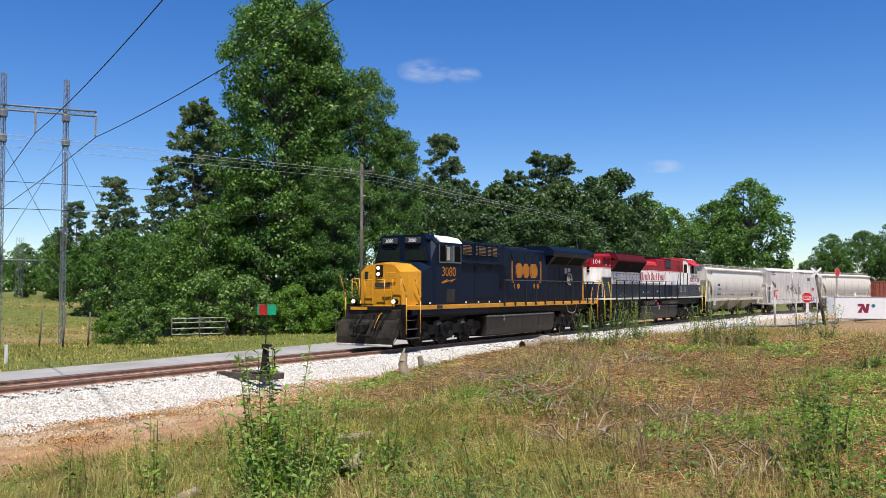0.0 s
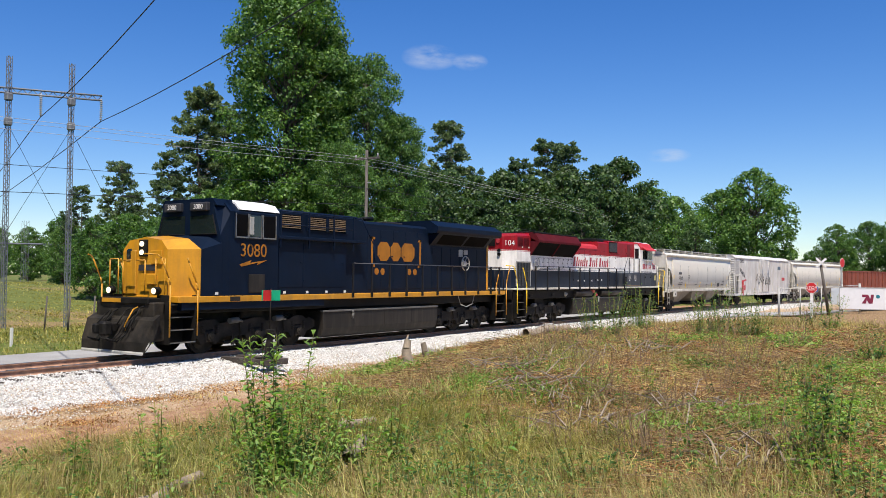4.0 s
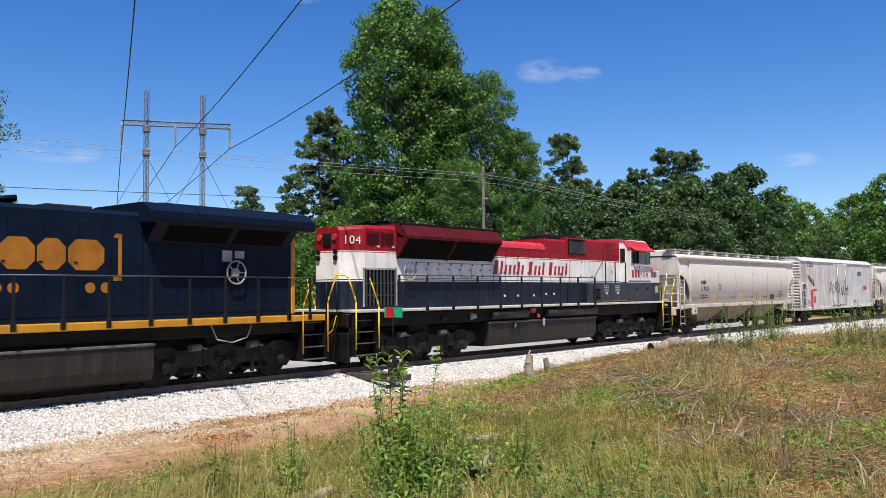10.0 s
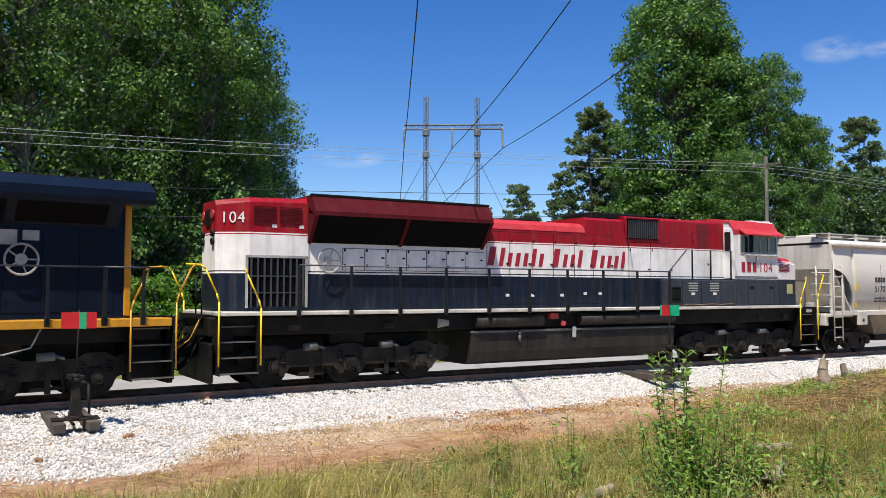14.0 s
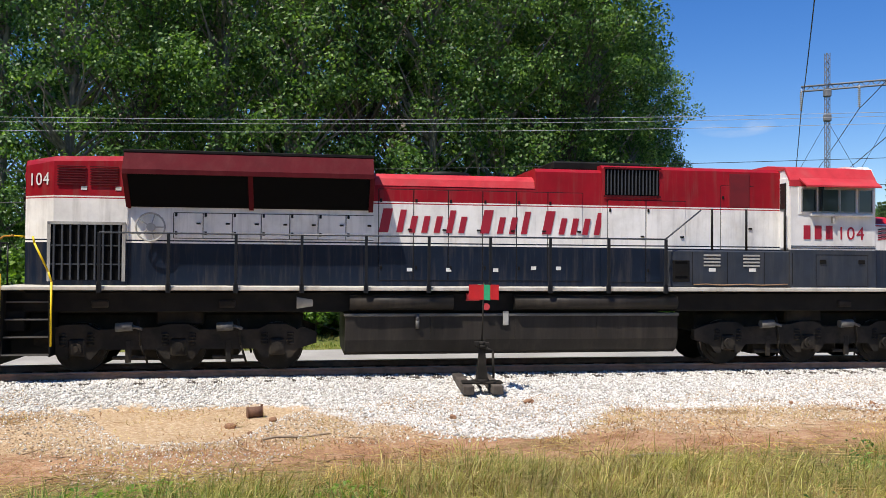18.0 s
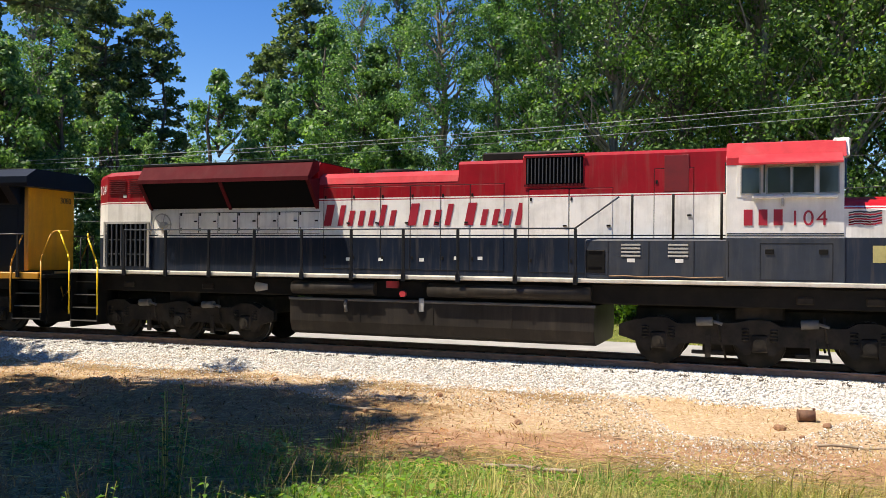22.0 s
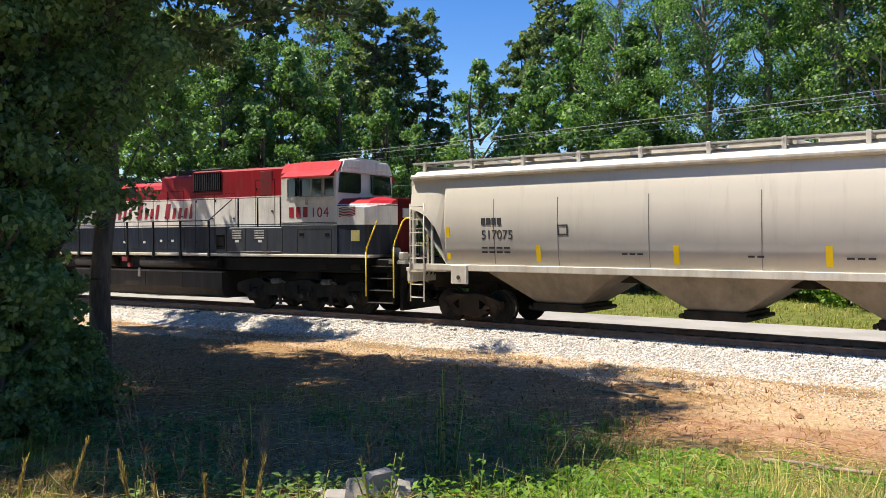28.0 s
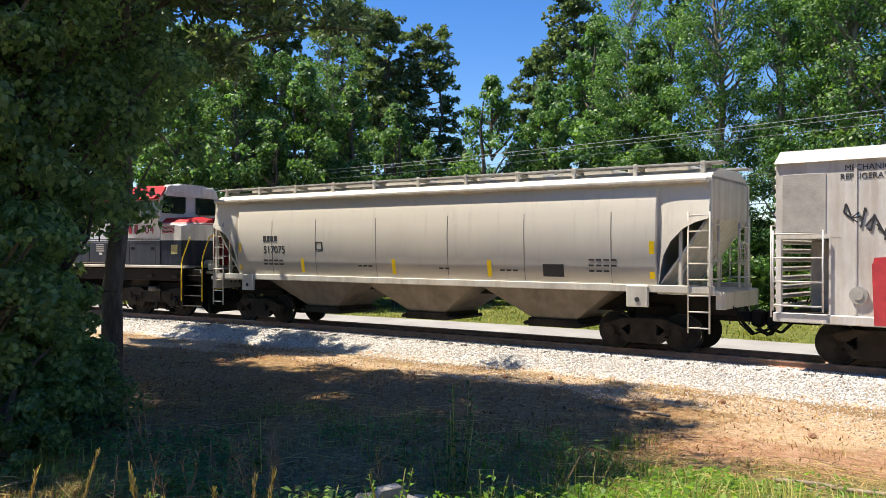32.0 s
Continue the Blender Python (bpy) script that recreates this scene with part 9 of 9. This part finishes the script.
blades("clay_litter", 30000, 11, lambda x, y: .6 * (track_lat(x, y) > -12) * (track_lat(x, y) < -bed_reach(x)), .03, .14, .006, GRASS_D, "fallen straw on the clay", rmin=8, rmax=26, az0=-62, az1=75, droop=3.5, tuft=4, spread=.2)
lush = lambda x, y: smooth_step(-10.4, -11.4, track_lat(x, y) + 1.5 * (mottle(x, y, 1.4, 51) - .5)) * (x < .5) * smooth_step(-8.5, -6, x + .3 * (y - 6)) * (y > 5)
blades("lush_grass", 19000, 5, lambda x, y: lush(x, y) * (.1 + .9 * clump(x, y, 1.2, 9, .42)), .12, .34, .008, GRASS_L, "lush bright green grass", rmin=5, rmax=14, az0=-25, az1=58, droop=1.1)
forbs("clearing_weeds", 420, 52, lambda x, y: lush(x, y) * (x > -5.5) * clump(x, y, 1.3, 53, .42), .26, .075, LEAF_LIGHT, "low fresh green weeds at the clearing's edge", rmin=6, rmax=14, az0=-25, az1=58, leaves=30, spread=.18)
twigs("clearing_straw", 7000, 54, lambda x, y: (track_lat(x, y) < -8) * .8, .10, .5, .0035, GRASS_D, "pale straw lying at the clearing's edge", rmin=6, rmax=18, az0=-30, az1=78)
twigs("clearing_twigs", 500, 55, lambda x, y: (track_lat(x, y) < -6.5) * .8, .12, .5, .006, TWIG, "small twigs scattered on the clay", rmin=7, rmax=24, az0=-30, az1=78, rise=.04)
blades("shade_litter", 26000, 14, lambda x, y: in_shade(x, y) * (track_lat(x, y) < -4.2), .03, .14, .014, GRASS_R, "brown leaf litter in the shade", rmin=4, rmax=26, az0=20, az1=80, droop=3.0, tuft=4, spread=.2)
blades("shade_grass", 2000, 15, lambda x, y: in_shade(x, y) * (track_lat(x, y) < -8.5) * (patch(x, y, 8) > .45), .10, .36, .009, GRASS_G, "thin dark grass in the shade", rmin=4, rmax=16, az0=25, az1=80)
blades("straw_patch", 26000, 41, lambda x, y: 3 * np.exp(-((x + 9.5) / 1.7) ** 2 - ((y - 2.9) / 1.1) ** 2), .05, .18, .006, GRASS_D, "sunlit dry straw on the bank", rmin=7, rmax=13, az0=56, az1=88, droop=2.2, spread=.16)
forbs("shade_ferns", 90, 42, lambda x, y: in_shade(x, y) * (track_lat(x, y) < -10.5) * clump(x, y, 1.6, 42, .45) * (1 - np.exp(-((x + 9.3) / 2.2) ** 2 - ((y - 2.9) / 1.6) ** 2)), .30, .085, LEAF_SHADE, "dark green ferny weeds in the shade", rmin=7.6, rmax=13, az0=30, az1=72, leaves=34, spread=.2)
blades("straw_grass", 19000, 6, lambda x, y: .8 * np.exp(-((x - 2.2) / 2.2) ** 2 - ((y - 9.6) / .9) ** 2) + np.exp(-((x - 4.6) / 1.6) ** 2 - ((y - 7.2) / 1.1) ** 2) + np.exp(-((x - 6.0) / 1.2) ** 2 - ((y - 5.0) / 1.4) ** 2), .25, .5, .008, GRASS_D, "tall bleached straw grass", rmin=4, rmax=12, az0=-60, az1=8, droop=.8)
blades("verge_grass", 34000, 7, lambda x, y: (track_lat(x, y) > 7.3) * (track_lat(x, y) < 22) * (.5 + .3 * patch(x, y, 2)), .08, .26, .011, GRASS_M, "tall verge grass beyond the road", rmin=26, rmax=70, az0=-60, az1=78)
blades("verge_grass", 26000, 8, lambda x, y: (track_lat(x, y) > 8.0) * (track_lat(x, y) < 20) * (.45 + .4 * patch(x, y, 5)), .08, .24, .012, GRASS_G, "green verge grass beyond the road", rmin=26, rmax=70, az0=-60, az1=78)
blades("field_grass", 40000, 9, lambda x, y: (track_lat(x, y) > 9) * .7, .06, .2, .02, GRASS_M, "half-dry field grass", rmin=38, rmax=130, az0=-44, az1=-24)


# ---------------------------------------------------------------- ballast and ties
def ballast(name, n, material, label, outer=False, fade=2.4):
    r = np.random.default_rng(12 + n)
    s = r.uniform(-62, 62, n) * r.uniform(.3, 1, n)
    u = r.uniform(0, 1, n)
    reach = bed_reach(s + X0)
    reach = reach + (1.5 * (mottle(s, s * .37, 1.3, 61) - .5) + r.normal(0, .16, n)) * (1 if not outer else .6)
    lat = -0.86 - u ** .9 * (reach - 0.65)
    if outer:
        lat = -reach + .6 - 3.4 * r.uniform(0, 1, n) ** fade
        s = s * .8 - 8
    x = np.where(s < 0, X0 + (RC + lat) * np.sin(s / RC), X0 + s)
    y = np.where(s < 0, YC - RC + (RC + lat) * np.cos(s / RC), YC + lat)
    z = height(x, y)
    size = r.uniform(.016, .035, n) * (.7 if outer else 1)
    octa = np.array([(1, 0, 0), (-1, 0, 0), (0, 1, 0), (0, -1, 0), (0, 0, 1), (0, 0, -1)], float)
    v = octa[None] * size[:, None, None] * r.uniform(.6, 1.3, (n, 6, 1)) + r.normal(size=(n, 6, 3)) * size[:, None, None] * .22
    t = r.uniform(0, 6.28, n)
    c, q = np.cos(t)[:, None], np.sin(t)[:, None]
    v[:, :, 0], v[:, :, 1] = v[:, :, 0] * c - v[:, :, 1] * q, v[:, :, 0] * q + v[:, :, 1] * c
    v += np.stack([x, y, z + size * .25], 1)[:, None]
    f = np.array([(0, 2, 4), (2, 1, 4), (1, 3, 4), (3, 0, 4), (2, 0, 5), (1, 2, 5), (3, 1, 5), (0, 3, 5)])
    faces = (np.arange(n)[:, None, None] * 6 + f[None]).reshape(-1, 3)
    ob = new(name, raw_mesh(name, v.reshape(-1, 3), faces, material))
    tagged(ob, label, "gravel", kind="stuff")


ballast("ballast_stones", 92000, BALLAST, "white crushed limestone ballast")
ballast("clay_gravel", 34000, TAN_STONE, "tan gravel spilled over the clay", True, 1.5)
ballast("white_gravel", 15000, BALLAST, "scattered white gravel on the clay", True)
tie_mesh = Shape().box(-.115, .115, -1.58, 1.58, -.17, 0, .012).mesh("tie")
tie_mesh.materials.append(TIE)
plate_mesh = Shape().box(-.09, .09, -.18, .18, 0, .012, .002).mesh("tie_plate")
plate_mesh.materials.append(RAIL_RUST)
r = random.Random(8)
for k in range(260):
    x, y, a = on_line(-70 + k * .535, r.uniform(-.06, .06))
    t = part("tie", tie_mesh, TIE, track)
    t.matrix_basis = pose(x, y, -.15, 0, 0, math.degrees(a) + r.uniform(-1, 1))

motions()
